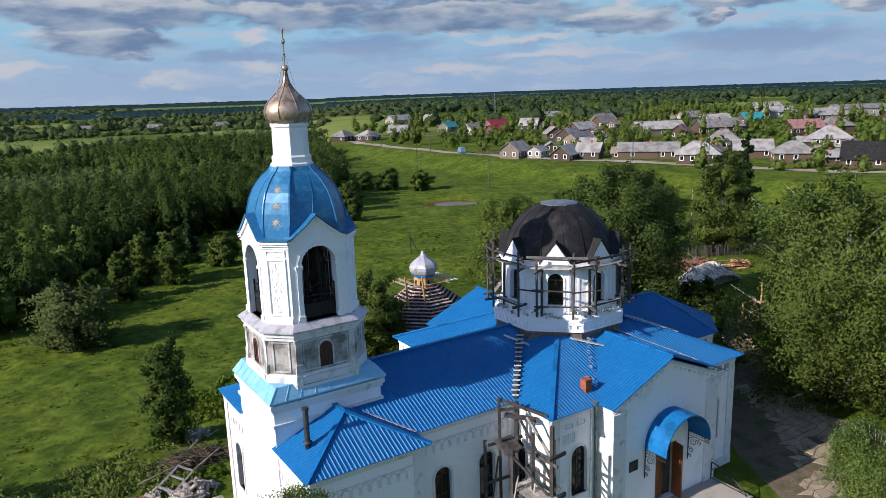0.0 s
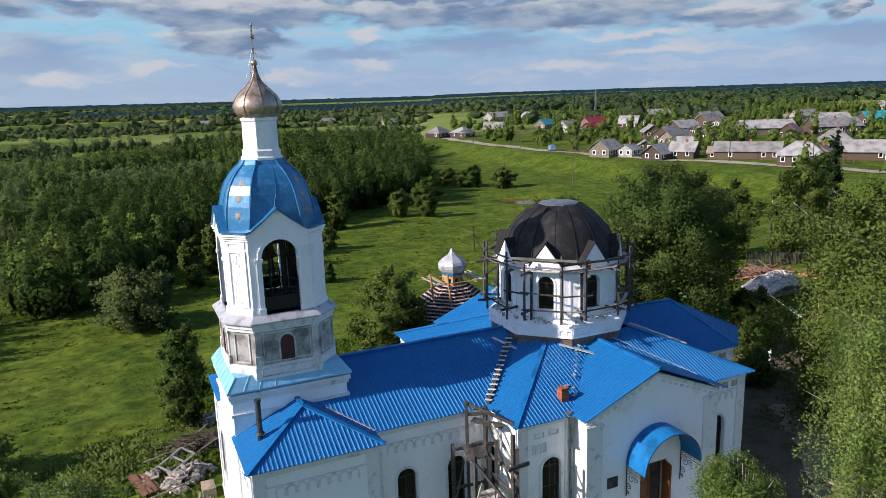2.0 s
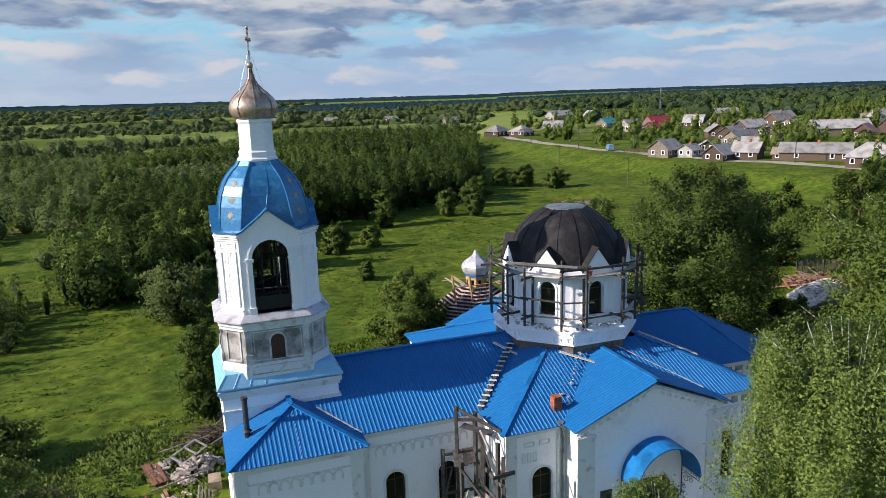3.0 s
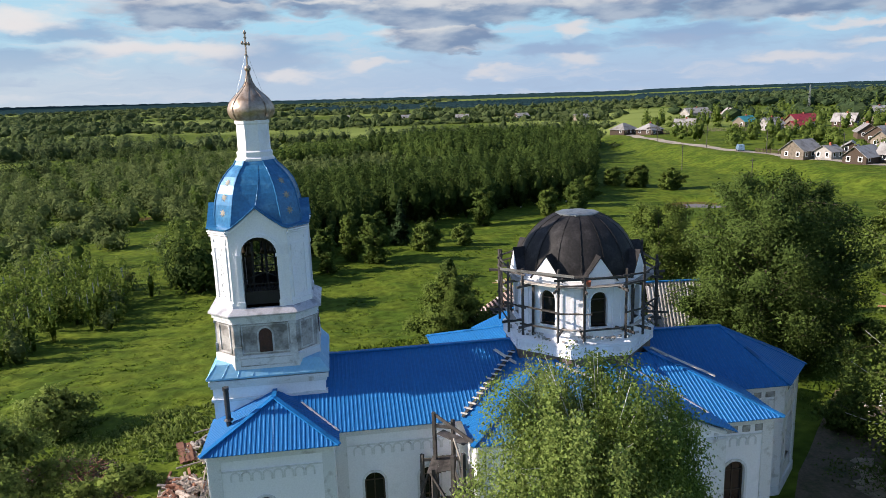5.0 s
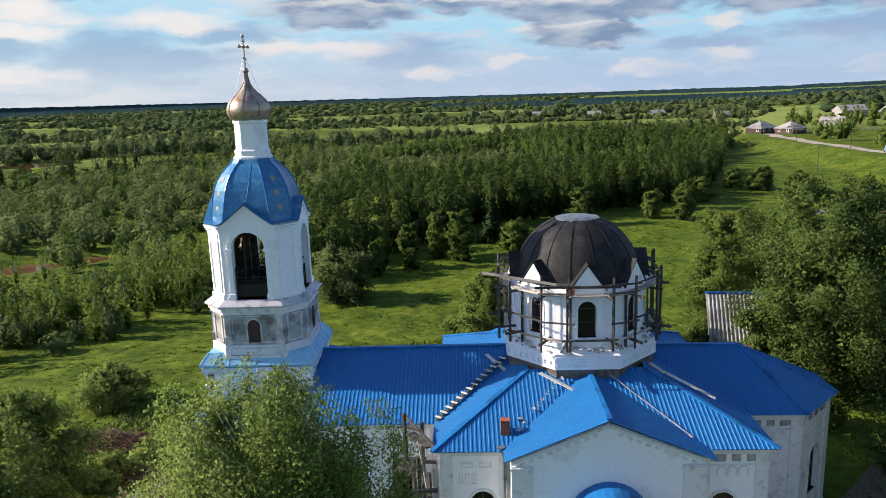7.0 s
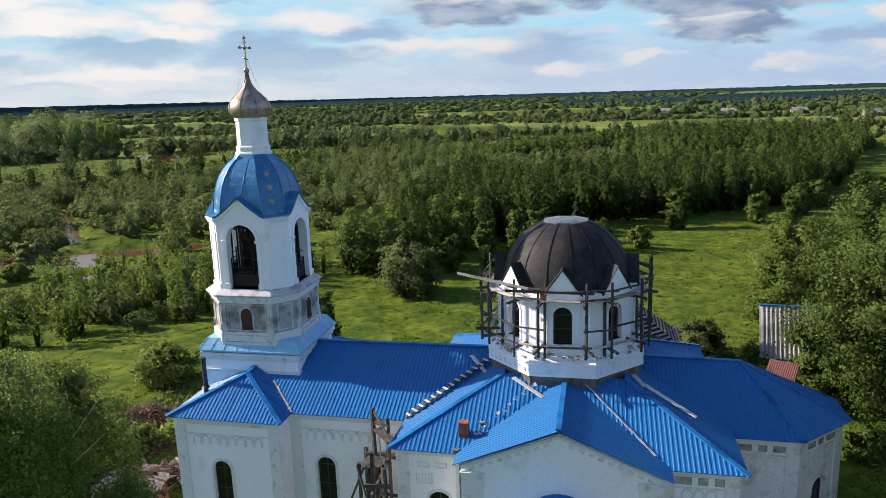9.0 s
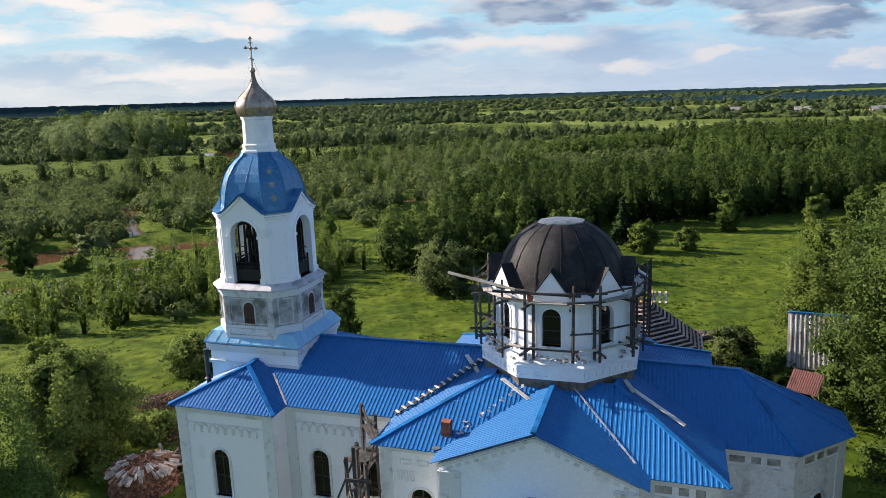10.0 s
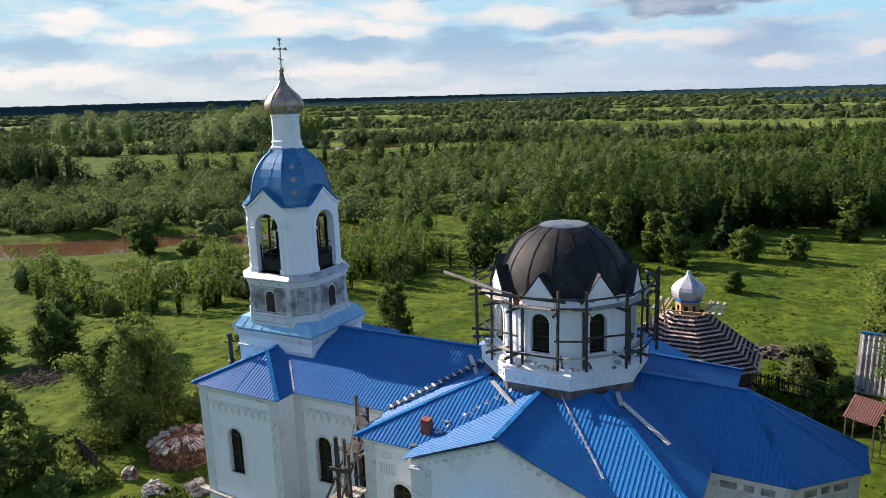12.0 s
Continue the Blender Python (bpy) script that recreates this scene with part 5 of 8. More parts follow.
def polar(r, az, z):
    return Vector((DC[0] + r * math.cos(radians(az)), DC[1] + r * math.sin(radians(az)), z))


outer = []
for k in range(16):
    az = 22.5 * k + 11.25 + (-4 if k % 2 else 4) + RS.uniform(-2, 2)
    lo, hi = 9.95 + RS.uniform(-0.25, 0.15), 13.15 + RS.uniform(-0.15, 0.45)
    R = 4.12 + RS.uniform(-0.12, 0.1)
    foot, head = polar(R, az, lo), polar(R + RS.uniform(-0.08, 0.08), az + RS.uniform(-0.6, 0.6), hi)
    timber(drum_scaffold, "post", foot, head, 0.105, 0.09)
    outer.append((az, R))
    # inner post by the window, and bearers out to the outer post
    if k % 2:
        timber(drum_scaffold, "inner_post", polar(3.50, az + 1, 9.45), polar(3.46, az + 1, 12.35), 0.11, 0.09)
    for z in (10.25, 12.42):
        timber(drum_scaffold, "bearer", polar(3.3, az + RS.uniform(-2, 2), z), polar(4.35 + RS.uniform(0, 0.35), az + RS.uniform(-3, 3), z + RS.uniform(-0.05, 0.05)), 0.08, 0.12)
for k in range(16):
    (a0, r0), (a1, r1) = outer[k], outer[(k + 1) % 16]
    a1 = a1 + 360 if a1 < a0 else a1
    for z, keep, mt in ((13.05, 0.9, WOOD_OLD), (12.60, 0.5, WOOD_OLD), (11.35, 0.7, WOOD_OLD), (10.42, 0.45, WOOD_OLD)):
        if RS.random() < keep:
            dz = RS.uniform(-0.10, 0.10)
            timber(drum_scaffold, "rail", polar(r0 + 0.08, a0 - RS.uniform(1, 5), z + dz), polar(r1 + 0.08, a1 + RS.uniform(1, 5), z + dz + RS.uniform(-0.12, 0.12)), 0.04, 0.08, mt)
    # walkway boards below the cornice
    for j in range(2):
        if RS.random() < 0.75:
            timber(drum_scaffold, "plank", polar(3.62 + 0.24 * j, a0 - 2, 12.50), polar(3.62 + 0.24 * j, a1 + 2, 12.52 + RS.uniform(-0.02, 0.04)), 0.20, 0.04, WOOD_PALE)
    if RS.random() < 0.45:
        timber(drum_scaffold, "plank", polar(3.75, a0, 10.34), polar(3.85, a1, 10.36), 0.2, 0.04, WOOD_PALE)
timber(drum_scaffold, "rail", (23.25, 28.0, 13.55), (26.6, 27.0, 13.15), 0.05, 0.12, WOOD_PALE)
timber(drum_scaffold, "rail", (25.6, 26.95, 13.05), (29.5, 26.9, 13.0), 0.05, 0.11)
timber(drum_scaffold, "post", polar(4.3, 16, 9.6), polar(4.3, 16, 13.6), 0.13, 0.11)
timber(drum_scaffold, "rail", polar(4.2, 16, 13.1), polar(4.35, 44, 12.9), 0.05, 0.1)
tagged(part("bucket", loft(bmesh.new(), [circle((27.28, 26.98), r, z, 12) for r, z in ((0.12, 12.66), (0.16, 12.92), (0.14, 12.92), (0.11, 12.70))], (True, True)), BRICK), "orange-red bucket on the scaffold boards", "bucket")
# loose brick and mortar rubbish on the ledge of the drum
bm = bmesh.new()
for k in range(120):
    az, r = RS.uniform(0, 360), RS.uniform(3.45, 3.75)
    p = polar(r, az, 9.72 + (3.75 - r) * 0.7)
    s = RS.uniform(0.03, 0.09)
    box(bm, -s, s, -s, s, -s * 0.5, s * 0.6, Matrix.Translation(p) @ pose(0, 0, 0, RS.uniform(-30, 30), RS.uniform(-30, 30), RS.uniform(0, 90)))
tagged(part("rubble", bm, PLASTER), "loose mortar and plaster pieces on the drum ledge", "rubble", kind="stuff")

corner = thing("scaffold", (0, 0, 0), "dark timber scaffold in the corner of nave and transept", "scaffold")
posts = [(19.55, 25.6, 7.65), (20.3, 25.3, 7.35), (20.3, 22.75, 7.0), (20.0, 23.7, 6.4), (19.2, 24.3, 5.6), (18.9, 26.0, 5.4), (20.75, 23.1, 6.1)]
for x, y, z in posts:
    timber(corner, "post", (x, y, -0.2), (x + RS.uniform(-0.05, 0.05), y + RS.uniform(-0.05, 0.05), z), 0.16, 0.14, WOOD_OLD)
bars = [((19.5, 25.7, 7.55), (20.95, 23.75, 6.95), 0.06, 0.16, WOOD_OLD), ((19.5, 25.6, 7.0), (20.4, 25.2, 7.0), 0.08, 0.14, WOOD_OLD), ((19.0, 25.9, 5.2), (20.9, 25.6, 5.2), 0.08, 0.14, WOOD_OLD),
                       ((20.2, 25.5, 5.15), (20.35, 22.4, 5.15), 0.08, 0.15, WOOD_OLD), ((20.0, 22.6, 5.5), (21.1, 22.7, 5.5), 0.10, 0.16, WOOD_OLD), ((20.0, 22.6, 3.4), (21.1, 22.7, 3.4), 0.12, 0.2, WOOD_OLD),
                       ((19.1, 24.2, 3.3), (20.5, 22.6, 3.3), 0.08, 0.15, WOOD_OLD), ((18.9, 25.9, 3.2), (20.9, 25.7, 3.2), 0.08, 0.14, WOOD_OLD), ((20.4, 25.1, 6.4), (20.45, 22.9, 4.2), 0.05, 0.14, WOOD_OLD)]
bars += [
                       ((19.9, 24.0, 4.7), (20.6, 22.5, 3.9), 0.05, 0.14, WOOD_OLD), ((20.2, 24.4, 6.9), (20.6, 23.2, 5.3), 0.05, 0.13, WOOD_PALE), ((17.2, 24.0, 0.1), (19.1, 25.2, 4.9), 0.06, 0.09, WOOD_OLD),
                       ((17.6, 23.2, 0.1), (19.5, 24.2, 4.2), 0.06, 0.09, WOOD_PALE), ((18.6, 22.6, 0.1), (20.0, 23.6, 3.9), 0.05, 0.08, WOOD_PALE), ((18.4, 22.9, 1.5), (20.3, 22.7, 1.3), 0.06, 0.12, WOOD_PALE),
                       ((19.1, 24.3, 5.4), (20.3, 22.8, 3.4), 0.08, 0.12, WOOD_OLD)]
for a, b, w, h, mt in bars:
    timber(corner, "brace", a, b, w, h, mt)
for k in range(5):
    timber(corner, "plank", (19.05 + 0.22 * k, 24.4 + 0.25 * RS.random(), 5.28), (19.5 + 0.22 * k, 25.9, 5.30), 0.2, 0.045, WOOD_OLD)
    timber(corner, "plank", (19.4 + 0.24 * k, 22.55, 3.48), (19.5 + 0.24 * k, 24.6 + 0.4 * RS.random(), 3.50), 0.21, 0.045, WOOD_PALE)
timber(corner, "board", (19.75, 25.55, 6.7), (20.8, 24.4, 6.6), 0.5, 0.03, WOOD_OLD)

ladder = thing("ladder", (0, 0, 0), "timber roof ladder with pale rungs lying in the roof valley", "ladder")
LA, LB = Vector((20.95, 26.2, 7.02)), Vector((24.35, 29.95, 8.66))
timber(ladder, "stringer", LA, LB, 0.16, 0.06, WOOD_OLD)
for k in range(14):
    p = LA.lerp(LB, (k + 0.4) / 14)
    d = Vector((0.74, -0.67, 0.02)).normalized() * RS.uniform(0.17, 0.22)
    timber(ladder, "rung", p - d + Vector((0, 0, 0.06)), p + d + Vector((0, 0, 0.06)), 0.11, 0.04, WOOD_BLEACHED)
for a, b in (((23.40, 30.2, 8.70), (24.55, 28.8, 8.12)), ((25.85, 27.45, 8.74), (27.3, 26.4, 8.30)), ((31.3, 28.6, 8.68), (31.75, 27.6, 8.55)), ((31.7, 27.9, 8.55), (33.9, 26.8, 7.58))):
    tagged(part("plank", beam(bmesh.new(), a, b, 0.20, 0.05), WOOD_BLEACHED), "loose pale plank lying on the blue roof", "plank", "planks on the roof")
# scraps of sheet along the valley by the chimney
bm = bmesh.new()
for k in range(26):
    p = Vector((24.4, 24.1, 7.22)).lerp(Vector((26.9, 27.3, 8.62)), RS.random()) + Vector((RS.uniform(-0.12, 0.12), RS.uniform(-0.12, 0.12), 0.03))
    s = RS.uniform(0.02, 0.07)
    box(bm, -s, s, -s * 1.6, s * 1.6, 0, 0.012, Matrix.Translation(p) @ pose(0, 0, 0, 20, -15, RS.uniform(0, 180)))
tagged(part("rubble", bm, SILVER), "small pale scraps left in the roof valley", "rubble", kind="stuff")
tagged(part("flashing_scrap", boxes((24.6, 24.85, 24.95, 25.1, 7.55, 7.60)), SILVER), "small white scrap of sheet beside the chimney", "scrap")

# ---- the unfinished timber building with the little onion dome ----
HC = (30.7, 50.6)
hut = thing("timber_chapel", (0, 0, 0), "unfinished timber chapel with bare roof battens and silver onion dome", "building")
HZ = -0.5


def hring(r, z, n=8):
    return circle(HC, r, z, n, 22.5)


for i in range(8):
    a, b = hring(4.7, 0)[i][:2], hring(4.7, 0)[(i + 1) % 8][:2]
    bm = bmesh.new()
    wall(bm, a, b, HZ - 0.8, 2.9, 0.2, [(1.8, 0.9, 0.7, 2.0, True)] if i % 2 else [], trim=0)
    w = part("log_wall", bm, LOG, hut)
    bm = bmesh.new()
    for k in range(13):
        rod(bm, Vector((*a, HZ + 0.05 + k * 0.27)), Vector((*b, HZ + 0.05 + k * 0.27)), 0.13, 0.13, 6) if not (i % 2 and 0.6 < HZ + 0.05 + k * 0.27 < 2.1) else None
    part("log", bm, LOG, w)
BATTEN = mat("pinkish_roof_batten", (0.50, 0.37, 0.33), 0.8, 0, 0.2, 3, 25, 0.3, (0.34, 0.23, 0.20), (0.45, 0.65), obj=0.35)
top_r, top_z, eave_r, eave_z = 1.15, 6.05, 5.35, 2.95
for i in range(8):
    a0, a1 = Vector(hring(eave_r, eave_z)[i]), Vector(hring(eave_r, eave_z)[(i + 1) % 8])
    b0, b1 = Vector(hring(top_r, top_z)[i]), Vector(hring(top_r, top_z)[(i + 1) % 8])
    part("hip_rafter", beam(bmesh.new(), a0, b0, 0.12, 0.16), WOOD_OLD, hut)
    for k in (1, 2, 3):
        f = k / 4
        part("rafter", beam(bmesh.new(), a0.lerp(a1, f), b0.lerp(b1, f), 0.09, 0.14), WOOD_OLD, hut)
    for k in range(15):
        f = k / 14.5
        p, q = a0.lerp(b0, f), a1.lerp(b1, f)
        d = (q - p).normalized()
        part("batten", beam(bmesh.new(), p - d * RS.uniform(0.0, 0.10) + Vector((0, 0, 0.10)), q + d * RS.uniform(0.0, 0.10) + Vector((0, 0, 0.10 + RS.uniform(-0.02, 0.02))), 0.15, 0.04, 25), BATTEN, hut)
bm = bmesh.new()
loft(bm, [hring(4.6, 2.7), hring(1.1, 5.6)], (True, True))
part("attic_lining", bm, WOOD_OLD, hut, "dark boarding below the battens")
for i in range(8):
    a, b = hring(0.85, 0)[i][:2], hring(0.85, 0)[(i + 1) % 8][:2]
    bm = bmesh.new()
    wall(bm, a, b, 5.7, 6.95, 0.08, [(0.325, 0.26, 6.15, 6.6, True)], trim=0)
    part("lantern_wall", bm, WOOD_NEW, hut, "fresh pine lantern below the dome")
part("lantern_core", loft(bmesh.new(), [hring(0.5, 5.7), hring(0.5, 6.9)]), FRAME, hut)
bm = bmesh.new()
loft(bm, [hring(r, z) for r, z in ((0.98, 6.9), (0.98, 7.02), (0.90, 7.05))])
part("blue_band", bm, BLUE_CAP, hut)
on2 = [(0.92, 7.02), (1.10, 7.2), (1.20, 7.45), (1.20, 7.7), (1.10, 7.95), (0.90, 8.15), (0.62, 8.34), (0.36, 8.52), (0.2, 8.72), (0.13, 8.98), (0.02, 9.02)]
bm = bmesh.new()
loft(bm, [hring(r, z) for r, z in on2])
part("onion_dome", bm, SILVER, hut, "pale silver faceted onion dome")
for s in (-1, 1):
    part("plank", beam(bmesh.new(), (HC[0] - 2.6, HC[1] + s * 1.25, 6.35), (HC[0] + 2.6, HC[1] + s * 1.25, 6.38), 0.12, 0.05), WOOD_NEW, hut)
    part("plank", beam(bmesh.new(), (HC[0] + s * 1.3, HC[1] - 2.0, 6.42), (HC[0] + s * 1.3, HC[1] + 2.0, 6.45), 0.12, 0.05), WOOD_NEW, hut)
for k, dx in enumerate((-2.1, -1.5, 1.5, 1.9, 2.3)):
    part("plank", beam(bmesh.new(), (HC[0] + dx, HC[1] - 1.7, 6.50), (HC[0] + dx + RS.uniform(-0.1, 0.1), HC[1] + 1.6, 6.48), 0.17, 0.04), WOOD_PALE, hut)
for x, y in ((HC[0] - 2.5, HC[1] - 1.3), (HC[0] - 1.3, HC[1] - 2.0)):
    part("post", beam(bmesh.new(), (x + 0.3, y + 0.2, 4.6), (x - 0.1, y, 7.4), 0.12), WOOD_NEW, hut)

# old posts in the meadow beyond the chapel
_z = float(ground_z(55.1, 94.2))
pole = thing("leaning_post", (55.1, 94.2, _z), "old dark post with a slanting stay in the meadow", "post")
part("mast", rod(bmesh.new(), (0, 0, -0.3), (-0.25, 0, 3.6), 0.10, 0.07, 7), WOOD_OLD, pole)
part("stay", rod(bmesh.new(), (-0.2, 0, 2.9), (1.5, 0.3, -0.2), 0.07, 0.06, 5), WOOD_OLD, pole)
_z = float(ground_z(87.8, 67.8))
tagged(part("bare_pole", rod(bmesh.new(), (87.8, 67.8, _z - 0.3), (87.8, 67.8, _z + 7.6), 0.11, 0.07, 7), WOOD_PALE), "thin pale pole standing on the grass", "pole")

# ---- firewood, rubble and boards in the churchyard ----
def wood_stack(name, at, size, turn, label, mats, seed, mound=0.5):
    """A stack of split logs laid in rows, rounded on top; the top layer is bleached."""
    rr = random.Random(seed)
    root = thing(name, (at[0], at[1], float(ground_z(at[0], at[1])), 0, 0, turn), label, "firewood")
    L, W, H = size
    cell = 0.18
    rows, cols, deep = int(H / cell), int(L / cell), max(1, int(W / 0.5))
    meshes = [bmesh.new() for _ in mats]
    for c in range(cols):
        for d in range(deep):
            u, v = 2 * (c + 0.5) / cols - 1, (2 * (d + 0.5) / deep - 1) * (deep > 1)
            top = max(1, round(rows * (1 - mound * (u * u + 0.7 * v * v)) + rr.uniform(-0.6, 0.6)))
            for r in range(top):
                if 1 < r < top - 2 and 1 < c < cols - 2 and 0 < d < deep - 1:
                    continue
                loose = r == top - 1
                p = Vector((-L / 2 + (c + 0.5) * cell + rr.uniform(-0.02, 0.02), -W / 2 + 0.25 + d * 0.5 + rr.uniform(-0.05, 0.05), cell * (r + 0.5)))
                m = Matrix.Translation(p) @ pose(0, 0, 0, rr.uniform(-4, 4) - 16 * v * loose, rr.uniform(0, 360), rr.uniform(-5, 5) * (4 if loose else 1))
                k = rr.uniform(0.085, 0.12)
                n = rr.choice((3, 4, 5))
                q = [[m @ Vector((k * rr.uniform(0.8, 1.05) * math.cos(math.tau * i / n), e, k * math.sin(math.tau * i / n))) for i in range(n)] for e in (-0.24, 0.24)]
                loft(meshes[-1 if loose and rr.random() < 0.75 else rr.randrange(len(mats))], q)
    for bm, mt in zip(meshes, mats):
        bmesh.ops.recalc_face_normals(bm, faces=bm.faces)
        tagged(part("split_wood", bm, mt, root), kind="stuff")
    return root


FIRE_A = mat("split_wood_red", (0.26, 0.12, 0.07), 0.85, 0, 0.25, 3, 25, 0.3, (0.16, 0.07, 0.045), (0.45, 0.65), island=0.45)
WOOD_OLD_PALE = mat("weathered_grey_joinery", (0.33, 0.32, 0.31), 0.8, 0, 0.2, 3, 25, 0.3, (0.22, 0.20, 0.18), (0.45, 0.65))
FIRE_B = mat("split_wood_grey", (0.36, 0.31, 0.26), 0.85, 0, 0.2, 3, 25, 0.3, (0.22, 0.18, 0.15), (0.45, 0.65), island=0.35)


def round_stack(at, R, H, label, seed):
    """A round stack: split logs laid like spokes in courses, bleached logs shingled on top, scraps in the middle."""
    rr = random.Random(seed)
    root = thing("woodpile", (at[0], at[1], float(ground_z(at[0], at[1]))), label, "firewood")
    side, top, fill = bmesh.new(), bmesh.new(), bmesh.new()

    def log(bm, r, az, z, tilt, half, k):
        m = pose(0, 0, 0, 0, 0, math.degrees(az)) @ Matrix.Translation((r, 0, z)) @ pose(0, 0, 0, rr.uniform(0, 360), tilt + rr.gauss(0, 3), rr.gauss(0, 4))
        n = rr.choice((3, 4, 4, 5))
        loft(bm, [[m @ Vector((e, k * rr.uniform(0.75, 1.1) * math.cos(math.tau * i / n), k * math.sin(math.tau * i / n))) for i in range(n)] for e in (-half, half)])

    for c in range(int(H / 0.17)):
        r = R * (1 - 0.03 * c) - 0.22
        n = int(math.tau * r / 0.17)
        for i in range(n):
            log(side, r + rr.uniform(-0.07, 0.07), math.tau * (i + 0.5 * (c % 2)) / n, 0.09 + 0.17 * c + rr.uniform(-0.02, 0.02), 3, 0.24, rr.uniform(0.085, 0.115))
    for c, (r, z) in enumerate(((R - 0.20, H), (R - 0.58, H + 0.16), (R - 0.95, H + 0.27))):
        n = int(math.tau * r / 0.20)
        for i in range(n):
            if rr.random() < 0.86 - 0.16 * c:
                log(top if rr.random() < 0.68 - 0.16 * c else side, r + rr.uniform(-0.08, 0.08), math.tau * i / n + rr.gauss(0, 0.04), z + rr.uniform(-0.03, 0.04), 16, 0.27, rr.uniform(0.09, 0.125))
    loft(fill, [circle((0, 0), r, z, 14) for r, z in ((R - 0.4, 0.0), (R - 0.4, H - 0.1), (0.3, H + 0.22))])
    for k in range(170):
        r, az = (R - 0.7) * math.sqrt(rr.random()), rr.uniform(0, math.tau)
        m = Matrix.Translation((r * math.cos(az), r * math.sin(az), H + 0.30 - 0.14 * r + rr.uniform(-0.05, 0.08))) @ pose(0, 0, 0, rr.uniform(-35, 35), rr.uniform(-35, 35), rr.uniform(0, 180))
        box(fill, -rr.uniform(0.08, 0.22), rr.uniform(0.08, 0.22), -0.05, 0.05, -0.03, 0.03, m)
    for bm, mt, name, words in ((side, FIRE_A, "split_wood", "red-brown split ends"), (top, FIRE_TOP, "bleached_wood", "pale bleached logs"), (fill, FIRE_A, "scrap_wood", "")):
        bmesh.ops.recalc_face_normals(bm, faces=bm.faces)
        tagged(part(name, bm, mt, root, words), kind="stuff")
    return root


FIRE_TOP = mat("bleached_split_wood", (0.50, 0.42, 0.36), 0.85, 0, 0.25, 3, 25, 0.3, (0.30, 0.24, 0.20), (0.45, 0.65), island=0.4)
round_stack((4.3, 28.0), 1.95, 1.25, "large round stack of split firewood, bleached on top", 1)
wood_stack("woodpile", (3.4, 24.9), (1.0, 0.9, 0.8), 30, "small square stack of bleached firewood beside a larger one", (FIRE_A, FIRE_TOP), 8, 0.1)
wood_stack("woodpile", (8.1, 25.4), (1.8, 1.0, 0.7), -20, "loose pale logs heaped against the church wall", (FIRE_B, FIRE_A, FIRE_B), 3, 0.7)


def heap(name, at, size, n, piece, mats, label, category, seed):
    """A loose heap of boards or lumps."""
    rr = random.Random(seed)
    root = thing(name, (at[0], at[1], float(ground_z(at[0], at[1]))), label, category)
    for mt in mats:
        bm = bmesh.new()
        for k in range(n // len(mats)):
            u, v = rr.gauss(0, 0.33), rr.gauss(0, 0.33)
            h = max(0.05, 1 - (u * u + v * v) * 2.2) * size[2] * rr.random()
            lx, ly, lz = (rr.uniform(*q) for q in piece)
            box(bm, -lx, lx, -ly, ly, -lz, lz, Matrix.Translation((u * size[0], v * size[1], h + lz)) @ pose(0, 0, 0, rr.gauss(0, 14), rr.gauss(0, 14), rr.uniform(0, 180)))
        tagged(part("debris", bm, mt, root), kind="stuff")
    return root


def round_logs(at, size, n, label, seed):
    """Short sawn logs with pale ends, thrown on a heap."""
    rr = random.Random(seed)
    root = thing("log_heap", (at[0], at[1], float(ground_z(at[0], at[1])), 0, 0, 42), label, "firewood")
    for k in range(n):
        u, v = rr.uniform(-1, 1), rr.uniform(-1, 1)
        h = size[2] * max(0.1, 1 - u * u * 0.7 - v * v * 0.7) * rr.uniform(0.55, 1.0)
        r, l = rr.uniform(0.09, 0.16), rr.uniform(0.22, 0.34)
        m = Matrix.Translation((u * size[0], v * size[1], h)) @ pose(0, 0, 0, 90 + rr.gauss(0, 16), rr.gauss(0, 10), rr.gauss(0, 34))
        log = part("log", loft(bmesh.new(), [[m @ Vector((r * math.cos(math.tau * i / 8), r * math.sin(math.tau * i / 8), e)) for i in range(8)] for e in (-l, l)]), BARK_GREY, root)
        part("sawn_end", loft(bmesh.new(), [[m @ Vector((r * 0.9 * math.cos(math.tau * i / 8), r * 0.9 * math.sin(math.tau * i / 8), e)) for i in range(8)] for e in (-l - 0.004, l + 0.004)]), PALE_END, log)
    return root


BARK_GREY = mat("peeled_log_bark", (0.34, 0.30, 0.27), 0.85, 0, 0.3, 3, 20, 0.4, (0.16, 0.13, 0.11), (0.45, 0.65), obj=0.3)
PALE_END = mat("sawn_log_end", (0.62, 0.55, 0.46), 0.8, 0, 0.2, 4, 30, 0.2, (0.44, 0.36, 0.28), (0.45, 0.65), obj=0.3)
round_logs((7.7, 39.0), (1.55, 0.75, 0.75), 74, "heap of short sawn logs with pale ends", 4)
round_logs((6.1, 39.9), (0.8, 0.55, 0.5), 22, "small heap of pale sawn logs", 5)
old_frame = thing("window_frame", (7.3, 40.5, 0.62, 14, -6, 44), "old grey wooden window frame lying on logs", "frame")
for a, b in (((-1.0, -0.5), (1.0, -0.5)), ((-1.0, 0.5), (1.0, 0.5)), ((-1.0, -0.5), (-1.0, 0.5)), ((1.0, -0.5), (1.0, 0.5)), ((0.1, -0.5), (0.1, 0.5))):
    part("frame_bar", beam(bmesh.new(), (*a, 0), (*b, 0), 0.11, 0.07), WOOD_OLD_PALE, old_frame)
for k in range(7):
    tagged(part("board", beam(bmesh.new(), (4.55 + 0.17 * k, 40.6 - 0.06 * k, 0.22 + 0.05 * (k % 3)), (5.35 + 0.13 * k, 37.9 + 0.05 * k, 0.12 + 0.06 * (k % 2)), 0.15, 0.05), FIRE_A), "long reddish board lying in the weeds", "board", "boards in the weeds")
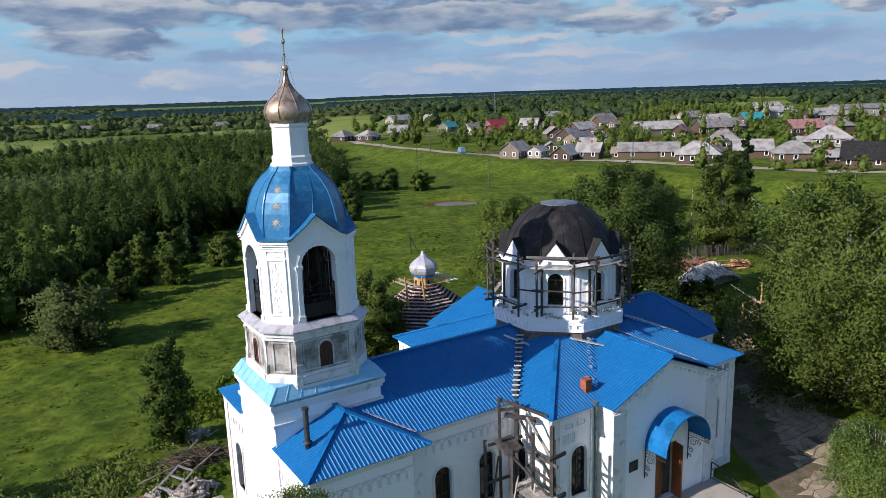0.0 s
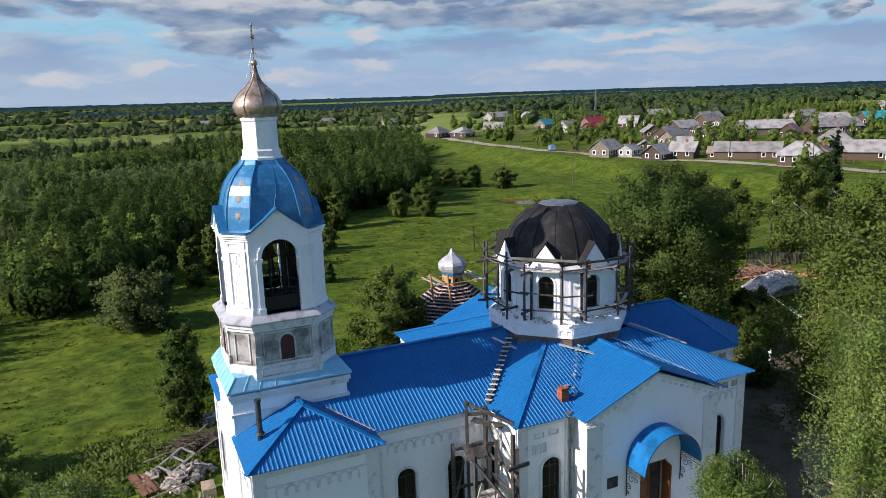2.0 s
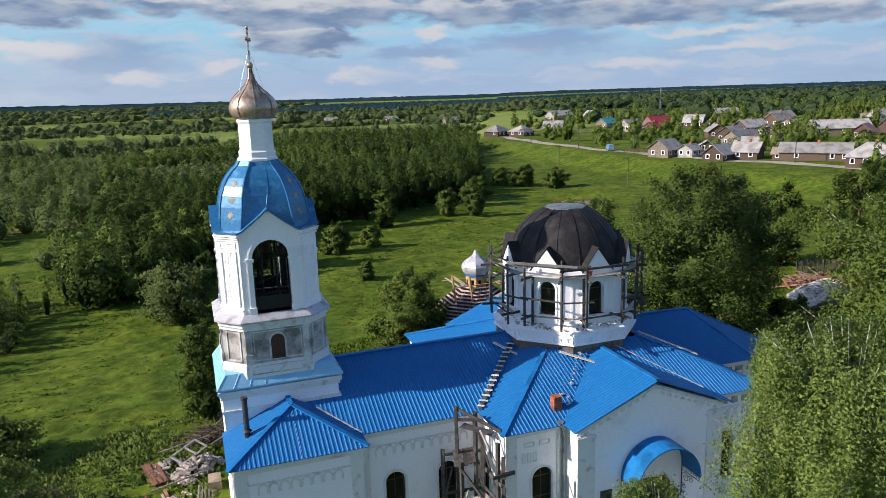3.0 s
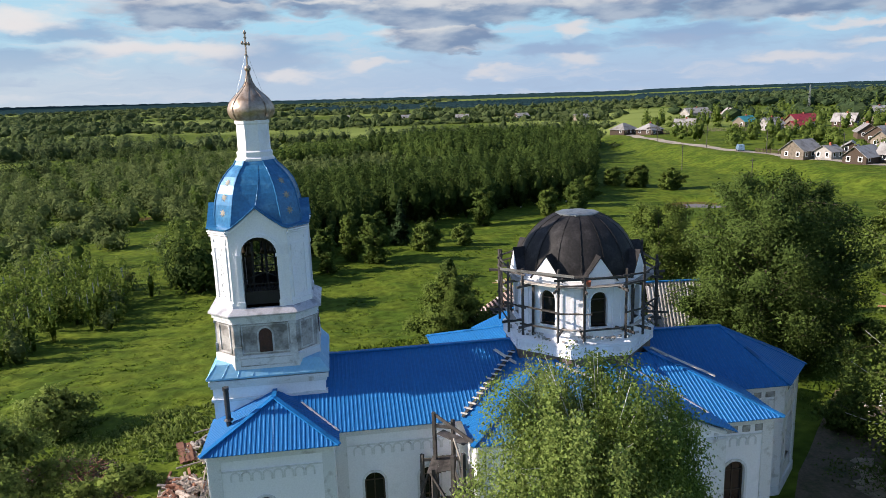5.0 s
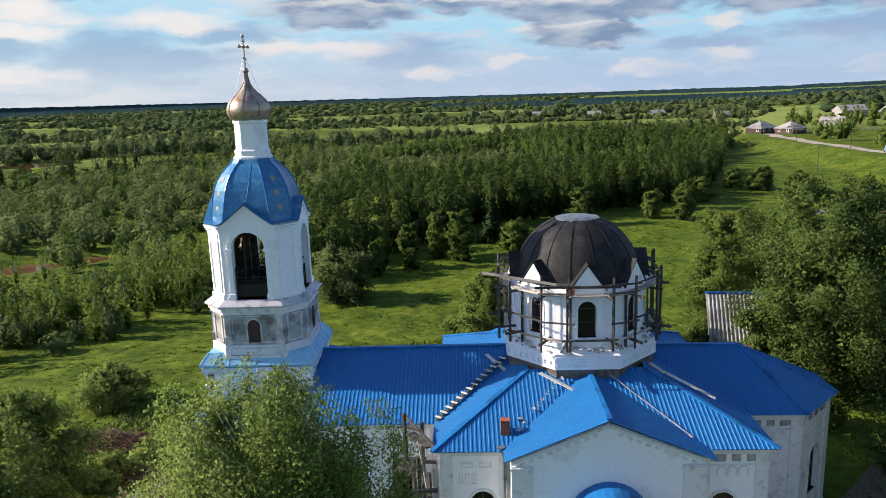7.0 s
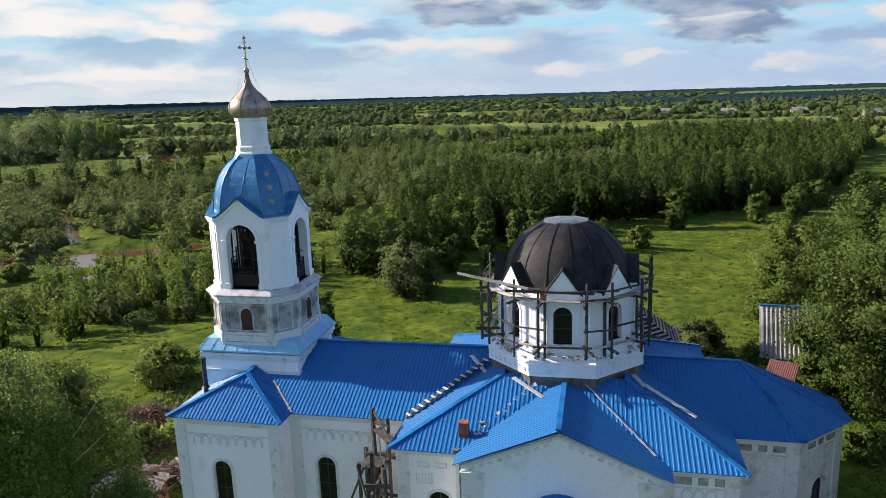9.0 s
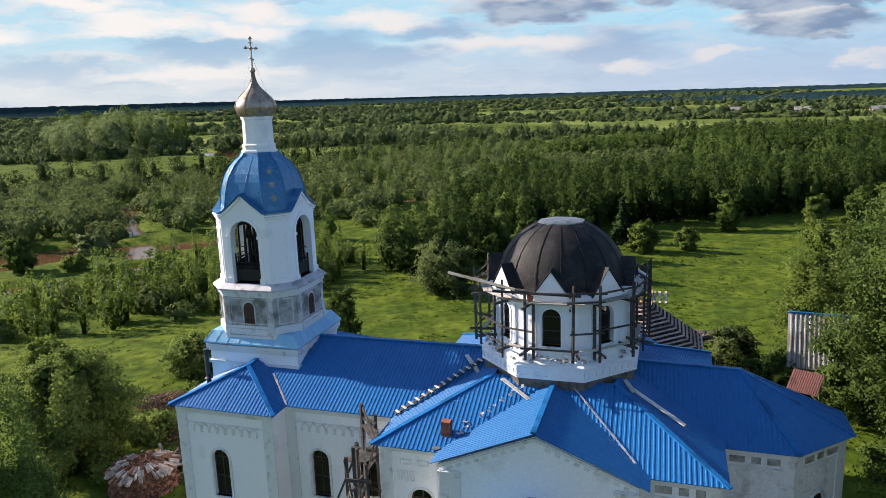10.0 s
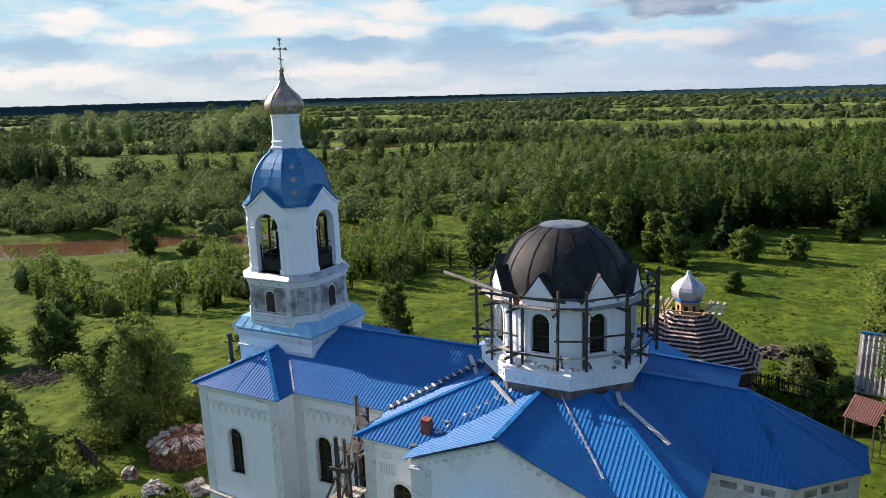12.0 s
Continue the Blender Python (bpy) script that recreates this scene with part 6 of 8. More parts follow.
for a, b in (((5.4, 41.9, 0.2), (8.6, 42.6, 0.5)), ((8.0, 43.2, 0.2), (9.6, 44.6, 0.7)), ((5.2, 37.0, 0.3), (8.2, 37.9, 0.5)), ((8.6, 41.6, 0.3), (10.4, 42.4, 0.8))):
    tagged(part("pole", rod(bmesh.new(), a, b, 0.06, 0.04, 6), FIRE_B), "thin pale pole lying on a heap", "pole", "poles on the heaps")
tagged(part("stone_slab", boxes((8.3, 9.0, 36.2, 37.3, -0.1, 0.55)), STONE), "rough pale stone slab at the foot of the wall", "stone")
heap("brush_heap", (9.0, 43.2), (3.0, 1.5, 0.7), 280, ((0.5, 1.2), (0.012, 0.02), (0.012, 0.02)), (BARK_DARK, SOIL), "brown heap of cut brushwood", "heap", 7)
heap("board_heap", (9.9, 46.8), (1.6, 0.8, 0.35), 40, ((0.4, 0.8), (0.06, 0.10), (0.02, 0.04)), (FIRE_B, PALE_END), "small heap of grey boards by a young birch", "heap", 6)
heap("brush_heap", (-1.4, 37.9), (4.4, 2.0, 0.9), 420, ((0.4, 1.0), (0.012, 0.025), (0.012, 0.02)), (BARK_DARK, FIRE_A), "brown heap of brushwood and scrap in the meadow", "heap", 21)
heap("board_heap", (5.5, 31.5), (2.6, 1.6, 0.5), 160, ((0.5, 1.3), (0.04, 0.09), (0.015, 0.03)), (FIRE_B, FIRE_A), "heap of boards and laths in the grass", "heap", 8)
heap("brush_heap", (1.5, 34.0), (3.0, 1.6, 0.5), 220, ((0.3, 0.9), (0.012, 0.02), (0.012, 0.02)), (BARK_DARK, FIRE_A), "brown heap of twigs and scrap wood", "heap", 9)
# these sticks stand in for a patch of bare brown earth
heap("brush_heap", (-18.5, 33.4), (5.0, 2.6, 0.5), 260, ((0.4, 1.2), (0.015, 0.03), (0.012, 0.03)), (BARK_DARK, SOIL), "low heap of brown sticks for a patch of bare earth", "heap", 17)
heap("log_heap", (6.2, 33.4), (2.0, 3.8, 1.0), 190, ((0.25, 0.6), (0.05, 0.10), (0.05, 0.09)), (FIRE_TOP, FIRE_B, FIRE_A), "loose heap of split logs beside the church wall", "firewood", 18)
heap("log_heap", (5.9, 24.3), (1.2, 0.9, 0.4), 36, ((0.2, 0.3), (0.06, 0.10), (0.06, 0.09)), (WOOD_PALE, FIRE_B), "pale split logs lying in the grass", "firewood", 10)
for k in range(5):
    tagged(part("pole", rod(bmesh.new(), (7.4 + 0.22 * k, 30.6 + 0.2 * k, 0.1), (7.9 + 0.15 * k, 32.4, 2.6 - 0.1 * k), 0.05, 0.04, 6), FIRE_B), "thin pale pole leaning by the annex", "pole", "leaning poles")
# earthen bank of stones along the church plinth on the south-west
tagged(part("plank", beam(bmesh.new(), (8.9, 25.2, 0.55), (13.6, 24.9, 0.45), 0.35, 0.08), WOOD_PALE), "pale plank along the foot of the wall", "plank")

# ---- yard behind the church: woodstack under pale cover, logs, fence, timber frame, sheds ----
heap_root = thing("sawdust_stack", (69.0, 50.4, 0), "long rounded stack of pale split wood on the grass", "firewood")
PALE_SPLIT = mat("pale_split_wood", (0.72, 0.64, 0.55), 0.8, 0, 0.15, 2, 15, 0.3, island=0.25)
for mi, mt in enumerate((PALE_SPLIT, PALE_SPLIT)):
    bm = bmesh.new()
    rr = random.Random(20 + mi)
    for k in range(900):
        u, v = rr.uniform(-1, 1), rr.uniform(-1, 1)
        h = 2.0 * (1 - u * u) * (1 - 0.5 * abs(v)) + 0.1
        m = Matrix.Translation((u * 3.6 + v * 0.6, v * 2.0, h * (0.9 + 0.1 * rr.random()))) @ pose(0, 0, 0, rr.gauss(0, 10), u * 40 + rr.gauss(0, 10), rr.gauss(0, 12) + 8)
        box(bm, -0.09, 0.09, -0.25, 0.25, -0.06, 0.05, m)
    loft(bm, [rect(-3.2, 3.2, -1.6, 1.6, -0.3), rect(-1.8, 1.8, -1.2, 1.2, 1.4)])
    tagged(part("split_wood", bm, mt, heap_root), kind="stuff")
heap("soil_heap", (36.2, 66.0), (5.0, 2.0, 0.6), 240, ((0.15, 0.45), (0.12, 0.35), (0.06, 0.16)), (SOIL, BARK_DARK), "low brown mound of dug earth in the meadow", "heap", 19)
heap("board_heap", (74.0, 56.5), (4.0, 1.6, 0.8), 90, ((1.2, 2.2), (0.06, 0.12), (0.03, 0.06)), (WOOD_RED, FIRE_A), "stack of reddish boards in the yard", "heap", 11)
heap("board_heap", (77.5, 52.5), (2.4, 1.8, 0.9), 90, ((0.3, 0.7), (0.06, 0.12), (0.03, 0.06)), (WOOD_NEW, FIRE_A), "heap of fresh offcuts in the yard", "heap", 12)


def fence(name, a, b, h, label, material=WOOD_OLD, step=0.16, seed=0, base=None):
    """A picket fence: posts, rails and slats."""
    rr = random.Random(seed)
    root = thing(name, (0, 0, 0), label, "fence")
    A, B = Vector((*a, 0)), Vector((*b, 0))
    n = int((B - A).length / step)
    bm = bmesh.new()
    for k in range(n):
        p = A.lerp(B, k / n)
        z = float(ground_z(p.x, p.y))
        beam(bm, p + Vector((0, 0, z)), p + Vector((rr.gauss(0, 0.02), rr.gauss(0, 0.02), z + h + rr.uniform(-0.08, 0.05))), 0.10, 0.025)
    tagged(part("slats", bm, material, root), kind="stuff")
    for k in range(max(2, int((B - A).length / 2.5)) + 1):
        p = A.lerp(B, k / max(2, int((B - A).length / 2.5)))
        z = float(ground_z(p.x, p.y))
        part("post", boxes((p.x - 0.06, p.x + 0.06, p.y - 0.06, p.y + 0.06, z - 0.2, z + h + 0.05)), material, root)
    for f in (0.25, 0.8):
        z0, z1 = float(ground_z(A.x, A.y)), float(ground_z(B.x, B.y))
        part("rail", beam(bmesh.new(), A + Vector((0, 0.04, z0 + h * f)), B + Vector((0, 0.04, z1 + h * f)), 0.05, 0.09), material, root)
    return root


fence("fence", (76, 61), (86, 55), 1.6, "grey weathered picket fence of the yard", seed=1)
fence("fence", (34, 55.5), (39.5, 53), 1.4, "grey weathered picket fence by the chapel", seed=2)
fence("fence", (-2.5, 25.5), (0.6, 24.6), 1.1, "short dark picket fence among bushes", seed=3)

frame_ob = thing("timber_shelter", (57.5, 37.0, 0), "small open frame of fresh timber with a pile of wood", "frame")
for x, y, h in ((-0.9, -0.6, 2.6), (0.9, -0.6, 2.6), (-0.9, 0.7, 2.6), (0.9, 0.7, 2.6)):
    part("post", boxes((x - 0.07, x + 0.07, y - 0.07, y + 0.07, -0.1, h)), WOOD_NEW, frame_ob)
for a, b in (((-1.5, -0.6, 2.0), (1.4, -0.6, 2.1)), ((-1.0, 0.7, 2.5), (1.2, 0.7, 2.5)), ((-0.9, -0.6, 0.6), (0.5, -0.6, 2.4)), ((0.9, -0.6, 2.5), (0.9, 0.9, 2.4)), ((-0.2, -0.6, 2.0), (-0.2, -0.6, 4.6))):
    part("beam", beam(bmesh.new(), a, b, 0.12), WOOD_NEW, frame_ob)
heap("log_heap", (58.4, 37.6), (1.6, 1.4, 1.6), 120, ((0.25, 0.5), (0.05, 0.09), (0.04, 0.07)), (WOOD_NEW, WOOD_PALE), "heap of fresh yellow offcuts", "firewood", 13)

shed = thing("shed", (43.9, 50.9, -0.9, 0, 0, -6), "old shed with a grey corrugated cement roof", "shed")
bm = bmesh.new()
wall(bm, (-2.2, -1.2), (1.9, -1.2), -0.5, 3.1, 0.15, [(1.2, 0.9, 0.0, 1.9, True)])
wall(bm, (1.9, -1.2), (1.9, 0.5), -0.5, [(0, 3.1), (1.7, 6.0)], 0.15)
wall(bm, (1.9, 0.5), (-2.2, 0.5), -0.5, 6.0, 0.15)
wall(bm, (-2.2, 0.5), (-2.2, -1.2), -0.5, [(0, 6.0), (1.7, 3.1)], 0.15)
part("wall", bm, LOG_PALE, shed)
part("roof", corrugated(bmesh.new(), [(-2.5, -1.5, 2.95), (2.3, -1.5, 2.95), (2.3, 0.6, 6.35), (-2.5, 0.6, 6.35)], 0.3, 0.07), ASBESTOS, shed)
part("ridge", beam(bmesh.new(), (-2.5, 0.6, 6.4), (2.3, 0.6, 6.4), 0.25, 0.1), BLUE_CAP, shed)
awn = thing("lean_to", (41.7, 45.2, float(ground_z(41.7, 45.2)) + 0.1, 0, 0, -28), "low lean-to with a dark red ribbed roof", "shed")
part("roof", corrugated(bmesh.new(), [(-1.5, -1.0, 1.7), (1.5, -1.0, 1.7), (1.5, 1.0, 2.5), (-1.5, 1.0, 2.5)], 0.22, 0.03), ROOF_BROWN, awn)
awn.scale = (0.62, 0.62, 1.3)
for x, y, h in ((-1.3, -0.8, 1.7), (1.3, -0.8, 1.7), (-1.3, 0.8, 2.4), (1.3, 0.8, 2.4)):
    part("post", boxes((x - 0.06, x + 0.06, y - 0.06, y + 0.06, -0.2, h)), WOOD_OLD, awn)
# low stone edging by the east path
rr = random.Random(31)
edging = thing("stone_edging", (0, 0, 0), "low row of rough pale stones along the path", "wall")
for k in range(46):
    p = Vector((53.5, 37.0, 0)).lerp(Vector((43.8, 25.0, 0)), k / 46)
    m = Matrix.Translation((p.x + 1.6 + rr.uniform(-0.1, 0.1), p.y - 0.6, float(ground_z(p.x, p.y)) + 0.12)) @ pose(0, 0, 0, rr.gauss(0, 6), rr.gauss(0, 6), 51 + rr.gauss(0, 8))
    part("stone", box(bmesh.new(), -rr.uniform(0.14, 0.2), rr.uniform(0.14, 0.2), -0.14, 0.14, -0.25, rr.uniform(0.1, 0.25), m), STONE, edging)
tagged(part("fallen_log", rod(bmesh.new(), (50.9, 38.8, 0.22), (49.8, 34.7, 0.26), 0.17, 0.22, 9), PALE_END), "long peeled pale log lying beside the path", "log")
tagged(part("white_post", loft(bmesh.new(), [circle((51.5, 36.0), r, z, 10) for r, z in ((0.11, -0.1), (0.11, 0.75), (0.14, 0.80), (0.08, 0.98), (0.02, 1.02))]), WHITE), "small white pillar beside the path", "post")
# crazy paving south-east of the church
paving = tagged(thing("pavement", (0, 0, 0), "paving of irregular grey-brown flagstones with grass joints", "pavement"), kind="structure")
bed = bmesh.new()
bed.faces.new([bed.verts.new((x, y, 0.035)) for x, y in ((33.5, 13.5), (46.0, 13.5), (46.0, 20.0), (45.6, 24.0), (47.0, 29.0), (44.6, 30.2), (42.4, 26.0), (39.6, 23.0), (36.8, 20.5), (33.5, 18.0))])
part("bedding", bed, SOIL, paving)
PAVED = [(33.5, 13.5), (46.0, 13.5), (46.0, 20.0), (45.6, 24.0), (47.0, 29.0), (44.6, 30.2), (42.4, 26.0), (39.6, 23.0), (36.8, 20.5), (33.5, 18.0)]


def inside_poly(x, y):
    c = False
    for (ax, ay), (bx, by) in zip(PAVED, PAVED[1:] + PAVED[:1]):
        if (ay > y) != (by > y) and x < (bx - ax) * (y - ay) / (by - ay) + ax:
            c = not c
    return c


rr = random.Random(8)
step = 0.62
node = {}
for i in range(26):
    for j in range(29):
        node[i, j] = (32.6 + (i + (j % 2) * 0.5) * step + rr.uniform(-0.26, 0.26), 13.3 + j * step + rr.uniform(-0.26, 0.26))
for i in range(25):
    for j in range(28):
        q = [node[i, j], node[i + 1, j], node[i + 1, j + 1], node[i, j + 1]]
        cx, cy = sum(p[0] for p in q) / 4, sum(p[1] for p in q) / 4
        if not inside_poly(cx, cy) or rr.random() < 0.06:
            continue
        bm = bmesh.new()
        z = 0.05 + rr.uniform(0, 0.015)
        sh = [(cx + (x - cx) * 0.90, cy + (y - cy) * 0.90) for x, y in q]
        loft(bm, [[(x, y, 0.0) for x, y in sh], [(x, y, z) for x, y in sh], [(cx + (x - cx) * 0.93, cy + (y - cy) * 0.93, z + 0.012) for x, y in sh]], (False, True))
        part("flagstone", bm, STONE, paving)

# ---- trees, bushes, woods, grass ----
RNG = np.random.default_rng(11)


def unit(a):
    return a / np.maximum(np.linalg.norm(a, axis=-1, keepdims=True), 1e-6)


def sprays(C, Nrm, size, rng):
    """Small three-cornered sprays of leaves at C that face along Nrm."""
    n = len(C)
    Nrm = unit(Nrm)
    t1 = unit(np.cross(Nrm, rng.normal(size=(n, 3))))
    t2 = np.cross(Nrm, t1)
    s = np.asarray(size).reshape(-1, 1) * np.ones((n, 1))
    k = rng.uniform(-0.4, 0.4, (n, 1))
    return np.stack([C + t1 * s * 1.15, C - t1 * s * 0.75 + t2 * s * (0.75 + k), C - t1 * s * 0.55 - t2 * s * (0.75 - k)], 1)


def quads_to_mesh(name, V, material, parent=None, soft=None):
    """Faces from their corners V (n, k, 3); soft (n, 3) rounds the shading of a leaf towards that of its clump."""
    V = np.asarray(V)
    n, k = V.shape[:2]
    if soft is not None:
        geo = np.cross(V[:, 1] - V[:, 0], V[:, 2] - V[:, 0])
        turn = np.einsum("ij,ij->i", geo, soft) < 0
        V[turn] = V[turn][:, ::-1]
    ob = mesh_np(name, V.reshape(-1, 3), np.arange(n * k).reshape(-1, k), material, parent)
    if soft is not None:
        ob.data.polygons.foreach_set("use_smooth", np.ones(n, bool))
        a = ob.data.attributes.new("custom_normal", "FLOAT_VECTOR", "POINT")
        a.data.foreach_set("vector", np.repeat(unit(soft), k, axis=0).astype(np.float32).ravel())
        ob.data.update()
    return ob


def crown_shape(kind, h):
    """Radius of the crown, as a share of its greatest, at share h of the crown's height."""
    if kind == "birch":
        h = np.clip(h, 0, 1)
        return np.where(h > 0.38, np.sqrt(np.clip(1 - np.abs((h - 0.38) / 0.62) ** 2.2, 0, 1)), 0.60 + 0.40 * np.sin(h / 0.38 * math.pi / 2))
    if kind == "spruce":
        return (1 - h) * (0.85 + 0.3 * np.abs(np.sin(h * 28)))
    if kind == "pillar":
        return np.sin(np.pi * np.clip(h, 0, 1) ** 0.8) ** 0.6
    return np.sqrt(np.clip(1 - (2 * h - 0.85) ** 2 / 1.4, 0, 1))


def big_tree(name, at, top, radius, kind, leaf, size, count, material, bark, label, clear=0.15, droop=0.0, limbs=26, seed=1, category="tree", group="", lean=(0, 0)):
    """A tree with tapered trunk, limbs and a crown of single leaves hung along twigs, with gaps."""
    rng = np.random.default_rng(seed)
    x, y = at
    z0 = float(ground_z(x, y)) - 0.15
    H = top - z0
    root = thing(name, (x, y, z0), label, category, group)
    bm = bmesh.new()
    spine = [Vector((lean[0] * f * f + 0.02 * H * math.sin(3 * f + seed), lean[1] * f * f + 0.02 * H * math.cos(2.4 * f + seed), H * f)) for f in np.linspace(0, 0.97, 9)]
    r0 = 0.014 * H + 0.03

    def at_spine(f):
        k = min(int(f / 0.97 * 8), 7)
        return spine[k].lerp(spine[k + 1], f / 0.97 * 8 - k)

    for k in range(7):
        rod(bm, spine[k], spine[k + 1], r0 * (1 - k / 8.6), r0 * (1 - (k + 1) / 8.6), 7)
    tips = []
    lm, tw = bmesh.new(), bmesh.new()
    for i in range(limbs):
        f = clear + (0.95 - clear) * ((i + rng.uniform(0, 0.9)) / limbs)
        h = (f - clear) / (1 - clear)
        R = radius * float(crown_shape(kind, np.array(h))) * rng.uniform(0.68, 1.12)
        az = i * 2.4 + rng.uniform(-0.5, 0.5)
        a = at_spine(max(f - (0.8 if kind == "birch" else 0.35) * R / H, clear * 0.8))
        b = at_spine(f) + Vector((R * math.cos(az), R * math.sin(az), 0.18 * R * rng.uniform(-0.6, 1)))
        mid = a.lerp(b, 0.5) + Vector((0, 0, 0.10 * R))
        rr = max(0.010 * H * (1 - f), 0.012)
        rod(bm if leaf == 2 else lm, a, mid, rr * 0.8, rr * 0.5, 5)
        rod(lm, mid, b, rr * 0.5, 0.008, 4)
        tips.append((a, mid, b, R))
        for j in range(3):
            p = mid.lerp(b, rng.uniform(0.1, 0.9))
            q = p + Vector((rng.normal() * 0.32 * R, rng.normal() * 0.32 * R, rng.normal() * 0.22 * R + 0.05))
            rod(tw, p, q, 0.012, 0.005, 3)
            tips.append((p, p.lerp(q, 0.5), q, R * 0.6))
    part("trunk", bm, bark, root)
    tagged(part("branchwork", lm, BARK if leaf == 2 else BARK_DARK, root), kind="stuff")
    tagged(part("twig", tw, BARK_DARK, root), kind="stuff")
    w = np.array([t[3] for t in tips]) + 0.15 * radius
    pick = rng.choice(len(tips), count, p=w / w.sum())
    A, M, B = (np.array([t[k] for t in tips])[pick] for k in range(3))
    f = rng.beta(2.0, 1.3, (count, 1))
    C = (1 - f) ** 2 * A + 2 * f * (1 - f) * M + f ** 2 * B
    spread = (0.10 + 0.09 * np.array([t[3] for t in tips])[pick])[:, None]
    C = C + rng.normal(size=(count, 3)) * spread * np.array([1, 1, 0.8])
    if droop:
        C[:, 2] -= rng.exponential(droop, count) * (0.3 + f[:, 0])
    mid = np.array(at_spine(0.5))
    out = (C - mid) * np.array([1, 1, 0.6])
    out /= np.maximum(np.linalg.norm(out, axis=1, keepdims=True), 1e-5)
    Nr = out * 0.55 + rng.normal(size=(count, 3)) * 0.65 + np.array([0, 0, 0.35])
    V = sprays(C, Nr, size * rng.uniform(0.7, 1.4, count), rng)
    # denser sprays further in
    k = rng.choice(count, count // 6, replace=False)
    D = C[k] * np.array([0.80, 0.80, 0.94]) + np.array([0, 0, 0.02 * H])
    V = np.concatenate([V, sprays(D, Nr[k], size * 2.2 * rng.uniform(0.7, 1.3, len(k)), rng)])
    soft = np.concatenate([out, out[k]]) * 0.8 + rng.normal(size=(len(V), 3)) * 0.34 + np.array([0, 0, 0.22])
    # each bough a lump of its own
    lump = unit(np.concatenate([C - M, (C - M)[k]]) + np.array([0, 0, 0.15]))
    quads_to_mesh("crown", V, material, root, soft + 0.45 * lump)
    return root


def weeping_birch(at, top, label, seed, spread=1.0):
    """A birch whose outer twigs hang in strings of leaves."""
    rng = np.random.default_rng(seed)
    z0 = float(ground_z(*at)) - 0.1
    root = thing("birch", (at[0], at[1], z0), label, "tree")
    H = top - z0
    bm = bmesh.new()
    spine = [Vector((0.25 * math.sin(2.2 * f + 0.4), 0.2 * math.cos(2.6 * f), H * f)) for f in np.linspace(0, 0.95, 10)]
    for k in range(9):
        rod(bm, spine[k], spine[k + 1], 0.19 * (1 - k / 9.4), 0.19 * (1 - (k + 1) / 9.4), 8)
    C, Nr = [], []
    boughs = int(40 * (0.4 + 0.6 * spread))
    for i in range(boughs):
        az = i * 2.39996 + rng.normal() * 0.2
        reach = spread * 2.15 * ((i + 0.6) / boughs) ** 0.62 * rng.uniform(0.7, 1.15)
        drop = 0.05 + (0.34 * reach ** 1.9 + 0.30 * (1 - spread) * reach) * rng.uniform(0.5, 1.7)
        c, s = math.cos(az), math.sin(az)
        end = Vector((reach * c, reach * s, H - drop))
        f = min(0.94, max(0.4, (end.z - 0.75 * reach - 0.25) / H))
        root_at = spine[min(int(f / 0.95 * 9), 8)]
        mid = root_at.lerp(end, 0.5) + Vector((0, 0, 0.30 * reach))
        rod(bm, root_at, mid, 0.03 * (1.1 - f) + 0.010, 0.011, 4)
        rod(bm, mid, end, 0.011, 0.004, 3)
        for j in range(12):
            g = rng.uniform(0.25, 1.05)
            q = (1 - g) ** 2 * root_at + 2 * g * (1 - g) * (2 * mid - 0.5 * (root_at + end)) + g * g * end
            length = (rng.uniform(0.3, 1.4) + 0.50 * reach) * (0.45 + 0.65 * g)
            m = max(6, int(length * 190))
            t = rng.uniform(0, 1, m)
            side = rng.normal(0, 0.10 + 0.05 * reach)
            sway = rng.normal(0, 0.16, 2)
            arch = 0.16 * np.sin(np.minimum(t * 3.0, 1.0) * math.pi / 2)
            X = q.x - s * side + c * arch + sway[0] * t ** 2 + rng.normal(0, 0.085, m)
            Y = q.y + c * side + s * arch + sway[1] * t ** 2 + rng.normal(0, 0.085, m)
            Z = q.z + 0.12 * arch - length * t ** 1.2 + rng.normal(0, 0.04, m)
            C.append(np.stack([X, Y, Z], 1))
            Nr.append(np.stack([np.full(m, c), np.full(m, s), np.full(m, 0.45)], 1) + rng.normal(size=(m, 3)) * 0.6)
    low = []
    for i in range(64):
        # lower boughs, longer and more open
        f = 0.22 + 0.62 * (i + 0.5) / 64
        az = i * 2.39996 + rng.normal() * 0.3
        c, s = math.cos(az), math.sin(az)
        reach = spread * (3.1 - 1.4 * (i / 64)) * (1 + 1.3 * (1 - spread) * (1 - f)) * rng.uniform(0.65, 1.05)
        a = spine[min(int(f / 0.95 * 9), 8)]
        end = Vector((reach * c, reach * s, f * H - 0.15 * reach))
        mid = a.lerp(end, 0.5) + Vector((0, 0, 0.30 * reach))
        rod(bm, a, mid, 0.05 * (1.1 - f) + 0.010, 0.014, 4)
        rod(bm, mid, end, 0.014, 0.004, 3)
        m = int(600 * reach / 2.5)
        g = rng.uniform(0.3, 1.05, m)[:, None]
        q = (1 - g) ** 2 * np.array(a) + 2 * g * (1 - g) * np.array(mid) + g * g * np.array(end)
        q = q + rng.normal(size=(m, 3)) * np.array([0.16, 0.16, 0.10])
        q[:, 2] -= rng.exponential(0.55, m) * (0.4 + 0.6 * g[:, 0])
        low.append(sprays(q, np.array([c, s, 0.5]) + rng.normal(size=(m, 3)) * 0.6, 0.031 * rng.uniform(0.65, 1.25, m), rng))
    part("trunk", bm, BARK, root)
    C, Nr = np.concatenate(C), np.concatenate(Nr)
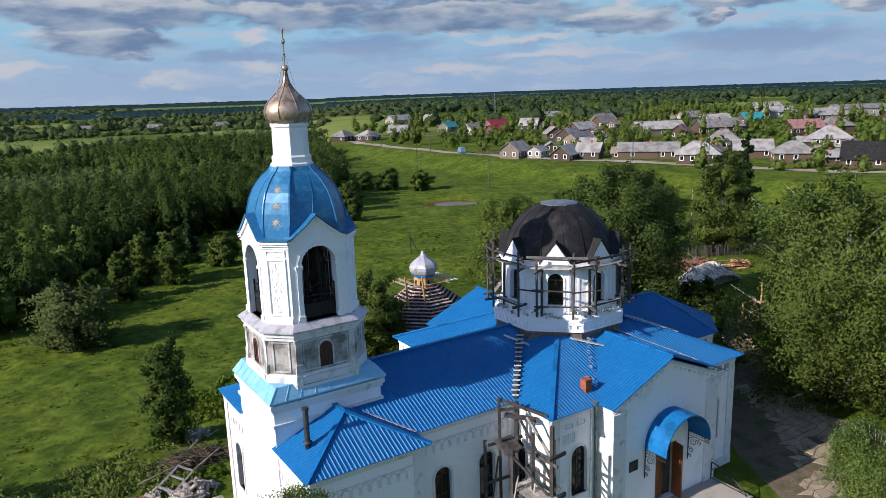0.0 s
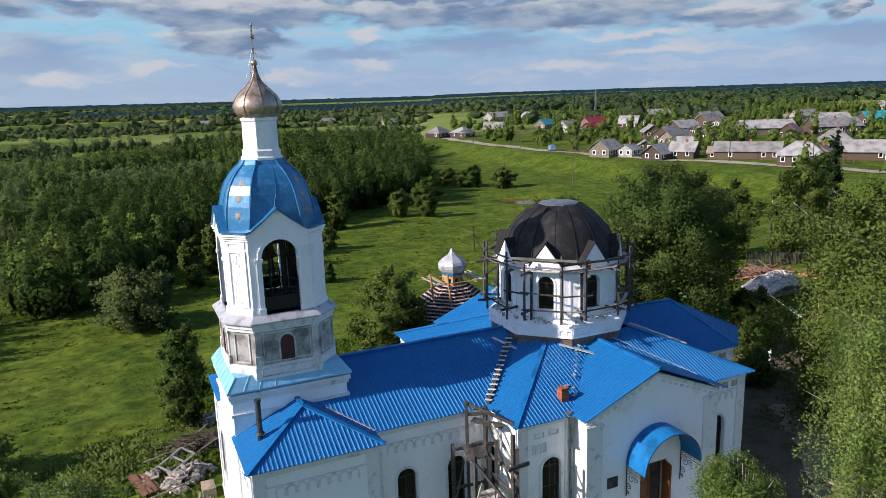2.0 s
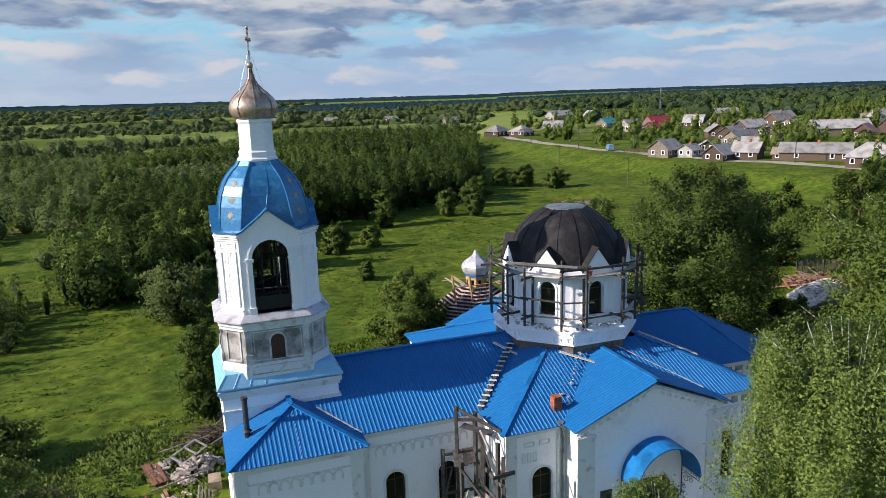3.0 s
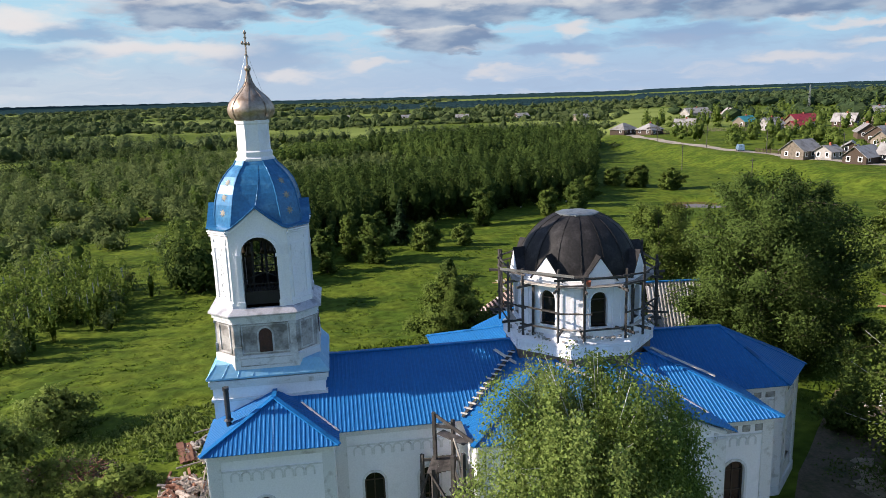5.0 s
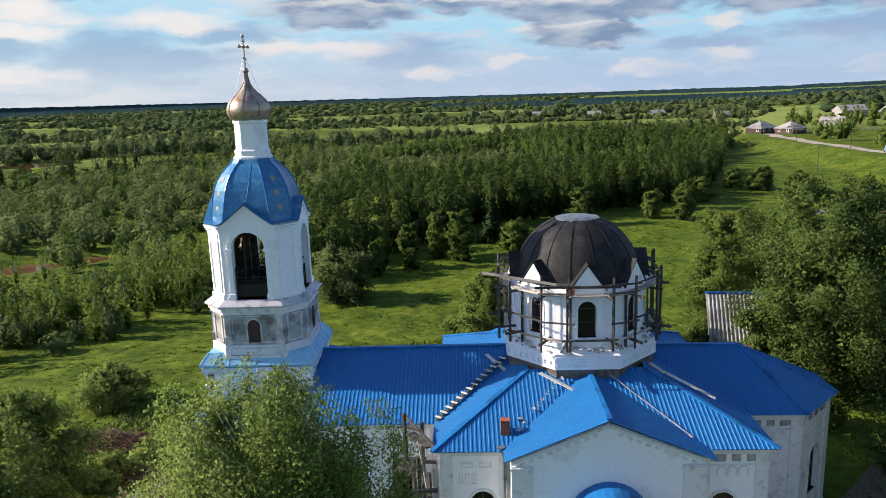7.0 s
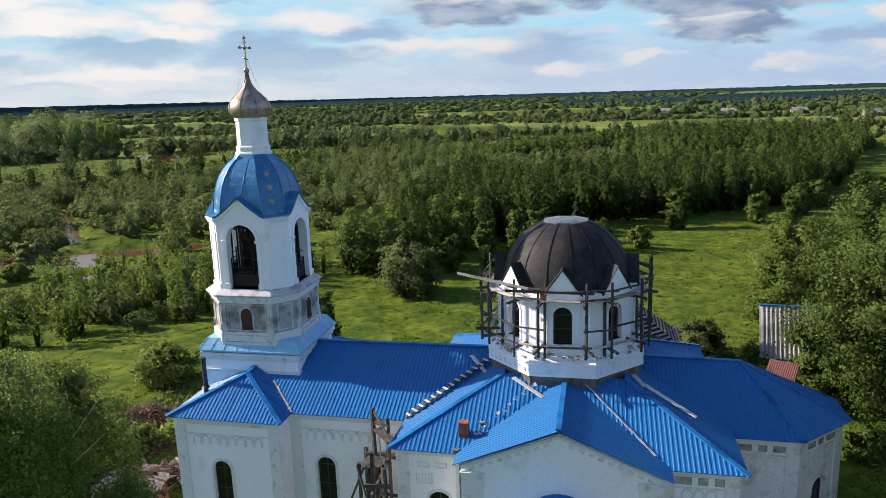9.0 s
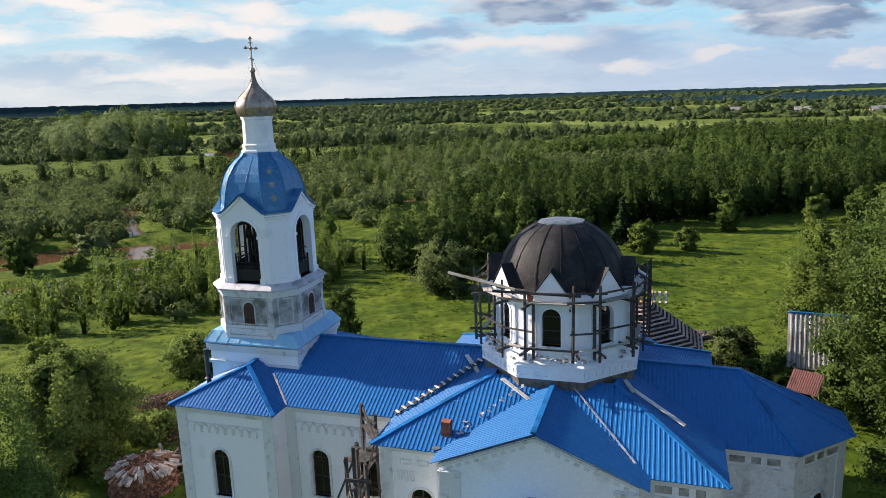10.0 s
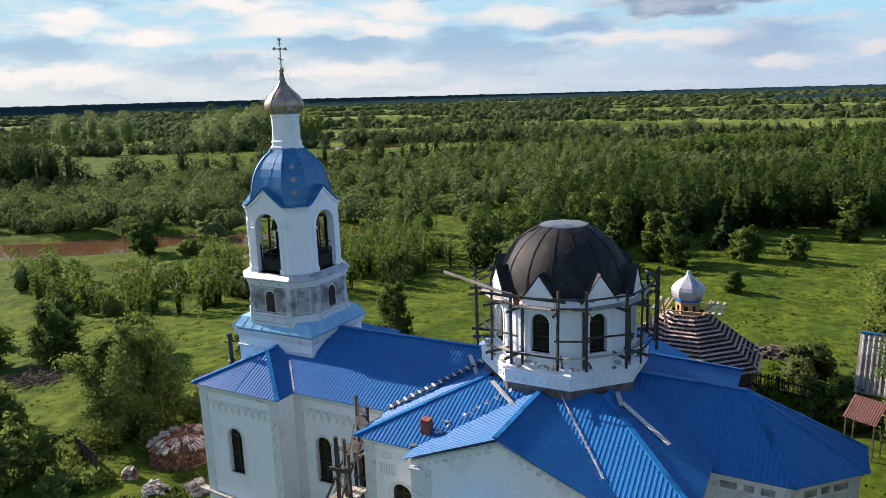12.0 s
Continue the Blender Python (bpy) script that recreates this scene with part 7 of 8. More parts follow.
    V = np.concatenate([sprays(C, Nr, 0.027 * rng.uniform(0.65, 1.25, len(C)), rng)] + low)
    soft = unit((V.mean(1) - np.array([0, 0, H - 3.0])) * np.array([1, 1, 0.6])) * 0.8 + rng.normal(size=(len(V), 3)) * 0.5 + np.array([0, 0, 0.2])
    quads_to_mesh("crown", V, LEAF_BIRCH, root, soft)
    return root


weeping_birch((19.4, 5.5), 17.85, "tall weeping birch with yellow-green leaves", 3)
weeping_birch((17.4, 8.0), 13.8, "younger weeping birch close by a taller one", 17, 0.34)
weeping_birch((21.3, 6.4), 15.2, "slender weeping birch close by a taller one", 18, 0.24)
weeping_birch((4.2, 12.0), 14.7, "slender young weeping birch west of the church", 19, 0.3)
big_tree("birch", (49.3, 24.8), 16.6, 7.2, "birch", 2, 0.076, 86000, LEAF_DARK, BARK, "broad birch with white limbs beside the paved path", 0.04, 0.5, 60, 4, group="birches by the church")
big_tree("birch", (51.2, 18.4), 15.6, 6.3, "birch", 2, 0.078, 70000, LEAF_DARK, BARK, "broad birch with white limbs beside the paved path", 0.03, 0.5, 58, 5, group="birches by the church")
big_tree("birch", (48.4, 45.4), 16.2, 6.1, "birch", 1, 0.080, 76000, LEAF_CHURCH, BARK_DARK, "dense dark green birch behind the church", 0.04, 0.5, 60, 6, group="birches by the church")
big_tree("birch", (53.3, 48.0), 15.0, 4.7, "birch", 1, 0.080, 60000, LEAF_CHURCH, BARK_DARK, "dense dark green birch behind the church", 0.03, 0.5, 58, 7, group="birches by the church")
big_tree("birch", (45.6, 58.0), 12.3, 4.2, "birch", 1, 0.085, 36000, LEAF_DARK, BARK_DARK, "slender birch beyond the church", 0.12, 0.3, 36, 8, group="birches by the church")
big_tree("tree", (24.2, 48.3), 8.9, 3.1, "round", 1, 0.085, 36000, LEAF_DARK, BARK_DARK, "dense round green tree on the meadow", 0.06, 0.1, 34, 9)
big_tree("birch", (8.6, 46.6), 7.4, 1.7, "birch", 1, 0.10, 8000, LEAF_FOREST, BARK, "young slim birch on the grass", 0.10, 0.15, 30, 10)
big_tree("bush", (-1.4, 29.0), 7.8, 3.3, "round", 1, 0.080, 40000, LEAF_BUSH, BARK_DARK, "large leafy bush by the woodpile", 0.04, 0.1, 40, 11, "bush")
big_tree("bush", (-4.4, 44.6), 2.9, 2.5, "round", 1, 0.10, 10000, LEAF_BUSH, BARK_DARK, "low spreading bush in the meadow", 0.03, 0.1, 30, 12, "bush")
big_tree("bush", (-15.0, 40.0), 3.6, 1.9, "birch", 1, 0.12, 6500, LEAF_YOUNG, BARK_DARK, "leafy bush at the edge of the churchyard", 0.04, 0.1, 34, 13, "bush")
big_tree("bush", (-3.4, 21.6), 3.0, 1.8, "round", 1, 0.11, 6500, LEAF_BUSH, BARK_DARK, "leafy bush at the edge of the churchyard", 0.04, 0.1, 34, 14, "bush")
big_tree("bush", (6.8, 80.5), 4.2, 4.0, "round", 1, 0.14, 12000, LEAF_WILLOW, BARK_DARK, "rounded grey-green willow bush in the meadow", 0.02, 0.1, 36, 15, "bush")
SCATTERED = [
    (-60.7, 79.6, 3.2, 2.4, "birch", LEAF_FOREST), (-63.0, 96.5, 0.2, 3.0, "round", LEAF_POPLAR), (-53.4, 82.4, -0.2, 1.8, "birch", LEAF_YOUNG),
    (26.0, 112.0, 5.6, 2.0, "spruce", LEAF_SPRUCE), (29.5, 106.0, 2.6, 2.1, "round", LEAF_DARK), (21.0, 100.0, 5.8, 2.2, "birch", LEAF_FOREST), (17.5, 103.0, 5.4, 1.8, "birch", LEAF_DARK),
    (14.0, 96.0, 4.4, 1.7, "birch", LEAF_FOREST), (36.0, 108.5, 1.2, 1.4, "round", LEAF_DARK), (43.0, 126.0, 5.2, 2.1, "birch", LEAF_FOREST), (57.0, 131.0, 3.4, 2.1, "birch", LEAF_DARK),
]
SCATTERED += [
    (62.0, 128.0, 2.6, 1.8, "birch", LEAF_FOREST), (90.8, 166.0, 2.8, 3.0, "round", LEAF_DARK), (86.0, 170.0, 2.2, 2.4, "round", LEAF_DARK), (96.0, 158.0, 2.6, 2.6, "round", LEAF_DARK),
    (66.0, 140.0, 4.0, 2.2, "birch", LEAF_FOREST), (9.5, 92.0, 3.0, 1.4, "birch", LEAF_FOREST), (72.0, 150.0, 3.5, 2.4, "birch", LEAF_DARK), (30.0, 88.0, 0.2, 0.9, "birch", LEAF_FOREST),
]
SCATTERED += [
    (99.7, 71.0, 12.4, 4.2, "birch", LEAF_FOREST), (83.0, 59.0, 13.0, 4.6, "birch", LEAF_DARK), (92.5, 62.3, 16.2, 3.3, "spruce", LEAF_SPRUCE), (78.0, 66.0, 10.0, 3.6, "birch", LEAF_DARK),
    (72.0, 76.0, 9.0, 3.6, "birch", LEAF_FOREST), (70.0, 38.0, 10.5, 4.0, "birch", LEAF_FOREST), (64.0, 30.0, 11.0, 4.2, "birch", LEAF_DARK), (78.0, 45.0, 11.0, 4.0, "birch", LEAF_FOREST),
]
SCATTERED += [
    (45.2, 47.6, 6.4, 2.5, "birch", LEAF_CHURCH), (-21.0, 36.5, 4.8, 2.2, "birch", LEAF_FOREST), (-25.5, 40.0, 4.0, 2.0, "birch", LEAF_FOREST), (-27.0, 34.0, 3.2, 2.0, "round", LEAF_BUSH), (-11.0, 25.0, 3.0, 2.2, "round", LEAF_BUSH), (51.8, 38.0, 3.6, 1.8, "round", LEAF_FOREST), (47.0, 33.5, 2.6, 1.5, "round", LEAF_FOREST), (40.5, 50.0, 2.4, 1.9, "round", LEAF_FOREST), (42.5, 54.0, 2.2, 2.0, "round", LEAF_FOREST),
    (38.5, 60.0, 1.4, 2.0, "round", LEAF_WILLOW), (55.5, 41.5, 4.4, 2.2, "round", LEAF_DARK), (45.0, 39.0, 1.8, 1.3, "round", LEAF_FOREST), (2.6, 36.2, 0.9, 1.2, "round", LEAF_BUSH), (0.6, 33.2, 1.5, 1.6, "round", LEAF_BUSH), (-2.6, 19.6, 2.4, 1.9, "round", LEAF_BUSH), (0.6, 22.2, 0.8, 1.2, "round", LEAF_BUSH), (2.2, 23.2, 0.6, 0.9, "round", LEAF_DARK), (-6.8, 23.6, 1.9, 1.7, "round", LEAF_DARK),
]
for k, (x, y, top, r, kind, mt) in enumerate(SCATTERED):
    big_tree("bush" if kind == "round" else "tree", (x, y), top, r, kind, 1, 0.16 if y > 70 else 0.12, int(1400 + 1000 * r * r), mt, BARK_DARK,
             {"round": "rounded green bush in the grass", "birch": "young birch standing in the open", "spruce": "dark young spruce standing in the open"}[kind], 0.04, 0.05, 22, 40 + k, "bush" if kind == "round" else "tree", "scattered trees and bushes")


def inside(poly, x, y):
    c = np.zeros(np.shape(x), bool)
    for (ax, ay), (bx, by) in zip(poly, poly[1:] + poly[:1]):
        hit = ((ay > y) != (by > y)) & (x < (bx - ax) * (y - ay) / ((by - ay) or 1e-9) + ax)
        c ^= hit
    return c


def template(kind, n, rng, ratio):
    """Leaf sprays of one tree of height 1 and crown radius 1 (scaled apart later), heaped in rounded clumps."""
    m = max(6, n // 9)
    k = np.arange(m)
    h = np.clip((k + rng.uniform(0.1, 0.9, m)) / m, 0, 1)
    h = h ** (1.25 if kind == "spruce" else 0.8)
    az = k * 2.39996 + rng.normal(0, 0.35, m)
    lump = rng.uniform(0, 6.28, 2)
    R = crown_shape(kind, np.clip(h, 0, 0.95)) * (0.86 + 0.14 * np.sin(3 * az + lump[0] + 5 * h)) * rng.uniform(0.50, 0.90, m)
    ball = rng.uniform(0.20, 0.32, m) * np.where(h > 0.85, 0.75, 1.0)
    K = np.stack([R * np.cos(az), R * np.sin(az), np.minimum(h, 1 - 0.5 * ball * ratio)], 1)
    out = np.stack([np.cos(az), np.sin(az), np.zeros(m)], 1)
    who = rng.integers(0, m, n)
    d = unit(rng.normal(size=(n, 3)) + 0.7 * out[who] + np.array([0, 0, 0.45]))
    C = K[who] + d * (ball[who] * rng.uniform(0.75, 1.08, n))[:, None] * np.array([1, 1, ratio])
    S = d * 0.36 + out[who] * 0.75 + np.array([0, 0, 1.1]) * (h[who] - 0.35)[:, None]
    return C, S


def wood(name, P, H, R, kind, quads, size, material, label, category="forest", base=0.12, trunk=None, seed=0, core=(5, 6), body=0.45):
    """Many trees in one mesh: places P, heights H, crown radii R."""
    rng = np.random.default_rng(seed)
    tpl = [template(kind, quads * 2, rng, float(np.mean(R) / np.mean(H))) for _ in range(9)]
    out, soft, stems = [], [], []
    # a lumpy inner body for each crown, so that it closes
    la, lo = np.meshgrid(np.linspace(0.0, 1.0, core[0]), np.linspace(0, math.tau, core[1] + 1)[:-1], indexing="ij")
    cores = []
    for _ in range(7):
        ph = rng.uniform(0, 6.28, 4)
        hh = np.clip(0.03 + (0.42 + 0.8 * body) * la, 0, 1)
        rr = crown_shape(kind, hh) * np.where((la == 0) | (la == 1), 0.25, body) * (1 + 0.22 * np.sin(3 * lo + ph[0] + 6 * la) + 0.14 * np.sin(2 * lo + ph[1] - 9 * la))
        cores.append(np.stack([rr * np.cos(lo), rr * np.sin(lo), hh - 0.03], 2))
    ia = np.arange(core[0] * core[1]).reshape(core)
    cf = np.stack([ia[:-1], np.roll(ia, -1, 1)[:-1], np.roll(ia, -1, 1)[1:], ia[1:]], 2).reshape(-1, 4)
    Z = ground_z(P[:, 0], P[:, 1])
    for (x, y), h, r, z in zip(P, H, R, Z):
        a = rng.uniform(0, math.tau)
        c, s = math.cos(a), math.sin(a)

        def put(Q, up):
            return np.stack([(Q[:, 0] * c - Q[:, 1] * s) * (r if up else 1) + (x if up else 0), (Q[:, 0] * s + Q[:, 1] * c) * (r if up else 1) + (y if up else 0), z + h * (base + (1 - base) * Q[:, 2]) if up else Q[:, 2]], 1)

        C, S = tpl[rng.integers(9)]
        C2, S2 = put(C, True), put(S, False)
        K = put(cores[rng.integers(7)].reshape(-1, 3), True)
        T = np.concatenate([K[cf[:, :3]], K[cf[:, [0, 2, 3]]]])
        out.append(T)
        soft.append(T.mean(1) - np.array([x, y, z + 0.45 * h]))
        n = len(C2)
        out.append(sprays(C2, unit(S2) + rng.normal(size=(n, 3)) * 0.30, size * (0.5 + 0.5 * r) * rng.uniform(0.65, 1.25, n), rng))
        soft.append(S2 + rng.normal(size=(n, 3)) * 0.16)
        if trunk is not None:
            w = 0.011 * h + 0.02
            for dx, dy in ((w, w), (-w, w)):
                stems.append([(x - dx, y - dy, z - 0.2), (x + dx, y + dy, z - 0.2), (x + dx * 0.4, y + dy * 0.4, z + h * 0.8), (x - dx * 0.4, y - dy * 0.4, z + h * 0.8)])
    ob = tagged(quads_to_mesh(name, np.concatenate(out), material, None, np.concatenate(soft)), label, category, kind="stuff")
    if stems:
        quads_to_mesh("trunks", np.array(stems), trunk, ob)
    return ob


def scatter(poly, step, rng, jitter=0.45, keep=1.0):
    xs, ys = [p[0] for p in poly], [p[1] for p in poly]
    X, Y = np.meshgrid(np.arange(min(xs), max(xs), step), np.arange(min(ys), max(ys), step))
    X, Y = X + rng.uniform(-jitter, jitter, X.shape) * step, Y + rng.uniform(-jitter, jitter, Y.shape) * step
    k = inside(poly, X, Y) & (rng.uniform(size=X.shape) < keep) & (river_dist(X, Y) > 1.4 + 7.6 * smooth01(103, 90, Y))
    for px, py, r in PONDS:
        k &= np.hypot(X - px, Y - py) > r * 1.2
    return np.stack([X[k], Y[k]], 1)


# tall birch wood beyond the meadow
FRONT = [(-8, 124), (0, 117), (8, 112), (16, 113), (32, 131), (46, 136), (57, 144), (66, 148), (76, 160), (96, 212)]
near_wood = FRONT + [(84, 212), (70, 190), (40, 172), (5, 160), (-6, 150)]
P = scatter(near_wood, 2.8, RNG)
P = P + RNG.normal(0, 0.8, P.shape)
k = RNG.uniform(size=len(P))
wood("birch_wood", P[k < 0.4], RNG.uniform(7.0, 11.0, (k < 0.4).sum()), RNG.uniform(1.8, 2.8, (k < 0.4).sum()), "birch", 205, 0.14, LEAF_WOOD, "dense young birch wood beyond the meadow", base=0.04, trunk=BARK_DARK, seed=21)
wood("birch_wood", P[k >= 0.4], RNG.uniform(5.6, 10.0, (k >= 0.4).sum()), RNG.uniform(1.7, 2.7, (k >= 0.4).sum()), "birch", 205, 0.14, LEAF_WOOD, "dense young birch wood beyond the meadow", base=0.04, trunk=BARK, seed=22)
back_wood = [(-6, 150), (5, 160), (40, 172), (70, 190), (84, 212), (96, 212), (112, 250), (128, 300), (140, 350), (60, 350), (10, 340), (-4, 300), (-14, 230)]
P = scatter(back_wood, 4.0, RNG)
# belts of tall birch with lower willow scrub between
belt = np.array([noise.noise(Vector((x * 0.011 + 0.4, y * 0.030, 6.0))) for x, y in P])
k = RNG.uniform(size=len(P))
T = P[(belt > 0.12) & (k < 0.55)]
wood("birch_wood", T, RNG.uniform(7.5, 11.5, len(T)), RNG.uniform(2.0, 3.2, len(T)), "birch", 70, 0.19, LEAF_WOOD, "dense young birch wood reaching into the distance", seed=23)
T = P[(belt > -0.10) & ((belt <= 0.12) | (k >= 0.55))]
wood("birch_wood", T, RNG.uniform(5.5, 9.0, len(T)), RNG.uniform(2.0, 3.3, len(T)), "birch", 70, 0.19, LEAF_FOREST, "dense young birch wood reaching into the distance", seed=24)
T = P[belt <= -0.10]
wood("willow_scrub", T, RNG.uniform(3.0, 5.0, len(T)), RNG.uniform(2.4, 3.6, len(T)), "round", 60, 0.17, LEAF_WILLOW, "willow scrub between belts of birch", "bushes", 0.0, seed=37)
# willow scrub between wood and river, beyond the river, and young birches this side of it
scrub = [(-12, 142), (-10, 155), (-16, 230), (-6, 310), (-48, 335), (-66, 300), (-79, 272), (-92, 240), (-104, 205), (-116, 175), (-100, 150), (-82, 130), (-60, 112), (-47, 106), (-34, 124), (-22, 138)]
P = scatter(scrub, 5.4, RNG, keep=0.86)
P = np.concatenate([P, scatter([(-14, 100), (-8, 126), (-12, 142), (-22, 138), (-34, 124), (-47, 106), (-40, 90), (-26, 84)], 5.0, RNG, keep=0.3)])
k = RNG.uniform(size=len(P))
wood("willow_scrub", P[k < 0.82], RNG.uniform(2.4, 5.6, (k < 0.82).sum()), RNG.uniform(2.6, 4.6, (k < 0.82).sum()), "round", 150, 0.105, LEAF_WILLOW, "rounded grey-green willow scrub in the wet meadow", "bushes", 0.0, seed=25)
wood("willow_scrub", P[k >= 0.82], RNG.uniform(4.0, 7.0, (k >= 0.82).sum()), RNG.uniform(1.6, 2.6, (k >= 0.82).sum()), "birch", 110, 0.18, LEAF_FOREST, "young birches among willow scrub", "bushes", 0.05, seed=26)
over = [(-150, 80), (-100, 82), (-74, 92), (-62, 106), (-84, 130), (-100, 150), (-116, 172), (-133, 150), (-155, 122), (-175, 100)]
P = scatter(over, 5.7, RNG, keep=0.95)
wood("willow_scrub", P, RNG.uniform(3.2, 6.6, len(P)), RNG.uniform(2.8, 4.8, len(P)), "round", 230, 0.095, LEAF_WILLOW, "rounded grey-green willow scrub beyond the river", "bushes", 0.0, seed=27)
copse = [(-7, 88), (3, 88), (6, 100), (13, 109), (14, 114), (8, 120), (0, 124), (-5, 118), (-7, 104)]
P = scatter(copse, 2.7, RNG, keep=0.92)
k = RNG.uniform(size=len(P))
wood("birch_copse", P[k < 0.45], RNG.uniform(5.5, 8.8, (k < 0.45).sum()), RNG.uniform(1.7, 2.7, (k < 0.45).sum()), "birch", 230, 0.15, LEAF_DARK, "copse of birch and alder at the meadow's edge", "trees", 0.05, BARK, seed=35)
wood("birch_copse", P[k >= 0.45], RNG.uniform(5.0, 8.2, (k >= 0.45).sum()), RNG.uniform(1.7, 2.8, (k >= 0.45).sum()), "birch", 230, 0.15, LEAF_WOOD, "copse of birch and alder at the meadow's edge", "trees", 0.05, BARK_DARK, seed=36)
young = [(-62, 58), (-39, 50), (-26, 53), (-18, 62), (-14, 78), (-12, 86), (-17, 93), (-28, 80), (-36, 87), (-43, 84), (-46, 75), (-57, 66)]
P = scatter(young, 1.8, RNG, keep=0.9)
P = P + RNG.normal(0, 1.3, P.shape)
P = P[[noise.noise(Vector((x * 0.11, y * 0.11, 5.0))) > -0.22 and not (x < -40 and y > 63) for x, y in P]]
P2 = scatter([(-21, 76), (-9, 75), (-8, 86), (-10, 92), (-14, 97), (-27, 106), (-28, 95)], 2.1, RNG, keep=0.8)
P = np.concatenate([P, P2 + RNG.normal(0, 0.9, P2.shape)])
k = RNG.uniform(size=len(P))
wood("young_birches", P[k < 0.7], RNG.uniform(2.2, 6.4, (k < 0.7).sum()), RNG.uniform(0.9, 1.6, (k < 0.7).sum()), "birch", 170, 0.12, LEAF_YOUNG, "bright young birches at the meadow's edge", "bushes", 0.02, BARK, seed=28, body=0.22)
wood("young_birches", P[k >= 0.7], RNG.uniform(1.8, 3.6, (k >= 0.7).sum()), RNG.uniform(1.0, 2.0, (k >= 0.7).sum()), "round", 120, 0.13, LEAF_WILLOW, "low willow bushes at the meadow's edge", "bushes", 0.0, seed=29)
# dark line of trees beyond the scrub, great trees at the far bend
def along(line, step, spread, keep, rng):
    pts = []
    for a, b in zip(line, line[1:]):
        n = max(1, int(math.dist(a, b) / step))
        pts += [(a[0] + (b[0] - a[0]) * i / n + rng.normal() * spread, a[1] + (b[1] - a[1]) * i / n + rng.normal() * spread) for i in range(n) if rng.uniform() < keep]
    return np.array(pts)


P = along([(-205, 96), (-180, 104), (-157, 126), (-137, 153), (-119, 185), (-107, 213), (-97, 234), (-89, 260), (-79, 281), (-66, 310), (-54, 345)], 2.0, 2.6, 0.75, RNG)
wood("alder_line", P, RNG.uniform(4.0, 9.0, len(P)), RNG.uniform(2.4, 4.2, len(P)), "round", 130, 0.13, LEAF_ALDER, "dark line of alders across the meadow", "trees", 0.0, seed=30, body=0.3)
P = along([(-195, 102), (-157, 128), (-137, 155), (-119, 187), (-107, 215), (-92, 250)], 4.5, 2.8, 0.75, RNG)
wood("alder_line", P, RNG.uniform(8.0, 15.5, len(P)), RNG.uniform(2.4, 4.4, len(P)), "birch", 240, 0.12, LEAF_ALDER, "taller trees standing in the alder line", "trees", 0.02, BARK, seed=38, body=0.25)
P = scatter([(-205, 88), (-166, 110), (-152, 122), (-152, 136), (-172, 136), (-215, 120)], 5.0, RNG, keep=0.9)
wood("alder_wood", P, RNG.uniform(12, 19, len(P)), RNG.uniform(3.0, 4.8, len(P)), "birch", 260, 0.11, LEAF_ALDER, "tall dark alders on the river bank", "trees", 0.03, BARK, seed=42, body=0.3)
P = along([(-420, 190), (-330, 225), (-256, 268), (-212, 300), (-195, 345), (-140, 352), (-90, 372), (-20, 385)], 3.2, 5.5, 0.9, RNG)
wood("bush_belt", P, RNG.uniform(4.5, 10, len(P)), RNG.uniform(4.0, 7.0, len(P)), "round", 80, 0.13, LEAF_FAR, "belt of bushes beyond the green meadow", "trees", 0.0, seed=39)
P = np.concatenate([scatter([(-215, 310), (-245, 345), (-314, 328), (-256, 273)], 15, RNG, keep=0.8), scatter([(-330, 330), (-400, 320), (-420, 280), (-360, 285)], 24, RNG, keep=0.7)])
wood("poplar_grove", P, RNG.uniform(15, 24, len(P)), RNG.uniform(6.0, 9.0, len(P)), "round", 640, 0.095, LEAF_POPLAR, "grove of great rounded poplars across the river", "trees", 0.08, BARK_DARK, seed=31)
P = scatter([(-228, 345), (-262, 392), (-345, 372), (-318, 338), (-262, 352)], 11, RNG, keep=0.85)
wood("alder_wood", P, RNG.uniform(17, 26, len(P)), RNG.uniform(5.0, 7.5, len(P)), "birch", 240, 0.10, LEAF_DARK, "dark wood behind the poplars", "trees", 0.0, BARK_DARK, seed=41)
P = np.concatenate([scatter([(-250, 66), (-178, 92), (-168, 112), (-185, 132), (-250, 130)], 7, RNG, keep=0.85), scatter([(-520, 300), (-350, 340), (-330, 420), (-500, 400)], 17, RNG, keep=0.5)])
wood("alder_wood", P, RNG.uniform(8, 14, len(P)), RNG.uniform(3.5, 6.0, len(P)), "birch", 150, 0.14, LEAF_FAR, "alder wood across the river", "trees", 0.0, seed=32)


# the open hay meadow between alder line and bush belt
hayfield = [(-430, 110), (-160, 122), (-120, 180), (-92, 250), (-120, 330), (-190, 300), (-256, 262), (-330, 218), (-430, 185)]


def broken(r0, r1, a0, a1, n, thr, scale, rng):
    """Places in a sector, kept where a slow noise is high: copses and hedges with open meadow between."""
    r, a = np.sqrt(rng.uniform(r0 * r0, r1 * r1, n)), np.radians(rng.uniform(a0, a1, n))
    X, Y = r * np.cos(a), r * np.sin(a)
    v = np.array([noise.noise(Vector((x * scale, y * scale * 4.0, 3.3))) for x, y in zip(X, Y)])
    edge = 139 + 0.45 * np.maximum(0, Y - 300)
    k = (v > thr) & (X < edge - 6 + 2000 * (Y > 700)) & ~inside(back_wood, X, Y) & ~inside(scrub, X, Y) & (river_dist(X, Y) > 9) & ~inside(hayfield, X, Y)
    return np.stack([X[k], Y[k]], 1)


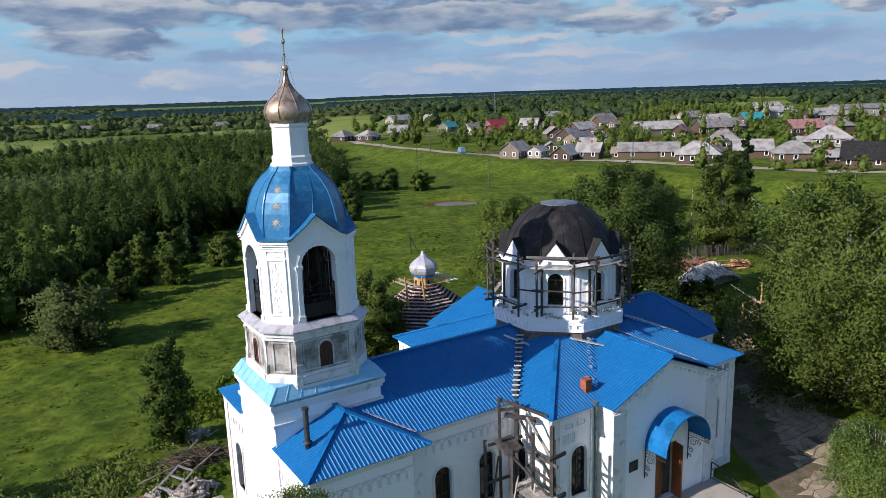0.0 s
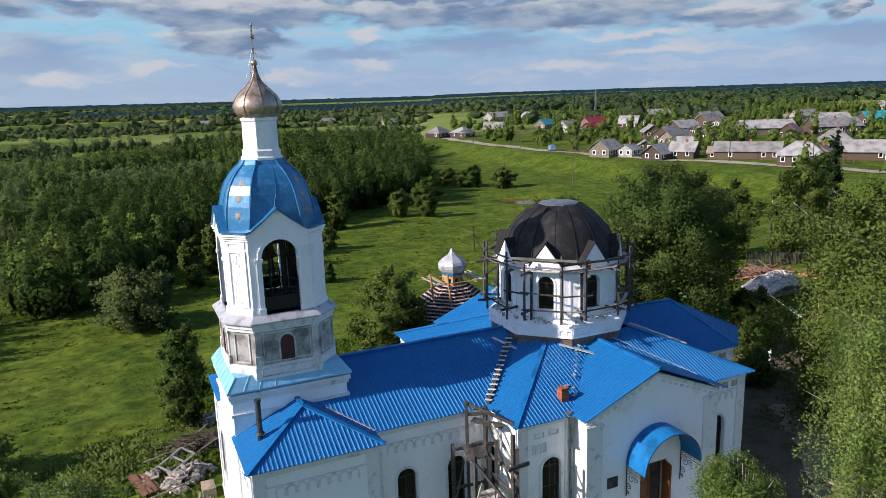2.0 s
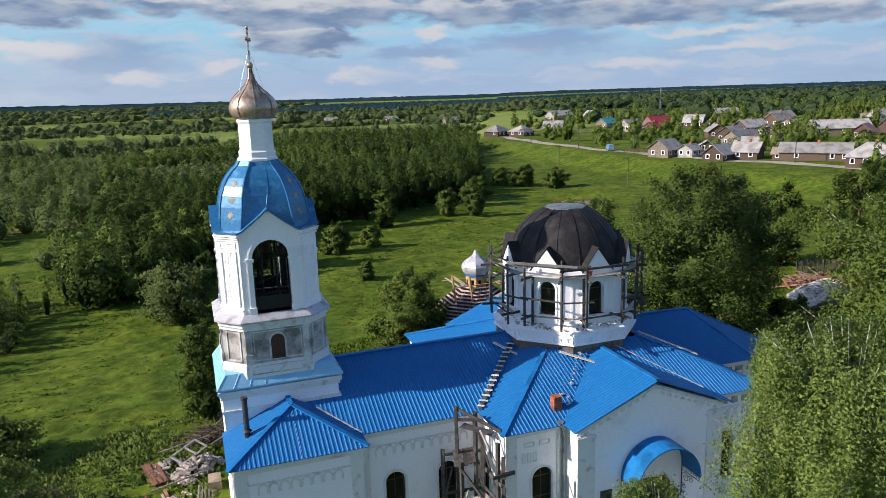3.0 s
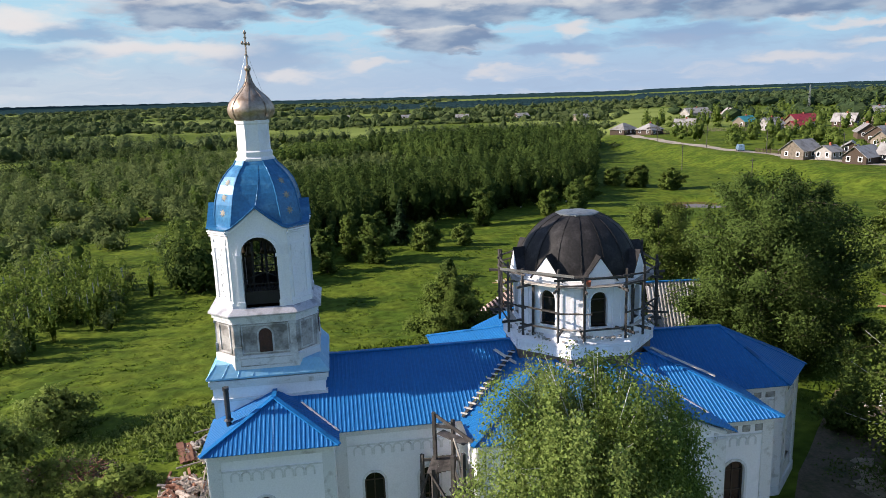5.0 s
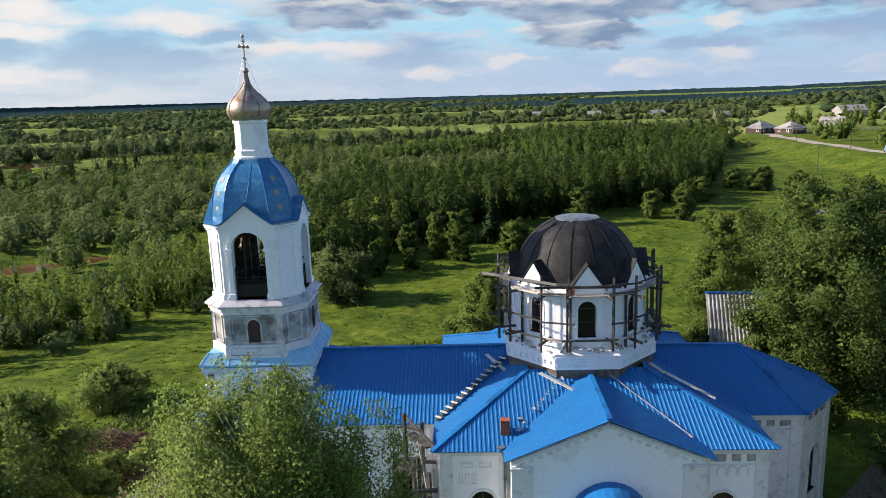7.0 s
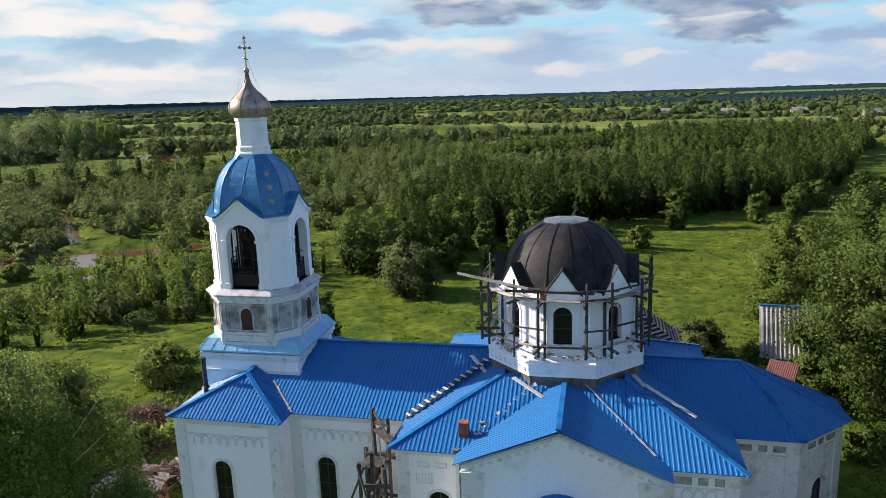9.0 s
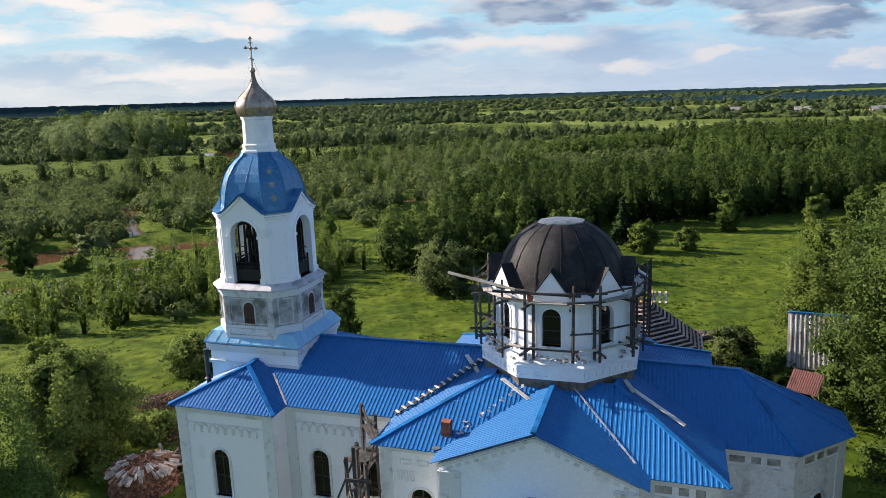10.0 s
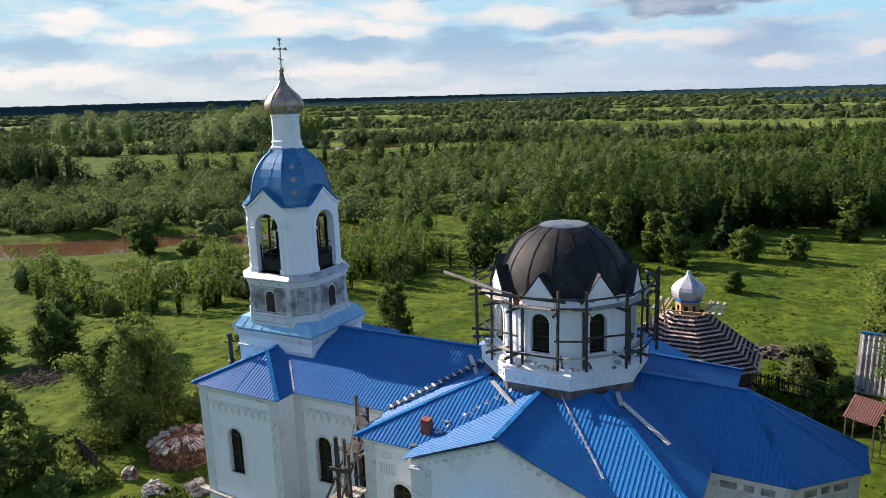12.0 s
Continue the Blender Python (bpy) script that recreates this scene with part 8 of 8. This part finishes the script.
P = broken(300, 620, 40, 150, 4600, 0.14, 0.006, RNG)
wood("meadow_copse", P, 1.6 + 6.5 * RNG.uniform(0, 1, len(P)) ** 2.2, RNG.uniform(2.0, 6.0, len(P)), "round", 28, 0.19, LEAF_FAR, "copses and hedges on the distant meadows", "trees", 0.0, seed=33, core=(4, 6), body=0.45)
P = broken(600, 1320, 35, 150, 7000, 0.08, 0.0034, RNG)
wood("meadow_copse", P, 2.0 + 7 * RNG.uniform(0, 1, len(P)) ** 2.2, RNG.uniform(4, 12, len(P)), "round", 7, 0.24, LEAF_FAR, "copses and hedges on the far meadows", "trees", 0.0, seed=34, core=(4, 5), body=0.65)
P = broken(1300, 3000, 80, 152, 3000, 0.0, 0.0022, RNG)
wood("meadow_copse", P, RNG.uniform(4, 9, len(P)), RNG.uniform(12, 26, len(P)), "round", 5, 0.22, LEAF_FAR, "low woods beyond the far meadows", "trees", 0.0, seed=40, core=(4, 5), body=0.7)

# ---- the village on its bank ----
def house(x, y, L, W, wall_h, roof_h, turn, roof_mat, wall_mat, label, hip=False, seed=0, name="house", trim=WHITE):
    """A village house: walls, a pitched roof with eaves, windows with white frames, a chimney."""
    rr = random.Random(seed)
    root = thing(name, (x, y, float(ground_z(x, y)) - 0.1, 0, 0, turn), label, "house", "village houses")
    h = wall_h
    bm = bmesh.new()
    a, b, c, d = (-L / 2, -W / 2), (L / 2, -W / 2), (L / 2, W / 2), (-L / 2, W / 2)
    gable = [(0, h), (W / 2, h + (0 if hip else roof_h * 0.96)), (W, h)]
    wall(bm, a, b, -0.3, h, 0.25)
    wall(bm, b, c, -0.3, gable, 0.25)
    wall(bm, c, d, -0.3, h, 0.25)
    wall(bm, d, a, -0.3, gable, 0.25)
    part("wall", bm, wall_mat, root)
    bm = bmesh.new()
    o, r = 0.5, (W / 2 if hip else -0.5)
    drop = roof_h / (W / 2) * o
    e = [(-L / 2 - o, -W / 2 - o, h - drop), (L / 2 + o, -W / 2 - o, h - drop), (L / 2 + o, W / 2 + o, h - drop), (-L / 2 - o, W / 2 + o, h - drop)]
    k = [(-L / 2 + r, 0, h + roof_h), (L / 2 - r, 0, h + roof_h)]
    for f in ((e[0], e[1], k[1], k[0]), (e[2], e[3], k[0], k[1])) + (((e[1], e[2], k[1]), (e[3], e[0], k[0])) if hip else ()):
        top, low = [bm.verts.new((p[0], p[1], p[2] + 0.12)) for p in f], [bm.verts.new(p) for p in f]
        bm.faces.new(top)
        bm.faces.new(low[::-1])
        for i in range(len(f)):
            bm.faces.new((low[i], low[(i + 1) % len(f)], top[(i + 1) % len(f)], top[i]))
    part("roof", bm, roof_mat, root)
    if rr.random() < 0.7:
        part("chimney", boxes((0.3, 0.9, -0.3, 0.3, h + roof_h * 0.6, h + roof_h + 0.7)), BRICK, root)
    for side, n in (((a, b), max(2, int(L / 2.6))), ((d, a), 2), ((b, c), 2)):
        m = placed(*side)
        S = math.dist(*side)
        for i in range(n):
            u = S * (i + 0.5) / n
            if rr.random() < 0.2:
                continue
            w = part("window", box(bmesh.new(), u - 0.55, u + 0.55, -0.06, 0.02, h * 0.35, h * 0.35 + 1.35, m), trim, root)
            part("pane", box(bmesh.new(), u - 0.36, u + 0.36, -0.08, -0.05, h * 0.35 + 0.16, h * 0.35 + 1.19, m), GLASS, w)
    return root


G, LG, PL, WH = ASBESTOS, LOG, LOG_PALE, HOUSE_WHITE
VILLAGE = []
# houses at the near end of the road
VILLAGE += [
    (146, 181, 8, 7, 2.8, 2.6, 20, G, PL, 0), (150, 175, 5, 5, 2.4, 1.5, 20, G, WH, 0), (151, 163, 9, 6, 2.2, 2.4, 25, G, LG, 0), (158, 160, 7, 6, 2.4, 2.4, -60, G, LG, 0),
    (168, 146, 17, 7, 2.6, 2.2, -52, G, LG, 0), (166, 127, 11, 8, 3.0, 3.0, -52, G, LG, 1), (149, 314, 10, 8, 2.6, 2.6, 30, G, LG, 1), (157, 304, 9, 8, 2.6, 2.4, 30, G, LG, 1),
]
# by the red roof
VILLAGE += [
    (178, 312, 9, 7, 2.6, 3.2, -40, G, LG, 0), (214, 322, 9, 7, 2.8, 2.4, 20, ROOF_TEAL, PL, 0), (208, 292, 9, 7, 2.8, 2.6, 15, G, WH, 0), (226, 296, 13, 8, 3.0, 3.2, 10, ROOF_RED, PL, 0),
    (214, 282, 7, 5, 2.2, 1.8, 10, ROOF_RED, LG, 0), (240, 286, 9, 7, 2.8, 3.2, -55, G, LG, 0), (196, 210, 10, 8, 2.8, 2.8, 25, G, LG, 0), (188, 196, 13, 7, 2.6, 2.6, 15, G, PL, 0), (204, 228, 9, 7, 2.6, 2.6, 60, G, LG, 0),
]
# the middle of the village
VILLAGE += [
    (228, 236, 12, 8, 2.8, 2.8, 5, G, LG, 0), (240, 204, 20, 9, 3.0, 2.8, -25, G, PL, 0), (252, 184, 18, 9, 3.2, 2.8, -20, G, LG, 0), (232, 186, 10, 7, 2.6, 2.6, 30, ROOF_PINK, LG, 0),
    (206, 148, 10, 8, 2.8, 3.2, -55, G, PL, 1), (186, 124, 10, 7, 2.6, 2.6, -50, G, LG, 0), (180, 108, 10, 8, 2.8, 2.6, -50, G, LG, 1), (176, 88, 9, 7, 2.4, 3.6, -65, TAR, LG, 0),
]
# up the slope
VILLAGE += [
    (226, 124, 11, 9, 3.0, 3.4, -50, G, WH, 1), (262, 154, 12, 9, 3.0, 2.8, -30, ROOF_PINK, LG, 0), (276, 150, 11, 8, 3.0, 3.0, -30, G, LG, 1), (290, 214, 14, 9, 3.0, 3.0, -20, G, WH, 0),
    (306, 206, 10, 8, 3.0, 2.8, -20, ROOF_TEAL, LG, 0), (268, 262, 12, 8, 2.8, 2.8, 10, G, LG, 0), (290, 284, 12, 8, 2.8, 2.8, 0, G, PL, 0), (320, 250, 14, 8, 2.8, 2.8, -10, G, WH, 0),
]
# the far side and the farms beyond
VILLAGE += [
    (240, 420, 16, 9, 4.0, 3.0, 10, G, WH, 0), (256, 408, 10, 8, 3.0, 3.4, 80, G, WH, 0), (300, 340, 24, 9, 3.4, 2.6, 0, G, PL, 0), (340, 190, 16, 9, 3.2, 3.0, -30, G, LG, 0), (360, 226, 14, 9, 3.4, 2.6, -30, G, WH, 0),
    (380, 196, 26, 9, 4.0, 2.0, -35, G, WH, 0), (330, 150, 14, 9, 3.2, 3.0, -40, G, LG, 0), (310, 120, 12, 9, 3.0, 3.0, -40, ROOF_PINK, LG, 0), (270, 108, 12, 9, 3.0, 3.0, -45, G, LG, 1), (400, 260, 18, 9, 3.4, 3, -20, G, WH, 0),
]
# further off
VILLAGE += [
    (90, 730, 12, 8, 2.6, 2.5, 10, G, PL, 0), (140, 680, 12, 8, 2.6, 2.5, -10, G, LG, 0), (30, 790, 12, 8, 2.6, 2.5, 0, G, PL, 0), (190, 650, 12, 8, 2.6, 2.5, 15, G, LG, 0), (215, 560, 12, 8, 2.6, 2.5, 15, G, PL, 0),
]
for k, (x, y, L, W, h, rh, turn, rm, wm, hip) in enumerate(VILLAGE):
    kind_words = {G.name: "grey cement roof", ROOF_RED.name: "bright red metal roof", ROOF_TEAL.name: "teal metal roof", ROOF_PINK.name: "faded red roof", TAR.name: "steep black roof"}[rm.name]
    wall_words = {LG.name: "dark log", PL.name: "pale boarded", WH.name: "whitewashed"}[wm.name]
    house(x, y, L, W, h, rh, turn, rm, wm, "%s village house with a %s" % (wall_words, kind_words), bool(hip), k)
# small sheds between the houses
for k in range(34):
    rr = random.Random(200 + k)
    x, y, *_ = VILLAGE[rr.randrange(0, 43)]
    x, y = x + rr.uniform(6, 15) * rr.choice((-0.4, 1)), y + rr.uniform(-14, 14)
    if x < 150:
        continue
    house(x, y, rr.uniform(4, 7), rr.uniform(3, 5), 2.0, 1.4, rr.uniform(-60, 60), rr.choice((G, G, LOG, LOG_PALE)), rr.choice((LG, LG, PL)), "small grey wooden shed among the houses", False, 300 + k, "shed")
for k, (a, b, mt) in enumerate((((150, 186), (144, 200), LOG), ((152, 168), (165, 152), LOG_PALE), ((170, 136), (174, 118), LOG), ((160, 300), (176, 290), LOG), ((183, 300), (200, 288), LOG_PALE), ((174, 104), (176, 92), LOG))):
    fence("fence", a, b, 1.5, "grey board fence along the village road", mt, 0.3, 50 + k)
# utility poles
for k, (x, y) in enumerate(((141, 262), (142, 226), (145, 196), (149, 168), (157, 142), (164, 122), (118, 196), (112, 150), (180, 300), (210, 250), (240, 240))):
    z = float(ground_z(x, y))
    p = thing("utility_pole", (x, y, z), "grey wooden utility pole with a crossarm", "pole", "utility poles")
    part("mast", rod(bmesh.new(), (0, 0, -0.3), (0, 0, 7.5), 0.13, 0.09, 7), WOOD_OLD, p)
    part("crossarm", boxes((-0.7, 0.7, -0.05, 0.05, 6.9, 7.0)), WOOD_OLD, p)
mast = thing("lattice_mast", (275, 361, 0), "tall thin lattice radio mast beyond the village", "mast")
for k in range(3):
    q = [(0.9 * math.cos(k * 2.094), 0.9 * math.sin(k * 2.094)), (0.25 * math.cos(k * 2.094), 0.25 * math.sin(k * 2.094))]
    part("leg", rod(bmesh.new(), (*q[0], 0), (*q[1], 20.5), 0.11, 0.08, 5), ZINC, mast)
bm = bmesh.new()
for j in range(14):
    f0, f1 = j / 14, (j + 1) / 14
    for k in range(3):
        r0, r1 = 0.9 - 0.65 * f0, 0.9 - 0.65 * f1
        rod(bm, (r0 * math.cos(k * 2.094), r0 * math.sin(k * 2.094), 20.5 * f0), (r1 * math.cos((k + 1) * 2.094), r1 * math.sin((k + 1) * 2.094), 20.5 * f1), 0.05, 0.05, 4)
part("bracing", bm, ZINC, mast)
# a small blue and white van on the road
van = thing("van", (143.6, 208, float(ground_z(143.6, 208)) + 0.12, 0, 0, 70), "small blue and white van parked on the road", "van")
bm = bmesh.new()
loft(bm, [rect(-2.2, 2.2, -0.9, 0.9, 0.4), rect(-2.25, 2.25, -0.92, 0.92, 1.0), rect(-2.2, 1.7, -0.88, 0.88, 1.15), rect(-2.1, 1.2, -0.8, 0.8, 2.1)])
body = part("body", bm, CARBLUE, van)
part("windscreen", boxes((-1.9, 0.9, -0.90, -0.86, 1.3, 1.9)), GLASS, van)
part("bonnet", boxes((1.3, 2.3, -0.85, 0.85, 0.95, 1.05)), HOUSE_WHITE, van)
for x in (-1.4, 1.4):
    for y in (-0.85, 0.85):
        part("wheel", rod(bmesh.new(), (x, y - 0.1, 0.33), (x, y + 0.1, 0.33), 0.33, 0.33, 12), TYRE, van)
# trees among the houses
rng = np.random.default_rng(77)
X, Y = rng.uniform(150, 440, 900), rng.uniform(60, 430, 900)
HP = np.array([(v[0], v[1]) for v in VILLAGE], float)
keep = (np.min(np.hypot(X[:, None] - HP[:, 0], Y[:, None] - HP[:, 1]), axis=1) > 11) & (X > 152 + 0.45 * np.maximum(0, Y - 300))
P = np.stack([X[keep], Y[keep]], 1)
k = rng.uniform(size=len(P))
wood("village_trees", P[k < 0.6], rng.uniform(2.2, 5.5, (k < 0.6).sum()), rng.uniform(1.6, 3.4, (k < 0.6).sum()), "round", 48, 0.27, LEAF_DARK, "garden bushes and fruit trees among the houses", "trees", 0.0, seed=51)
wood("village_trees", P[k >= 0.6], rng.uniform(5, 11, (k >= 0.6).sum()), rng.uniform(1.6, 3.0, (k >= 0.6).sum()), "birch", 80, 0.21, LEAF_DARK, "birches among the village houses", "trees", 0.05, BARK, seed=52)
a = np.radians(rng.uniform(8, 62, 2600))
r = np.sqrt(rng.uniform(430 ** 2, 1250 ** 2, 2600))
P = np.stack([r * np.cos(a), r * np.sin(a)], 1)
P = P[[noise.noise(Vector((x * 0.006, y * 0.010, 8.0))) > 0.02 for x, y in P]]
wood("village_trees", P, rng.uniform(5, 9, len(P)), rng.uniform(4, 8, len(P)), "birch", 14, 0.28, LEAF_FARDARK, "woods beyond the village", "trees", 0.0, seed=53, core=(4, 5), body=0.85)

# ---- grass: tufts and weeds near the church, as single blades ----
def tufts(name, poly, n, h, w, material, label, seed):
    rng = np.random.default_rng(seed)
    xs, ys = [p[0] for p in poly], [p[1] for p in poly]
    X, Y = rng.uniform(min(xs), max(xs), n), rng.uniform(min(ys), max(ys), n)
    patch = np.array([noise.noise(Vector((x * 0.16, y * 0.16, 1.0))) + 0.6 * noise.noise(Vector((x * 0.6, y * 0.6, 4.0))) for x, y in zip(X, Y)])
    free = ~((X > 8.9) & (X < 41.3) & (Y > 22.2) & (Y < 39.5)) & ~((X > 25.8) & (X < 47) & (Y > 13) & (Y < 26)) & (np.hypot(X - HC[0], Y - HC[1]) > 5)
    k = inside(poly, X, Y) & free & (patch > -0.25) & (river_dist(X, Y) > 5)
    X, Y, patch = X[k], Y[k], patch[k]
    Z = ground_z(X, Y)
    out = []
    for j in range(3):
        a = rng.uniform(0, math.tau, len(X))
        hh = h * (0.5 + 0.9 * np.clip(patch + 0.3, 0, 1)) * rng.uniform(0.6, 1.3, len(X))
        ww = w * rng.uniform(0.6, 1.3, len(X))
        ox, oy = rng.normal(0, w * 0.8, len(X)), rng.normal(0, w * 0.8, len(X))
        lx, ly = rng.normal(0, 0.5, len(X)) * hh, rng.normal(0, 0.5, len(X)) * hh
        c, s = np.cos(a), np.sin(a)
        base = np.stack([X + ox, Y + oy, Z - 0.02], 1)
        side = np.stack([c * ww, s * ww, 0 * c], 1)
        tip = np.stack([lx, ly, hh], 1)
        out.append(np.stack([base - side, base + side, base + side * 0.35 + tip, base - side * 0.35 + tip], 1))
    V = np.concatenate(out)
    return tagged(quads_to_mesh(name, V, material, None, rng.normal(size=(len(V), 3)) * 0.45 + np.array([0, 0, 1.0])), label, "grass", kind="stuff")


tufts("grass", [(-45, 18), (20, 18), (42, 42), (80, 40), (80, 95), (60, 125), (20, 108), (-12, 74), (-45, 52)], 18000, 0.10, 0.20, TUFT, "rough meadow grass in tufts", 61)
tufts("weeds", [(-3, 30), (5, 28), (9, 33), (9, 48), (-3, 46)], 3200, 0.24, 0.10, LEAF_BUSH, "taller green weeds round the churchyard", 62)
tufts("weeds", [(-6, 19), (8, 20), (8, 26), (2, 30), (-6, 28)], 1600, 0.22, 0.10, LEAF_DARK, "rank green weeds round the woodpiles", 64)
tufts("weeds", [(8, 40), (22, 41), (40, 42), (48, 56), (36, 66), (20, 62), (8, 52)], 7000, 0.4, 0.16, TUFT, "taller green weeds behind the church", 63)
